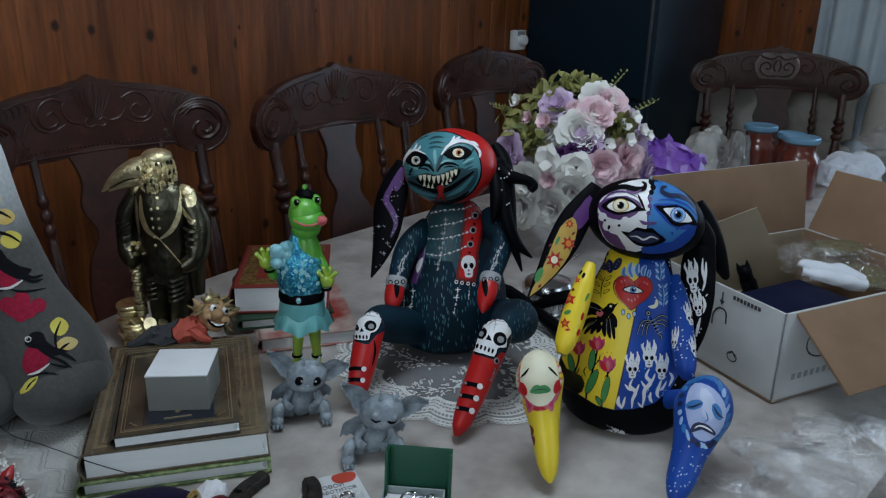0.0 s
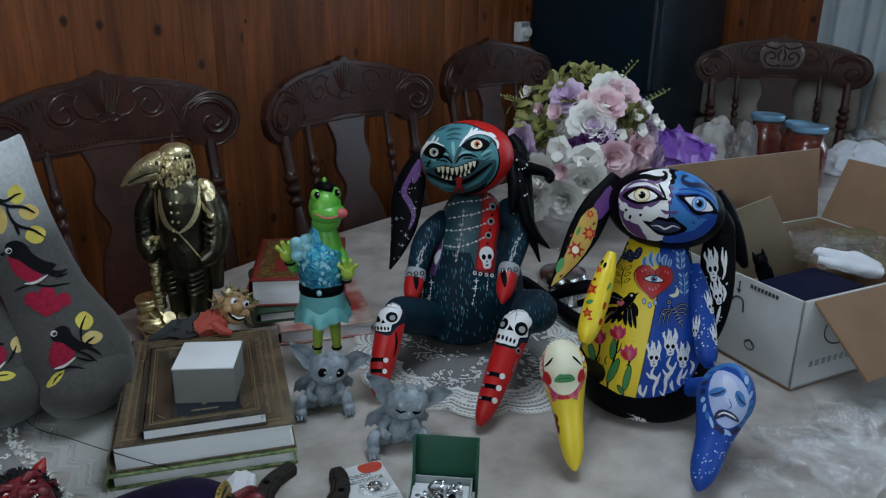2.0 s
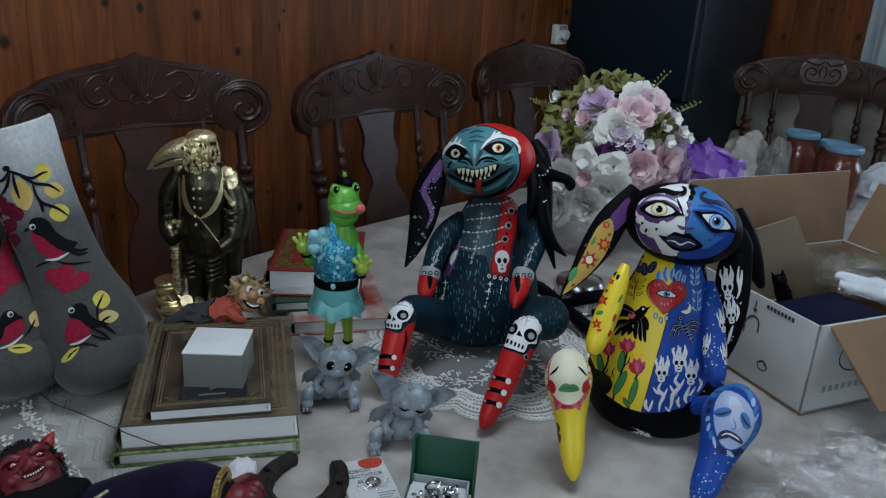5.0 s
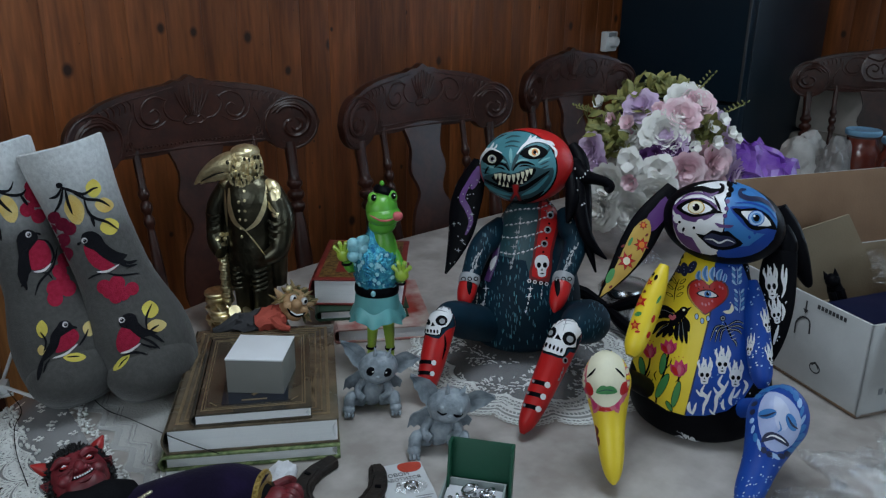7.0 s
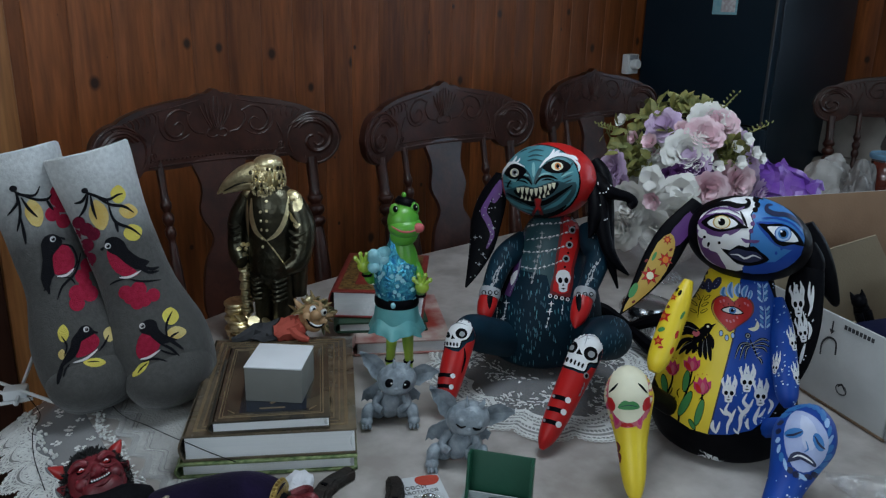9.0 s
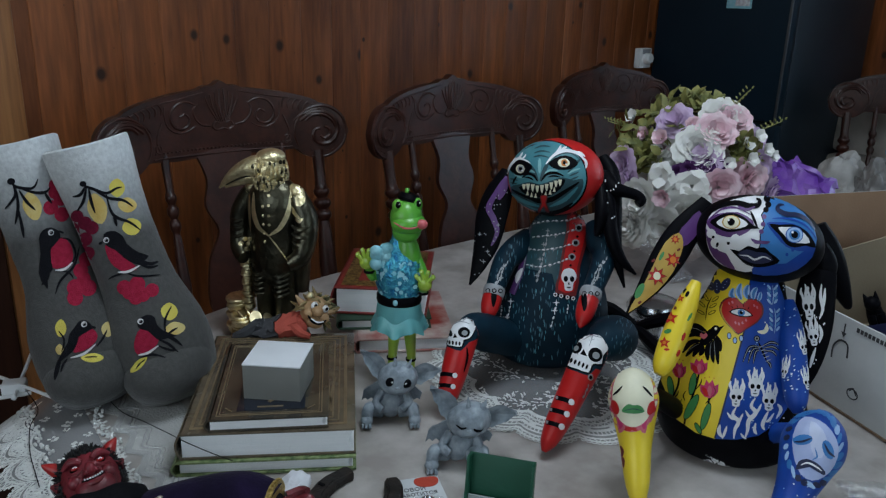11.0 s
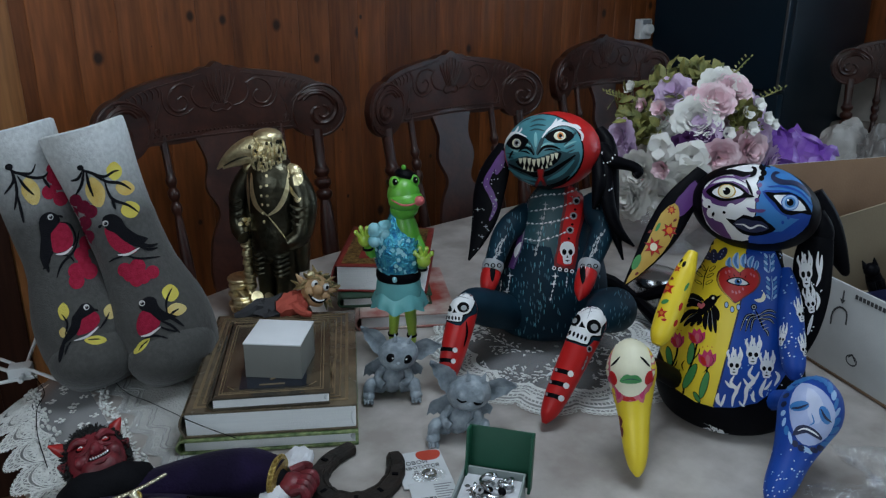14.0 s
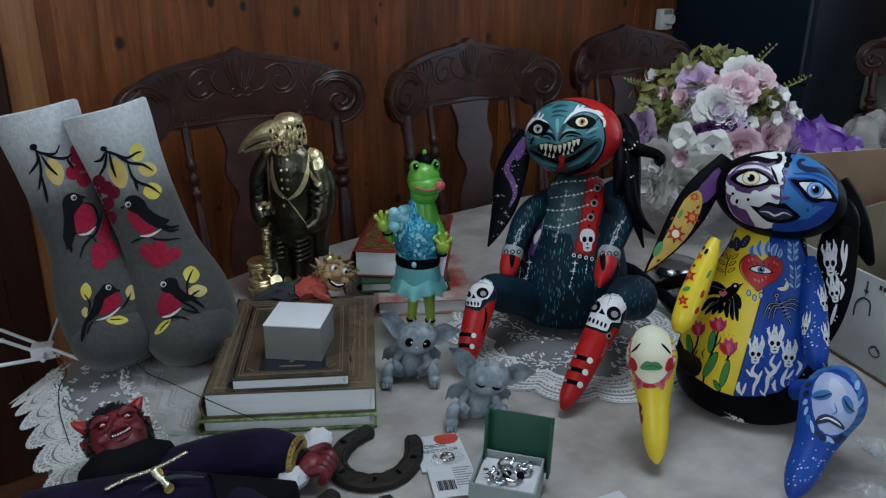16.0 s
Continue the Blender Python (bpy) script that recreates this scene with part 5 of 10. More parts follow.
    for c in ((-3, 48), (7, 40), (18, 44)):
        cv.dot(c, 4, 6, K, 1.8)
        cv.dot(c, 2.8, 4.6, PB, 2.4)
    # dark tulip and sprig on the yellow half
    for c, rx, ry, a in (((-37, 137), 7, 12, 35), ((-24, 134), 7, 13, 0), ((-10, 138), 7, 13, -35)):
        cv.dot(c, rx, ry, NB, 1.8, a)
        for k in (-5, 0, 5):
            cv.dot((c[0] - k * math.sin(radians(a)), c[1] + k), 1.0, 1.0, MK, 2.4, 0, 6)
    cv.line([(-42, 148), (-38, 140), (-32, 132)], 3, K, 1.8)
    cv.line([(-44, 75), (-41, 98), (-33, 116)], 2, K, 1.8)
    for c, a in (((-52, 88), 60), ((-50, 102), 50), ((-43, 114), 30), ((-33, 88), -60), ((-31, 100), -60), ((-27, 112), -50)):
        cv.dot(c, 2.8, 7.5, K, 1.8, a)
        cv.dot(c, 1.7, 6, Y, 2.3, a)
    # moon, bones of a bird, sprigs on the blue half
    cv.patch([(62, 71), (66, 62), (62, 54), (53, 52), (45, 57), (54, 58), (60, 63)], CR, 1.8, 2)
    cv.dot((45, 44), 5.5, 5.5, K, 1.7)
    cv.dot((45, 44), 3.8, 3.8, GRB, 2.3)
    cv.dot((45, 44), 2.2, 2.2, K, 2.8, 0, 8)
    cv.line([(48, 38), (56, 20), (62, 5)], 4, K, 1.7)
    for k in range(5):
        cv.line([(48 + 3 * k, 28 - 6 * k), (58 + 3 * k, 32 - 6 * k)], 1.8, GRB, 2.3)
    for pts in ([(50, 30), (32, 28), (21, 2)], [(50, 27), (38, 24), (30, 0)], [(50, 24), (43, 20), (39, 0)], [(54, 30), (70, 38), (84, 34)], [(55, 27), (72, 30), (84, 24)], [(56, 23), (72, 22), (80, 14)], [(62, 5), (68, 0), (70, -8)]):
        cv.line(pts, 5, K, 1.7)
        cv.line(pts, 1.4, GRB, 2.3)
    for x, y, h in ((1362, 452, 34), (1366, 492, 44)):
        cv.line([(x - 1290, 590 - y), (x - 1290 + 2, 590 - y - h * 0.5), (x - 1290, 590 - y - h)], 1.8, PB, 1.7)
        for k in range(5):
            for s in (-1, 1):
                cv.dot((x - 1290 + s * 6, 590 - y - h * (0.1 + 0.18 * k)), 2.2, 5.5, MB if k % 2 else PB, 1.8, s * -38, 8)
    # burning skulls and their smoke
    for c, w, h in (((10, -60), 25, 32), ((43, -41), 26, 33), ((67, -66), 25, 32)):
        cv.skull(c, w, h, WH, K, 2.0, -4, 0.55)
    for pts, w in (([(10, -77), (4, -90), (14, -102), (8, -116), (6, -132)], 7), ([(-6, -86), (2, -96), (12, -98)], 5), ([(22, -88), (16, -100), (12, -110)], 5), ([(-18, -108), (-20, -120), (-14, -130)], 7), ([(-6, -110), (-10, -122), (-14, -132)], 5), ([(43, -60), (36, -74), (44, -86), (32, -100), (30, -116), (26, -130)], 8), ([(54, -70), (48, -82), (40, -90)], 5), ([(26, -82), (32, -92), (38, -94)], 5), ([(66, -83), (60, -96), (56, -108), (60, -116)], 7), ([(76, -86), (68, -98), (62, -102)], 5), ([(82, -70), (88, -80), (80, -96)], 6), ([(44, -104), (42, -116), (46, -124)], 6), ([(18, -122), (22, -128), (28, -132)], 4)):
        cv.line(pts, w, WH, 1.9)
    for k in range(46):
        x, y = rng.uniform(10, 105), rng.uniform(-120, 140)
        cv.dot((x, y), 1.4, 1.4, PB if k % 3 else WH, 1.6, 0, 6)
    cv.line([(-52, -178), (-42, -180), (-34, -174), (-40, -172)], 2.4, GRB, 1.2)
    cv.line([(-46, -171), (-36, -170), (-28, -178), (-22, -170), (-18, -179), (0, -180)], 2.6, WH, 1.4)
    cv.line([(-32, -168), (-26, -175), (-34, -181), (-38, -174)], 3, WH, 1.4)
    # head with a face of two halves
    H = pose(*P(0.2635, 1.0168, 1.0229), -18, 7, 6)
    cv = Canvas(b, lambda bm: ball(bm, (0, 0, 0), (0.0725, 0.064, 0.0505), K, H, 64, 40), P(0.2665, 1.0188, 1.0267), 0.000668, turn=W)
    cv.patch([(5, 69), (-32, 67), (-67, 55), (-92, 32), (-98, 2), (-90, -32), (-70, -52), (-42, -62), (-16, -63), (-10, -36), (-4, -16), (-4, 2), (4, 19), (-2, 36), (8, 52)], WH, 1.2, 2)
    cv.patch([(5, 69), (10, 52), (0, 36), (6, 19), (-2, 2), (-2, -16), (-8, -36), (-15, -67), (28, -68), (64, -57), (89, -34), (97, -4), (85, 29), (60, 52), (30, 65)], MB, 1.2, 2)
    cv.patch([(-15, -67), (-11, -52), (13, -60), (48, -48), (78, -28), (94, -12), (89, -36), (64, -58), (28, -69)], B_, 1.8, 2)
    for c, r in (((9, 64), 6), ((11, 54), 5.5), ((7, 45), 5)):
        cv.dot(c, r, r, K, 2.2)
    for c in ((4, 33), (2, 20), (-1, 7)):
        cv.dot(c, 4.2, 4.2, PU, 2.2)
    cv.patch([(-98, 12), (-95, -14), (-84, -38), (-66, -53), (-45, -61), (-54, -46), (-62, -32), (-74, -28), (-86, -14), (-92, 0)], PU, 1.9, 2)
    cv.patch([(-96, 24), (-78, 36), (-42, 40), (-16, 26), (-18, 12), (-36, 0), (-58, -4), (-80, 2), (-92, 12)], PU, 1.9, 2)
    for c, r in (((-88, 2), 8), ((-79, -14), 10), ((-60, -16), 12), ((-46, -6), 8)):
        cv.dot(c, r, r, WH, 2.5)
    cv.dot((-84, -4), 2.6, 2.6, K, 3.2, 0, 8)
    cv.dot((-77, -17), 2.4, 4.6, K, 3.2, -15, 8)
    cv.dot((-58, -14), 2.8, 2.8, K, 3.2, 0, 8)
    # eye on the white half
    cv.patch([(-90, 21), (-80, 30), (-64, 37), (-44, 37), (-28, 29), (-16, 18), (-4, 12), (-24, 11), (-38, 8), (-58, 5), (-74, 10)], K, 3.2, 2)
    cv.patch([(-79, 21), (-68, 29), (-54, 32), (-38, 29), (-24, 19), (-38, 12), (-56, 10), (-70, 14)], WH, 3.9, 2)
    for rx, ry, m_, l_ in ((16, 12, OC, 4.5), (13.5, 10.5, CR, 5.0), (6.4, 6.4, K, 5.5)):
        cv.dot((-53, 22), rx, ry, m_, l_)
    cv.dot((-57, 25), 2, 2, WH, 6.0, 0, 8)
    cv.line([(-20, 42), (-14, 28), (-8, 14)], 5, K, 2.9)
    cv.line([(-92, 26), (-70, 44), (-44, 47), (-20, 36)], 3.4, PU, 2.9)
    cv.line([(-89, 38), (-70, 50), (-46, 56), (-24, 51), (-8, 52), (-4, 60), (-10, 64)], 10, K, 3.0)
    cv.line([(-42, 50), (-26, 44), (-12, 50)], 5, PU, 3.4)
    # eye on the blue half
    cv.patch([(8, 22), (26, 24), (56, 22), (80, 8), (94, -12), (92, -24), (66, -26), (42, -18), (24, 0)], B_, 1.9, 2)
    cv.patch([(12, 20), (30, 19), (54, 20), (76, 10), (88, -4), (95, -20), (76, -16), (58, -20), (42, -14), (30, 2)], K, 3.2, 2)
    cv.patch([(28, 14), (42, 15), (60, 14), (74, 4), (84, -11), (66, -12), (50, -10), (38, 2)], WH, 3.9, 2)
    for rx, ry, m_, l_ in ((15.5, 14, B_, 4.5), (14, 12.5, PB, 5.0), (9.5, 9, MB, 5.4), (6, 6, K, 5.8)):
        cv.dot((56, 2), rx, ry, m_, l_)
    cv.dot((52, 6), 2, 2, WH, 6.2, 0, 8)
    cv.line([(18, 30), (46, 30), (76, 19), (96, -4)], 4, B_, 2.6)
    cv.line([(39, 54), (30, 53), (28, 45), (42, 38), (64, 36), (82, 26), (93, 12)], 9, NB, 3.0)
    for c in ((44, -32), (60, -44), (73, -34), (82, -26), (54, -24)):
        cv.dot(c, 2.6, 3.2, B_, 2.4, 0, 8)
    # nose and mouth
    cv.patch([(-20, -5), (-8, -8), (4, -9), (15, -10), (8, -15), (-2, -14), (-12, -14)], PU, 2.6, 2)
    cv.patch([(-55, -24), (-39, -27), (-24, -18), (-9, -22), (4, -20), (16, -30), (32, -43), (18, -51), (-4, -55), (-26, -51), (-40, -39)], K, 2.8, 2)
    cv.patch([(-42, -33), (-26, -24), (-10, -28), (8, -30), (20, -42), (-2, -49), (-24, -45)], NB, 3.3, 2)
    cv.line([(-38, -34), (-24, -35), (-12, -41), (3, -36), (16, -41)], 3.4, WH, 4.0)
    # flowered ear flap
    rows = curve_pts([(*P(0.2055, 1.0335, 1.0580), 0.012), (*P(0.1783, 1.0154, 1.0232), 0.019), (*P(0.1608, 1.0006, 0.9923), 0.0195), (*P(0.1414, 0.9850, 0.9601), 0.0125), (*P(0.1186, 0.9689, 0.9286), 0.0012)], 6)
    cv = Canvas(b, lambda bm: tube(bm, [v[:3] for v in rows], [v[3] for v in rows], 24, K, flat=0.34, up=(0, 1, 0)), P(0.1575, 0.9999, 0.9923), 0.000679, turn=W)
    cv.patch([(62, 88), (70, 65), (52, 38), (34, 24), (26, 48), (42, 68)], PU, 1.0, 2)
    cv.patch([(26, 48), (34, 32), (30, 10), (16, -22), (-12, -56), (-62, -95), (-42, -58), (-22, -18), (2, 30)], OC, 1.2, 2)
    for c, r, a in (((-12, -29), 18, 0.0), ((16, 0), 15, 0.4), ((20, 36), 9, 0.2)):
        cv.patch([(c[0] + r * (1 if k % 2 == 0 else 0.5) * math.cos(a + k * math.pi / 7), c[1] + r * (1 if k % 2 == 0 else 0.5) * math.sin(a + k * math.pi / 7)) for k in range(14)], MA, 1.9)
        cv.patch([(c[0] + r * (0.85 if k % 2 == 0 else 0.42) * math.cos(a + k * math.pi / 7), c[1] + r * (0.85 if k % 2 == 0 else 0.42) * math.sin(a + k * math.pi / 7)) for k in range(14)], R_, 2.3)
        cv.dot(c, r * 0.36, r * 0.40, CR if r > 16 else OR, 2.9)
    cv.dot((-42, -56), 6, 15, G, 1.9, -28)
    cv.dot((-4, 6), 3, 9, G, 1.9, -28)
    for c in ((-28, -74), (2, -54), (-42, -76), (-18, -2), (26, 18)):
        cv.dot(c, 4, 2.2, MA, 1.9, 40, 8)
    # skull flap, dark pointed flap
    rows2 = curve_pts([(*P(0.3402, 1.0254, 0.9871), 0.018), (*P(0.3358, 1.0094, 0.9603), 0.0215), (*P(0.3369, 0.9961, 0.9224), 0.019), (*P(0.3353, 0.9868, 0.8824), 0.013), (*P(0.3327, 0.9840, 0.8460), 0.003)], 6)
    cv = Canvas(b, lambda bm: tube(bm, [v[:3] for v in rows2], [v[3] for v in rows2], 24, K, flat=0.4, up=(0, 1, 0)), P(0.3318, 0.9973, 0.9287), 0.000668, turn=W)
    cv.skull((-2, 30), 24, 44, WH, K, 1.2, 4, 0.45)
    cv.skull((6, -22), 20, 30, WH, K, 1.2, 8, 0.7)
    for pts in ([(20, 72), (18, 50), (22, 28), (16, 10)], [(26, 65), (24, 42), (20, 20)], [(10, -40), (4, -60), (0, -76)], [(16, 0), (20, -15), (16, -32)]):
        cv.line(pts, 6, WH, 1.2)
    for k in range(16):
        cv.dot((rng.uniform(-16, 26), rng.uniform(-70, 70)), 1.5, 1.5, WH, 1.2, 0, 6)
    limb(b, [P(0.3364, 1.0626, 1.0325), P(0.3505, 1.0562, 1.0067), P(0.3665, 1.0535, 0.9747), P(0.3842, 1.0503, 0.9405), P(0.3874, 1.0487, 0.9340)], [0.012, 0.0165, 0.0150, 0.0065, 0.002], K, 16, 6)
    limb(b, [P(0.3394, 1.0453, 1.0128), P(0.3464, 1.0338, 0.9919), P(0.3455, 1.0256, 0.9696)], [0.010, 0.014, 0.009], K, 14, 6)
    # arms
    a0, a1 = P(0.1961, 0.9849, 0.9732), P(0.1600, 0.9217, 0.8785)
    cv = Canvas(b, limb_form([a0, a0.lerp(a1, 0.25), a0.lerp(a1, 0.6), a0.lerp(a1, 0.88), a1], [0.006, 0.0125, 0.0148, 0.0125, 0.006], Y), P(0.1776, 0.9530, 0.9253), 0.000661, 4, turn=W)
    for c, r in (((-12, 18), 13), ((-23, -26), 11), ((5, 52), 7)):
        cv.patch([(c[0] + r * (1 if k % 2 == 0 else 0.45) * math.cos(0.3 + k * math.pi / 5), c[1] + r * (1 if k % 2 == 0 else 0.45) * math.sin(0.3 + k * math.pi / 5)) for k in range(10)], R_, 1.2)
        cv.dot(c, r * 0.3, r * 0.3, OR, 1.8, 0, 8)
    for c, rx, ry, a, m_ in (((-17, -6), 7, 4, 20, G), ((-5, 35), 4, 3, 0, MA), ((-19, -38), 5, 2.4, 0, R_), ((10, -15), 3, 8, -20, R_), ((17, 60), 3, 6, -30, K), ((9, 66), 8, 2.6, 20, K), ((21, 20), 2.4, 9, -30, G), ((1, -44), 3, 7, -25, R_)):
        cv.dot(c, rx, ry, m_, 1.2, a, 8)
    a0, a1 = P(0.3061, 1.0061, 0.9533), P(0.3172, 0.9317, 0.8449)
    cv = Canvas(b, limb_form([a0, a0.lerp(a1, 0.25), a0.lerp(a1, 0.6), a0.lerp(a1, 0.88), a1], [0.006, 0.0135, 0.0150, 0.0125, 0.005], B_), P(0.3146, 0.9661, 0.8971), 0.000657, 4, turn=W)
    cv.skull((13, 20), 15, 26, WH, K, 1.2, 10, 0.8)
    cv.skull((19, -42), 14, 24, WH, K, 1.2, 10, 0.8)
    cv.skull((-20, -24), 12, 22, WH, K, 1.2, -10, 0.9)
    for k in range(44):
        cv.dot((rng.uniform(-22, 22), rng.uniform(-90, 98)), rng.uniform(0.9, 2.6), rng.uniform(0.9, 1.8), WH if k % 2 else PB, 1.2, 30, 6)
    # legs: a mask painted on each knee
    knee, toe = P(0.1320, 0.8853, 0.8627), P(0.1454, 0.8241, 0.7640)
    hip = Vector((-0.05, -0.05, 0.045))
    limb(b, [hip, hip.lerp(knee, 0.6) + Vector((0, 0, 0.01)), knee], [0.012, 0.012, 0.012], K, 10)
    up = (knee - toe).normalized()
    cv = Canvas(b, limb_form([knee + up * 0.034, knee + up * 0.030, knee + up * 0.018, knee, knee - up * 0.022, knee.lerp(toe, 0.45), knee.lerp(toe, 0.75), knee.lerp(toe, 0.92), toe], [0.002, 0.012, 0.0225, 0.0278, 0.0235, 0.0172, 0.0135, 0.0085, 0.002], Y), P(0.1327, 0.8775, 0.8527), 0.000634, 4, turn=W)
    cv.dot((-3, 24), 45, 62, PK, 1.0, 0, 28)
    for k in range(30):
        a = 2 * math.pi * k / 30
        cv.dot((-3 + 41 * math.cos(a), 24 + 57 * math.sin(a)), rng.uniform(4, 8), rng.uniform(2.5, 5), rng.choice((Y, R_, PK, CR, MG)), 1.6, math.degrees(a) + 70, 8)
    cv.patch([(-20, 76), (0, 80), (20, 74), (12, 66), (-12, 66)], Y, 1.8, 2)
    for s in (-1, 1):
        cv.patch([(-2 + s * 30, 2), (-2 + s * 14, -18), (-2 + s * 12, -32), (-2 + s * 22, -40), (-2 + s * 26, -22)], PK, 1.8, 2)
        cv.patch([(-2 + s * 26, -2), (-2 + s * 17, -18), (-2 + s * 16, -28), (-2 + s * 22, -32)], MG, 2.2, 2)
    cv.dot((-1, 25), 35, 54, CR, 2.6, 0, 26)
    cv.patch([(-26, 58), (-12, 74), (0, 77), (14, 72), (26, 54), (0, 58)], CR, 2.8, 2)
    cv.line([(-35, 25), (-27, 32), (-19, 41)], 4, K, 3.6)
    cv.line([(15, 41), (23, 33), (31, 24)], 4, K, 3.6)
    cv.patch([(-20, -1), (-13, 9), (-6, 11), (-1, 9), (6, 10), (13, 7), (18, -1), (8, -5), (-10, -5)], G, 3.6, 2)
    cv.line([(-16, 0), (-1, 3), (14, 0)], 1.4, NB, 4.2)
    for c, a in (((-31, 5), 18), ((29, 5), -18)):
        cv.dot(c, 6, 13, R_, 3.4, a)
    for pts in ([(-22, -62), (-18, -72), (-20, -84)], [(-24, -80), (-17, -86), (-16, -100)]):
        cv.line(pts, 5, MA, 1.2)
    knee, toe = P(0.3235, 0.8804, 0.8341), P(0.2761, 0.7930, 0.7660)
    hip = Vector((0.05, -0.05, 0.045))
    limb(b, [hip, hip.lerp(knee, 0.6) + Vector((0, 0, 0.01)), knee], [0.012, 0.012, 0.012], B_, 10)
    up = (knee - toe).normalized()
    cv = Canvas(b, limb_form([knee + up * 0.045, knee + up * 0.040, knee + up * 0.025, knee, knee - up * 0.028, knee.lerp(toe, 0.48), knee.lerp(toe, 0.78), knee.lerp(toe, 0.93), toe], [0.002, 0.012, 0.0265, 0.0330, 0.0265, 0.0195, 0.0155, 0.0090, 0.002], B_), P(0.3200, 0.8737, 0.8327), 0.000610, 4, turn=W)
    for k in range(26):
        a = 2 * math.pi * k / 26
        cv.dot((4 + 47 * math.cos(a), 6 + 66 * math.sin(a)), rng.uniform(6, 13), rng.uniform(3, 6), rng.choice((MB, MB, NB, PB)), 1.4, math.degrees(a) + 60, 8)
    cv.patch([(-10, 58), (15, 52), (36, 34), (48, 5), (40, -25), (22, -45), (0, -52), (-18, -42), (-28, -18), (-32, 12), (-26, 40)], MK, 2.2, 2)
    cv.patch([(0, 50), (20, 36), (28, 10), (18, -12), (4, -8), (-2, 18)], LV, 2.7, 2)
    for c, rx, ry, a in (((-14, 18), 17, 9, 8), ((29, 2), 9, 17, -70 + 90)):
        cv.dot(c, rx, ry, MB, 3.0, a)
    cv.line([(-28, 14), (-14, 15), (1, 21)], 4, NB, 3.8)
    cv.line([(22, 13), (30, -2), (40, -10)], 4.4, NB, 3.8)
    cv.patch([(-27, -34), (-21, -20), (-8, -15), (10, -22), (23, -36), (20, -42), (4, -32), (-10, -26), (-20, -32)], NB, 3.4, 2)
    cv.line([(-18, -26), (-6, -22), (8, -28), (17, -35)], 3.4, WH, 4.2)
    cv.line([(6, 5), (10, -10), (2, -16)], 2.6, MB, 3.4)
    for k in range(40):
        cv.dot((rng.uniform(-80, 12), rng.uniform(-150, -52)), rng.uniform(1.0, 2.6), rng.uniform(0.9, 1.8), WH if k % 2 else PB, 1.2, 30, 6)
    ob = part("painted_doll", b, mats, None, "", M)
    tagged(ob, "yellow and blue painted doll with a black base on the tablecloth", "doll")


red_doll()
two_tone_doll()


# ---- books and boxes ----
def book(fl, turn, w, d, z, h, cover, label, spine_left=True, page_inset=0.004, group=""):
    """A closed book lying flat; fl: the corner nearest the reader on its left; turn: degrees of its lower edge."""
    t = thing("book", pose(fl[0], fl[1], z, 0, 0, turn), label, "book", group)
    board = 0.003
    for zz, nm in ((0, "back_cover"), (h - board, "front_cover")):
        b = BM()
        block(b, w, d, board, pose(w / 2, d / 2, zz), 0.001)
        part(nm, b, cover, t)
    b = BM()
    n = 10
    sx = 0 if spine_left else w
    sg = 1 if spine_left else -1
    prof = [(sx - sg * 0.006 * math.sin(math.pi * k / n), h * k / n) for k in range(n + 1)]
    rows = [[Vector((x, y, z)) for x, z in prof] + [Vector((x + sg * 0.0025, y, z)) for x, z in prof[::-1]] for y in (0.0, d)]
    loft(b, rows)
    part("spine", b, cover, t)
    b = BM()
    i = page_inset
    rows = []
    for y in (i, d - i):
        rows.append([Vector((x, y, zz)) for x, zz in [(i, board)] + [(w - i - 0.006 * math.sin(math.pi * k / 8), board + (h - 2 * board) * k / 8) for k in range(9)] + [(i, h - board)]])
    loft(b, rows)
    part("page_block", b, PAPER, t)
    return t


COVER_GREEN = mat("green_patterned_cover", (0.30, 0.36, 0.16), 0.45, second=(0.07, 0.12, 0.04), scale=110, amount=1.0, bump=0.1)
COVER_BROWN = mat("brown_embossed_cover", (0.17, 0.130, 0.085), 0.26, second=(0.055, 0.042, 0.030), scale=30, amount=0.9, bump=0.2, fine=120, coat=0.6)
COVER_DARK = mat("dark_blue_glossy_cover", (0.010, 0.014, 0.026), 0.16, scale=20, amount=0.5, bump=0.03, coat=0.6)
COVER_OLIVE = mat("olive_brown_glossy_cover", (0.085, 0.068, 0.045), 0.2, second=(0.030, 0.026, 0.022), scale=34, amount=0.9, bump=0.1, fine=90, coat=0.7)
COVER_RED = mat("dark_red_cover", (0.20, 0.022, 0.018), 0.4, scale=60, amount=0.5, bump=0.2)
COVER_FOREST = mat("forest_green_cover", (0.02, 0.055, 0.03), 0.4, scale=60, amount=0.5, bump=0.1)
COVER_RUST = mat("red_white_cover", (0.30, 0.035, 0.025), 0.4, second=(0.62, 0.56, 0.50), scale=22, amount=0.8, bump=0.05)
TAN = mat("tan_gilding", (0.30, 0.22, 0.13), 0.35, 0.4, scale=120, amount=0.8, bump=0.2)
GILT = mat("gilt_print", (0.42, 0.30, 0.10), 0.35, 0.7, second=(0.10, 0.05, 0.02), scale=160, amount=1.0, bump=0.2)
PRINT = mat("grey_print", (0.30, 0.30, 0.32), 0.6)


def cover_frame(t, x0, y0, x1, y1, w, z, m):
    """A pressed frame on a lying cover."""
    b = BM()
    rows = [[Vector((x, y, zz)) for x, y in ((x0 + d, y0 + d), (x1 - d, y0 + d), (x1 - d, y1 - d), (x0 + d, y1 - d))] for d, zz in ((0, z), (0, z + 0.0006), (w, z + 0.0006), (w, z))]
    loft(b, rows, cap=False)
    part("pressed_frame", b, m, t)


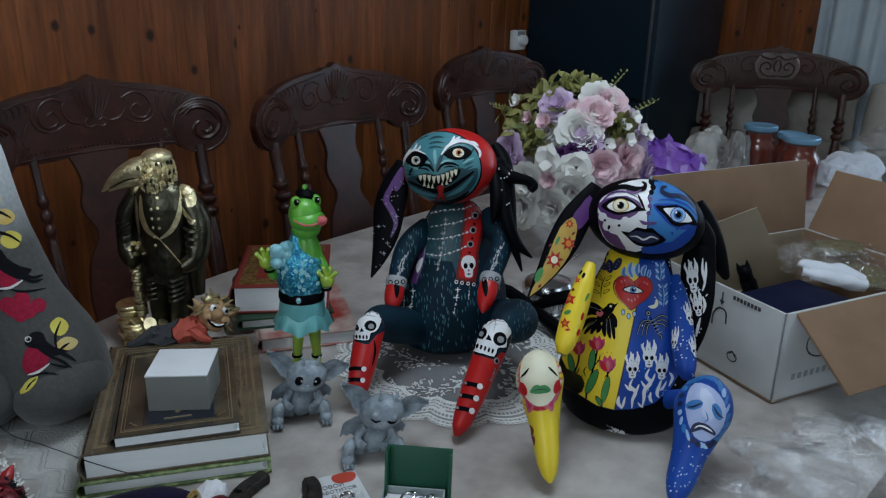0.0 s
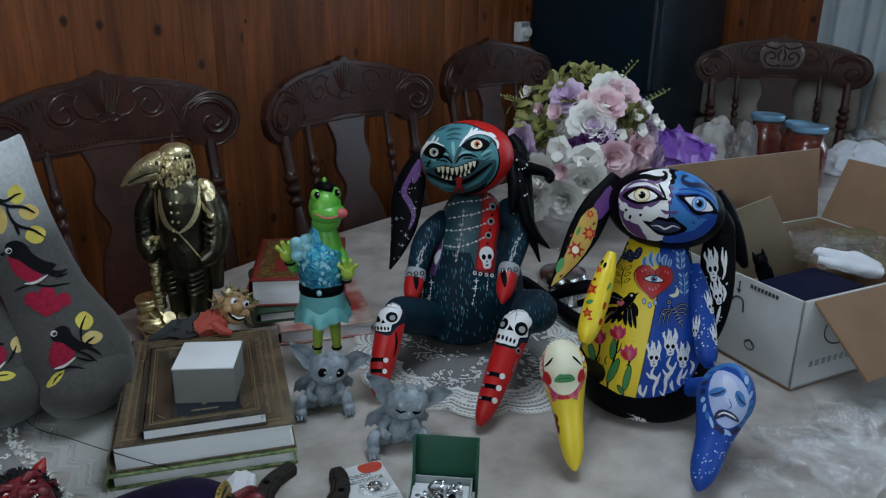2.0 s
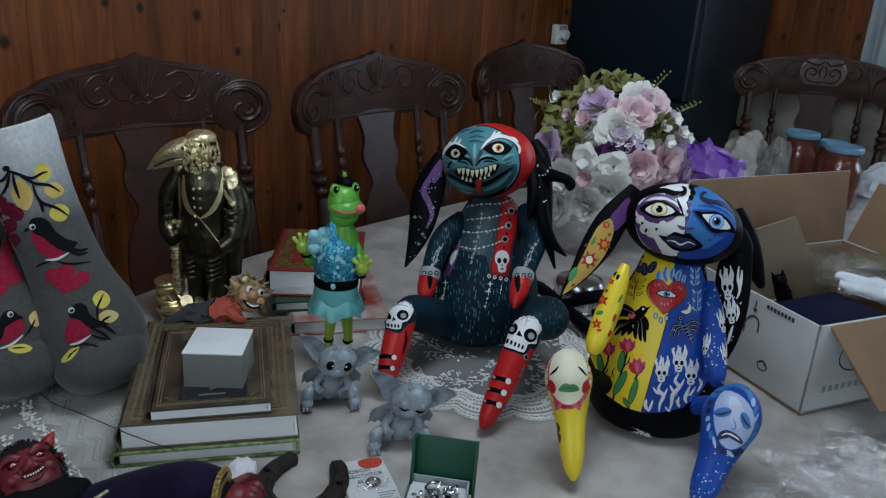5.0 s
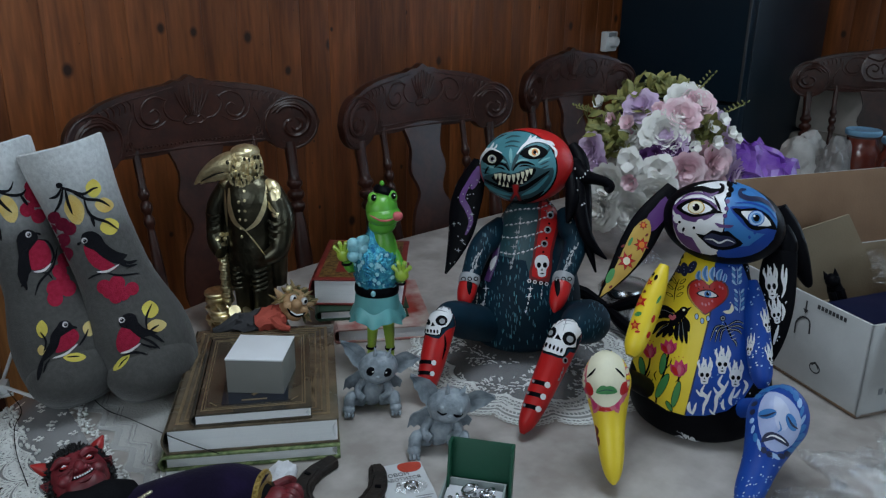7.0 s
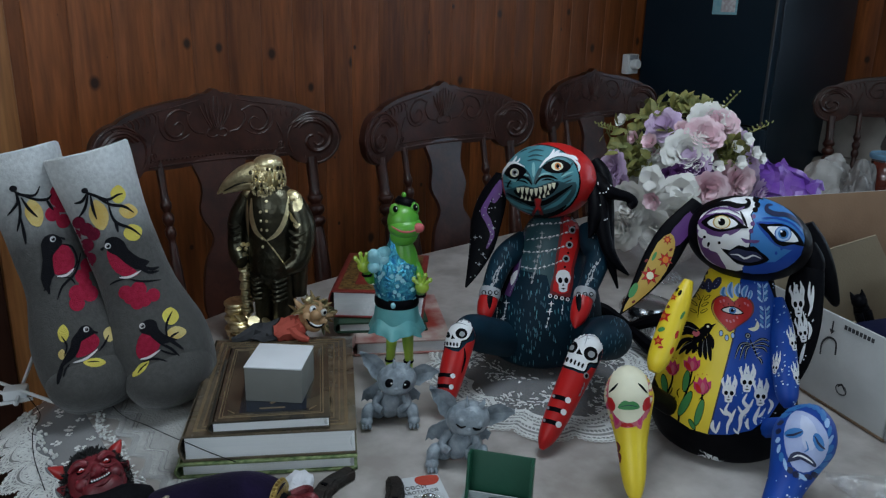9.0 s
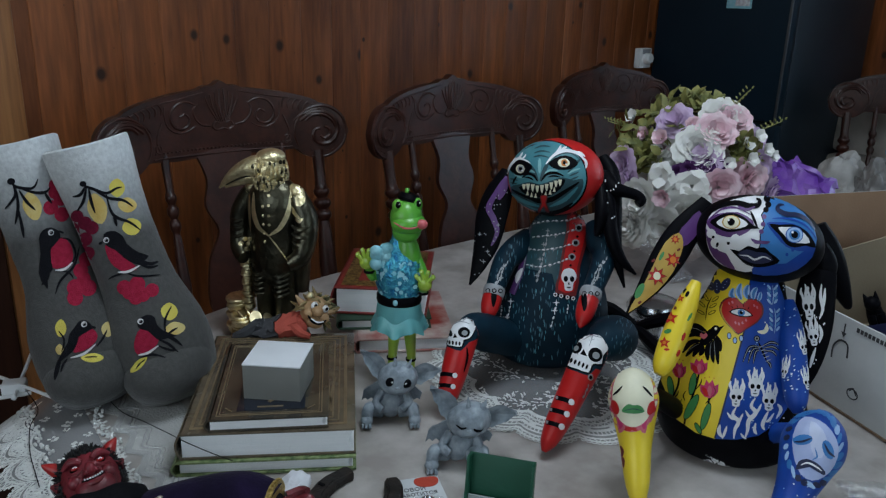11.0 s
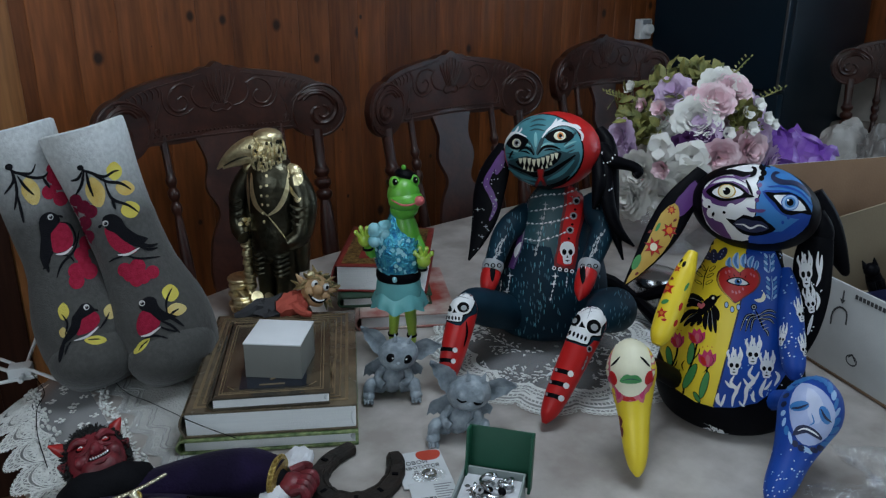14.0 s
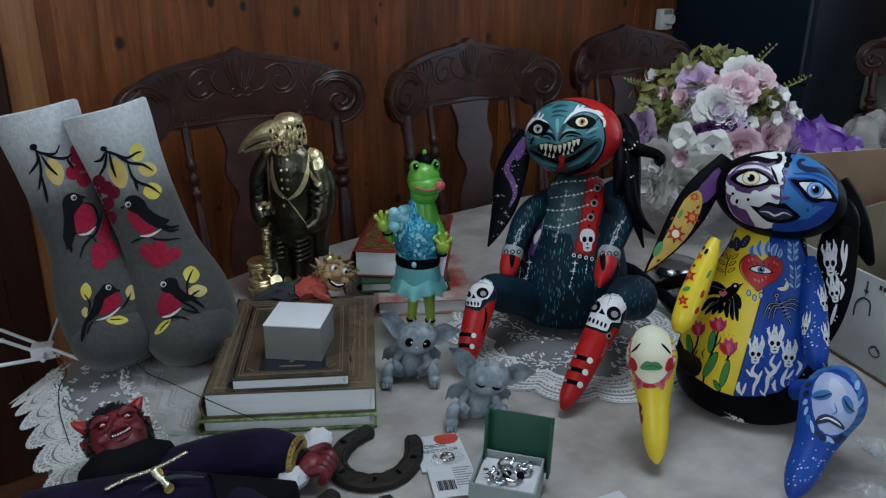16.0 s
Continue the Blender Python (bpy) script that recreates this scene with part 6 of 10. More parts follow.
def cover_bar(t, x, y, sx, sy, z, m, turn=0, name="pressed_bar"):
    b = BM()
    block(b, sx, sy, 0.0007, pose(x, y, z, 0, 0, turn))
    part(name, b, m, t)


S = "stack of books under the white box"
t = book((-0.373, 0.7735), 18.4, 0.206, 0.277, TOP + 0.001, 0.019, COVER_GREEN, "green patterned hardback at the bottom of a stack", group=S)
t = book((-0.369, 0.779), 18.4, 0.200, 0.272, TOP + 0.0205, 0.034, COVER_BROWN, "thick brown embossed hardback with white pages", group=S, page_inset=0.002)
for q in ((0.010, 0.190, 0.262, 0.004), (0.019, 0.181, 0.253, 0.002), (0.026, 0.174, 0.246, 0.002), (0.042, 0.158, 0.230, 0.003)):
    cover_frame(t, q[0], q[0], q[1], q[2], q[3], 0.034, TAN)
for q in ((0.167, 0.10, 0.002, 0.12, 4), (0.170, 0.08, 0.003, 0.10, -5), (0.0345, 0.13, 0.003, 0.14, 0)):
    cover_bar(t, q[0], q[1], q[2], q[3], 0.034, TAN, q[4])
t = book((-0.337, 0.790), 19.5, 0.135, 0.205, TOP + 0.055, 0.0165, COVER_OLIVE, "slim glossy brown hardback with a dark blue panel", group=S, page_inset=0.0015)
b = BM()
block(b, 0.078, 0.150, 0.0006, pose(0.0685, 0.092, 0.0165))
part("cover_panel", b, COVER_DARK, t, "dark blue glossy panel")
cover_frame(t, 0.007, 0.007, 0.128, 0.198, 0.0014, 0.0165, TAN)
cover_frame(t, 0.0105, 0.0105, 0.1245, 0.1945, 0.0008, 0.0165, TAN)
for x, y, sx, sy, a in ((0.0675, 0.0245, 0.030, 0.0024, 0), (0.0675, 0.038, 0.007, 0.004, 45), (0.020, 0.020, 0.012, 0.0012, -45), (0.115, 0.020, 0.012, 0.0012, 45)):
    cover_bar(t, x, y, sx, sy, 0.0171, TAN, a)


def note_box():
    t = thing("white_box", pose(-0.3195, 0.845, TOP + 0.0722, 0, 0, 7.5), "small cardboard box with white top and grey sides", "box")
    b = BM()
    block(b, 0.069, 0.068, 0.0435, pose(0.0345, 0.034, 0), 0.0008)
    part("base", b, GREYSIDE, t, "grey card sides")
    b = BM()
    block(b, 0.0700, 0.0690, 0.0018, pose(0.0345, 0.034, 0.0437), 0.0005)
    part("lid", b, WHITECARD, t, "white card lid")


note_box()

S = "stack of books behind the frog"
t = book((-0.2724, 1.139), 19.5, 0.155, 0.205, TOP + 0.001, 0.024, COVER_RUST, "red and white hardback under two other books", group=S)
t = book((-0.3097, 1.1652), 18.7, 0.147, 0.205, TOP + 0.0255, 0.018, COVER_FOREST, "thin dark green hardback between two books", group=S)
t = book((-0.327, 1.187), 9, 0.150, 0.205, TOP + 0.044, 0.046, COVER_RED, "thick dark red hardback with gilt ornament", group=S)
cover_frame(t, 0.010, 0.010, 0.140, 0.195, 0.024, 0.046, GILT)
b = BM()
block(b, 0.05, 0.06, 0.0006, pose(0.085, 0.06, 0.046))
part("cover_label", b, CREAM, t, "cream title panel")
for k, w2 in enumerate((0.03, 0.02)):
    cover_bar(t, 0.085, 0.05 + 0.012 * k, w2, 0.004, 0.0467, PRINT, 0, "title_bar")


# ---- felt boots ----
def felt_mat():
    m = mat("graded_grey_felt", (0.5, 0.5, 0.5), 0.95, scale=170, amount=0.5, bump=0.4, fine=420, spec=0.1, sheen=0.25)
    nt = m.node_tree
    tc = [n for n in nt.nodes if n.bl_idname == "ShaderNodeTexCoord"][0]
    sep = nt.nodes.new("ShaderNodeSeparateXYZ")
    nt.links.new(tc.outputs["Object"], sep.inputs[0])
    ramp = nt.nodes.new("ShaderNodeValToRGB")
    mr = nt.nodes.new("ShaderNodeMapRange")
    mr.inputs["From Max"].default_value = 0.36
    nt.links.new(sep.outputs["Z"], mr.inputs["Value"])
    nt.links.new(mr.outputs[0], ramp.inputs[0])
    # dark grey over the lower two thirds, pale towards the rim
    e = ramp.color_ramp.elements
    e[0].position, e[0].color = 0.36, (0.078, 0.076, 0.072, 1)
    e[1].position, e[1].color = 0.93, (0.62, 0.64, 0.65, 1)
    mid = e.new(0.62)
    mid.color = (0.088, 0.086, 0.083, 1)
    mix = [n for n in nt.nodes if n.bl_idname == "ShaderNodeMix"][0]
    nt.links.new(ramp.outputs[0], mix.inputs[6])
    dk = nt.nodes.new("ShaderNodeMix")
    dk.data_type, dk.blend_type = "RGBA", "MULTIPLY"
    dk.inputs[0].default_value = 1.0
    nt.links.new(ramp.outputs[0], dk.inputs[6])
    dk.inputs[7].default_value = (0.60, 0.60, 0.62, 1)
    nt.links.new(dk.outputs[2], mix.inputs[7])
    return m


FELT = felt_mat()
WOOLBLACK = mat("black_wool", (0.010, 0.010, 0.013), 0.95, bump=0.8, fine=700, spec=0.1)
WOOLRED = mat("crimson_wool", (0.36, 0.020, 0.055), 0.95, second=(0.26, 0.012, 0.03), scale=200, amount=0.7, bump=0.8, fine=700, spec=0.1)
WOOLYELLOW = mat("yellow_wool", (0.70, 0.62, 0.12), 0.95, second=(0.62, 0.46, 0.10), scale=30, amount=0.8, bump=0.8, fine=700, spec=0.1)
WOOLOCHRE = mat("ochre_wool", (0.62, 0.42, 0.12), 0.95, second=(0.68, 0.56, 0.25), scale=50, amount=0.8, bump=0.8, fine=700, spec=0.1)
WOOLWHITE = mat("white_wool", (0.75, 0.72, 0.72), 0.95, bump=0.6, fine=700, spec=0.1)
# crimson wool again, darkened for berries in the other boot's shadow
SHADEDWOOL = mat("shaded_crimson_wool", (0.16, 0.012, 0.035), 0.95, scale=200, amount=0.7, bump=0.8, fine=700, spec=0.1)
WOOLS = [WOOLBLACK, WOOLRED, WOOLYELLOW, WOOLOCHRE, WOOLWHITE, SHADEDWOOL]


def felt_boot(low, top, turn, label, motif):
    low, top = Vector(low), Vector(top)
    z = (top - low)
    h = z.length
    z.normalize()
    f = Vector((math.sin(radians(turn)), -math.cos(radians(turn)), 0))
    y = -(f - z * f.dot(z)).normalized()
    x = y.cross(z)
    m = Matrix((x, y, z)).transposed().to_4x4()
    m.translation = low
    t = thing("felt_boot", m, label, "boot", "pair of felt boots")
    prof = curve_pts([(0.0, -0.006), (0.036, -0.002), (0.058, 0.020), (0.0665, 0.055), (0.0645, 0.095), (0.0555, 0.132), (0.0480, 0.168), (0.0455, 0.21), (0.0480, 0.28), (0.0535, h)], 5)

    def felted(b, first=0):
        for v in list(b.verts)[first:]:
            k = jag(v.co, 14)
            v.co.x += 0.0022 * k + 0.0006 * jag(v.co, 60)
            v.co.y += 0.0022 * jag(v.co + Vector((3, 1, 2)), 14) + 0.0006 * jag(v.co + Vector((5, 2, 1)), 60)
            if v.co.z > h - 0.02:
                v.co.z += 0.0028 * math.sin(2 * math.atan2(v.co.y, v.co.x) + turn)

    def shaft(b):
        inner = [(r - 0.005, zz) for r, zz in prof if zz > 0.2][::-1]
        lathe(b, prof + [(0.0512, h + 0.0022), (0.0490, h + 0.001)] + inner + [(0.0, 0.2)], 56, cap=False)
        felted(b)

    def toe(b):
        first = len(b.verts)
        ball(b, (0.002, -0.020, 0.042), (0.060, 0.061, 0.044), seg=36, rings=20)
        felted(b, first)
    W = m.inverted()

    def both(b):
        shaft(b)
        toe(b)
    tmp = BM()
    sk = Canvas(tmp, both, W @ Vector(motif[0]), motif[1], 5.0, 0.0007, W)
    b = BM()
    shaft(b)
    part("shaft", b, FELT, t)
    b = BM()
    toe(b)
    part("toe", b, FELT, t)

    def piece(name, fill, lab=""):
        sk.b = BM()
        fill()
        part(name, sk.b, WOOLS, t, lab)
    motif[2](sk, piece)
    tmp.free()
    return t


K, CRIMSON, LEMON, AMBER, CHALK, SHADEDRED = range(6)


def sprig_of(sk, piece, lines, w=5.5):
    def fill():
        for q in lines:
            sk.line(q, w, K, 1.6)
    piece("twig", fill)


def finch(sk, piece, back, breast, belly, eye, strokes):
    """A bullfinch of felted wool: black back and head, crimson breast, pale belly line."""
    def fill():
        sk.patch(breast, CRIMSON, 1.5, 2)
        for q in back:
            sk.patch(q, K, 1.9, 2)
        sk.line(belly, 4.5, CHALK, 2.4)
        for q, w in strokes:
            sk.line(q, w, K, 1.7)
        sk.dot(eye, 5.2, 5.2, CHALK, 2.6, 0, 10)
        sk.dot((eye[0] + 0.6, eye[1] - 0.4), 3.4, 3.4, K, 3.1, 0, 10)
        sk.dot((eye[0] - 0.6, eye[1] + 0.8), 1.0, 1.0, CHALK, 3.5, 0, 6)
    piece("felted_bird", fill, "black and crimson felted bird")


def leaf_spots(sk, piece, spots):
    for c, rx, ry, a, mi in spots:
        piece("leaf", lambda: sk.patch([(c[0] + u * rx * math.cos(radians(a)) - v * ry * math.sin(radians(a)), c[1] + u * rx * math.sin(radians(a)) + v * ry * math.cos(radians(a))) for u, v in ((0, 1.05), (0.75, 0.55), (1, -0.1), (0.7, -0.7), (0.1, -1.05), (-0.6, -0.75), (-1, 0.05), (-0.7, 0.65))], mi, 1.0, 2), "ochre felted leaf" if mi == AMBER else "")


def berry_spots(sk, piece, spots, mi):
    for x, y, r in spots:
        piece("berry", lambda: sk.dot((x, y), r, r, mi, 1.3, 0, 14))


def front_boot_motif(sk, piece):
    leaf_spots(sk, piece, (((-25, 129), 14, 16, 0, LEMON), ((-6, 99), 17, 13, 0, AMBER), ((3, 61), 17, 15, 20, LEMON), ((-58, 92), 17, 27, 15, AMBER)))
    sprig_of(sk, piece, ([(-85, 137), (-80, 131), (-68, 127), (-44, 119), (-26, 128), (-17, 130)], [(-68, 127), (-40, 111), (-14, 107), (4, 96)], [(-44, 119), (-35, 90), (-24, 77), (0, 68), (18, 55)], [(-30, 84), (-26, 72), (-23, 61)], [(-80, 131), (-88, 116), (-101, 112)], [(-78, 130), (-82, 105), (-92, 87)], [(-74, 128), (-69, 105), (-61, 84)]))
    piece("bud", lambda: sk.dot((-84, 135), 6, 5, K, 1.7))
    # berries where the boots overlap, shadow put into their colour
    berry_spots(sk, piece, ((-92, 78, 11), (-78, 66, 12), (-66, 58, 12), (-98, 56, 11), (-76, 38, 12), (-86, 22, 11), (-70, 14, 11), (-88, 2, 10)), SHADEDRED)
    finch(sk, piece, ([(-46, 42), (-40, 51), (-26, 53), (-12, 44), (-4, 30), (16, 16), (34, 10), (26, 0), (32, -8), (10, -4), (-8, 6), (-24, 20), (-38, 26)],), [(-42, 28), (-26, 22), (-8, 6), (10, -6), (14, -14), (-4, -19), (-24, -10), (-36, 6)], [(-18, -19), (0, -18), (19, -7)], (-40, 37), (([(20, 2), (36, -4), (51, 0)], 6), ([(16, -3), (34, -10), (51, -7)], 5), ([(-8, -21), (-24, -26), (-34, -32)], 3.5), ([(-2, -21), (20, -26), (55, -23)], 4), ([(-46, 34), (-50, 31), (-52, 29)], 5)))
    berry_spots(sk, piece, ((-6, -46, 13), (16, -40, 14), (26, -58, 13), (42, -50, 12), (14, -64, 12), (2, -56, 11)), CRIMSON)
    leaf_spots(sk, piece, (((73, -87), 15, 15, 0, LEMON), ((84, -116), 18, 11, 10, AMBER), ((23, -180), 7, 19, -45, LEMON)))
    finch(sk, piece, ([(19, -110), (26, -97), (38, -93), (48, -98), (52, -110), (66, -122), (86, -128), (70, -134), (54, -136), (38, -122), (24, -118)],), [(24, -118), (38, -122), (56, -136), (48, -150), (32, -161), (20, -162), (14, -150), (16, -132)], [(22, -163), (38, -159), (56, -146)], (24, -105), (([(60, -126), (80, -134), (97, -146)], 6), ([(56, -136), (74, -144), (90, -158)], 5), ([(54, -146), (70, -152), (88, -156)], 4), ([(26, -168), (46, -162), (69, -168)], 4.5), ([(76, -78), (66, -102), (68, -128)], 4), ([(70, -128), (78, -121), (88, -115)], 4), ([(18, -189), (26, -178), (34, -170)], 3)))


def back_boot_motif(sk, piece):
    leaf_spots(sk, piece, (((-42, 94), 16, 25, 18, AMBER),))
    sprig_of(sk, piece, ([(-80, 138), (-76, 131), (-64, 126), (-42, 126), (-34, 142)], [(-70, 127), (-40, 118), (-20, 119), (-12, 128)], [(-22, 119), (-15, 108), (-8, 99)], [(-76, 131), (-72, 112), (-88, 89)], [(-71, 124), (-66, 92), (-70, 61)], [(-66, 90), (-58, 58), (-54, 38)], [(-66, 122), (-52, 102), (-36, 87)]))
    piece("bud", lambda: sk.dot((-80, 137), 7, 6, K, 1.7))
    berry_spots(sk, piece, ((-3, 132, 12), (7, 108, 13), (-10, 92, 13), (10, 80, 13), (-4, 118, 11)), CRIMSON)
    finch(sk, piece, ([(-28, 38), (-22, 52), (-8, 57), (6, 50), (8, 38), (-6, 26), (-6, 0), (-2, -16), (-10, -26), (-16, -44), (-26, -22), (-24, 10)],), [(-8, 30), (12, 40), (26, 28), (32, 10), (28, -6), (12, -14), (-2, -14), (-6, 6)], [(2, -18), (18, -16), (31, -4)], (-8, 48), (([(-16, -22), (-14, -36), (-10, -50)], 7), ([(-8, -22), (-12, -34), (-20, -44)], 5), ([(4, 51), (10, 49), (14, 47)], 4), ([(8, 39), (26, 34), (36, 10), (28, -10)], 4), ([(42, 24), (34, -10), (12, -36), (4, -60)], 4.5), ([(10, -18), (26, -22), (34, -32)], 3.5)))
    berry_spots(sk, piece, ((55, 2, 13), (46, -18, 13), (38, -48, 15), (60, -48, 15), (38, -66, 14), (52, -32, 12)), CRIMSON)
    leaf_spots(sk, piece, (((15, -119), 10, 15, 0, LEMON), ((96, -120), 11, 13, 0, AMBER), ((71, -170), 20, 8, 2, LEMON), ((14, -156), 7, 9, 0, AMBER)))
    finch(sk, piece, ([(40, -116), (46, -107), (58, -105), (68, -114), (70, -119), (50, -126), (44, -146), (36, -160), (20, -174), (8, -186), (18, -162), (28, -144), (30, -130)],), [(48, -128), (66, -119), (77, -126), (78, -138), (66, -152), (48, -160), (38, -160), (44, -144)], [(34, -170), (56, -163), (76, -146)], (55, -112), (([(16, -174), (12, -190), (8, -209)], 8), ([(28, -172), (22, -182), (18, -196)], 4), ([(68, -115), (72, -117), (76, -118)], 4), ([(95, -121), (88, -136), (78, -150)], 4), ([(12, -124), (22, -140), (18, -160)], 3.5), ([(58, -170), (70, -169), (80, -169)], 2.5)))


felt_boot((-0.462, 0.940, TOP + 0.012), (-0.577, 0.958, 1.090), 26, "grey felt boot with birds, leaning against its pair", ((-0.4987, 0.9098, 0.9573), 0.000720, front_boot_motif))
felt_boot((-0.552, 0.905, TOP + 0.012), (-0.664, 0.935, 1.088), 26, "grey-white felt boot with felted birds and berries", ((-0.5834, 0.8822, 0.9600), 0.000712, back_boot_motif))


# ---- raven statue ----
def raven_statue():
    M = pose(-0.415, 1.172, TOP + 0.002, 0, 0, -8)
    W = M.inverted()
    b = BM()
    # base, boots, trousers, coat
    ball(b, (0.0, 0.0, 0.004), (0.062, 0.045, 0.008), 0)
    for s in (-1, 1):
        limb(b, [(s * 0.018, -0.012, 0.02), (s * 0.02, -0.004, 0.07), (s * 0.022, 0.0, 0.12)], [0.017, 0.022, 0.028], 0)
        ball(b, (s * 0.02, -0.022, 0.014), (0.014, 0.026, 0.013), 0)
    prof = curve_pts([(0.030, 0.095), (0.044, 0.11), (0.050, 0.14), (0.049, 0.17), (0.053, 0.2), (0.052, 0.23), (0.040, 0.252), (0.024, 0.262), (0.0, 0.265)], 4)
    lathe(b, prof, 28, 0, None, 0.72)
    sk = Skin(prof, Matrix(), 0.72, 0.002)
    for s in (-1, 1):
        # coat tails and lapels
        limb(b, [(s * 0.046, 0.004, 0.2), (s * 0.052, 0.0, 0.14), (s * 0.052, 0.002, 0.085)], [0.016, 0.017, 0.012], 0)
        limb(b, [(s * 0.048, 0.0, 0.238), (s * 0.068, -0.004, 0.205), (s * 0.071, -0.010, 0.175), (s * 0.066, -0.020, 0.15), (s * 0.048, -0.034, 0.138)], [0.017, 0.021, 0.019, 0.0165, 0.011], 0)
        for k in range(5):
            limb(b, [(s * 0.052, -0.026, 0.198 - 0.012 * k), (s * 0.068, -0.027, 0.193 - 0.012 * k), (s * 0.084, -0.020, 0.198 - 0.012 * k)], [0.002, 0.0042, 0.002], 0, 8)
            limb(b, [(s * 0.010, -0.030, 0.118 - 0.009 * k), (s * 0.024, -0.031, 0.113 - 0.008 * k), (s * 0.040, -0.022, 0.119 - 0.008 * k)], [0.0015, 0.004, 0.002], 0, 8)
        limb(b, [(s * 0.036, 0.0, 0.25), (s * 0.05, 0.0, 0.244), (s * 0.058, 0.0, 0.232)], [0.008, 0.011, 0.006], 1)
    for k in range(5):
        ball(b, (0.001, -0.036 - 0.0005 * k, 0.17 + 0.014 * k), 0.0028, 1, seg=8, rings=6)
    rng = random.Random(9)
    for k in range(16):
        x, z = rng.uniform(-0.04, 0.04), rng.uniform(0.11, 0.165)
        stroke(b, sk, [(x, z), (x * 0.7, z - 0.006), (x * 0.4, z - 0.004)], 0.004, 0, 0.003)
    # feathered head, cap, bill
    ball(b, (-0.006, -0.004, 0.276), (0.029, 0.028, 0.030), 1)
    for k in range(420):
        a, c = rng.uniform(0, 2 * math.pi), rng.uniform(-0.9, 0.95)
        q = math.sqrt(1 - c * c)
        p = Vector((-0.004 + 0.031 * q * math.cos(a), -0.004 + 0.030 * q * math.sin(a), 0.270 + 0.036 * c))
        if p.x < -0.018 and p.z > 0.262 or p.z > 0.296:
            continue
        ball(b, p, (0.0028, 0.0028, 0.0038), 1 if rng.random() < 0.86 else 0, seg=6, rings=4)
    for k in range(150):
        a = rng.uniform(0, 2 * math.pi)
        ball(b, (0.0 + 0.027 * math.cos(a), -0.004 + 0.025 * math.sin(a), rng.uniform(0.236, 0.258)), (0.003, 0.003, 0.0055), 1 if k % 2 else 0, seg=6, rings=4)
    ball(b, (-0.003, -0.002, 0.297), (0.027, 0.024, 0.012), 1)
    limb(b, [(-0.012, -0.010, 0.281), (-0.032, -0.016, 0.280), (-0.056, -0.022, 0.272), (-0.078, -0.028, 0.259), (-0.094, -0.032, 0.246)], [0.017, 0.0175, 0.0135, 0.008, 0.0015], 1, 18)
    limb(b, [(-0.014, -0.010, 0.270), (-0.040, -0.018, 0.265), (-0.066, -0.024, 0.256), (-0.084, -0.029, 0.247)], [0.013, 0.0115, 0.007, 0.0015], 1, 16)
    limb(b, [(-0.020, -0.026, 0.272), (-0.048, -0.032, 0.265), (-0.078, -0.034, 0.252)], [0.0012, 0.0016, 0.0008], 0, 8)
    for s in (-1, 1):
        ball(b, (-0.022, -0.004 + s * 0.024, 0.284), 0.0045, 0, seg=10, rings=6)
    # a walking cane of stacked coins and heaps of coins at his feet
    for k in range(22):
        lathe(b, [(0.0, 0), (0.0105, 0), (0.0115, 0.0012), (0.0105, 0.0045), (0, 0.0045)], 12, 1, pose(-0.058 + 0.002 * math.sin(k * 2.1), -0.012 + 0.0015 * math.cos(k * 3.3), 0.045 + 0.0052 * k))
    for cx, cy, n, r in ((-0.085, -0.005, 10, 0.024), (-0.058, -0.034, 7, 0.021), (-0.03, -0.045, 6, 0.017), (0.048, -0.03, 3, 0.018)):
        for k in range(n):
            lathe(b, [(0.0, 0), (r * 0.94, 0), (r, 0.0015), (r, 0.0045), (r * 0.92, 0.006), (0, 0.005)], 18, 1, pose(cx + 0.0028 * math.sin(k * 2.7 + cx * 90), cy + 0.0028 * math.cos(k * 1.9), 0.006 * k, 3 * math.sin(k), 3 * math.cos(k * 2)))
    for k in range(26):
        lathe(b, [(0.0, 0), (0.011, 0), (0.012, 0.001), (0.011, 0.003), (0, 0.003)], 12, 1, pose(rng.uniform(-0.075, 0.03), rng.uniform(-0.05, -0.02), rng.uniform(0.004, 0.045), rng.uniform(-50, 50), rng.uniform(-50, 50)))
    bmesh.ops.transform(b, matrix=Matrix.Diagonal((0.83, 0.95, 1.0, 1)), verts=b.verts)
    # gilded piping of the coat, epaulette, knuckles, folds
    cv = Canvas(b, None, W @ Vector((-0.3954, 1.1158, 0.9431)), 0.000847, 4.0, 0.0009, W)
    for pts, w in (([(-34, 72), (-33, 38), (-24, 12), (-6, -3)], 8), ([(-6, -3), (13, 12), (26, 40), (31, 78)], 9), ([(-41, 70), (-40, 38), (-37, 4)], 4), ([(33, 50), (38, 38), (51, 24)], 6), ([(41, 28), (47, 22), (52, 28)], 5), ([(-7, -2), (9, -22), (28, -48)], 2.5)):
        cv.line(pts, w, 1, 1.6)
    cv.patch([(37, 80), (49, 84), (55, 70), (54, 54), (41, 50)], 1, 1.2, 2)
    for c in ((-8, 67), (-8, 50), (-7, 32), (-6, 16)):
        cv.dot(c, 2.6, 2.6, 1, 1.8, 0, 8)
    for pts in ([(0, 64), (13, 58), (25, 60)], [(0, 44), (11, 38), (23, 42)], [(0, 26), (9, 22), (17, 26)], [(-19, -60), (-5, -70), (13, -68)], [(-15, -78), (-1, -86), (17, -82)], [(-11, -94), (1, -100), (15, -96)], [(43, -30), (51, -22), (61, -20)], [(45, -2), (57, -8), (67, -2)]):
        cv.line(pts, 5, 0, 1.4)
    for c in ((-49, -10), (-43, -18), (-55, -18), (-45, -28), (-39, -10)):
        cv.dot(c, 5, 4, 1, 1.4, 30)
    ob = part("raven_statue", b, [BRONZE, GOLD], None, "", M)
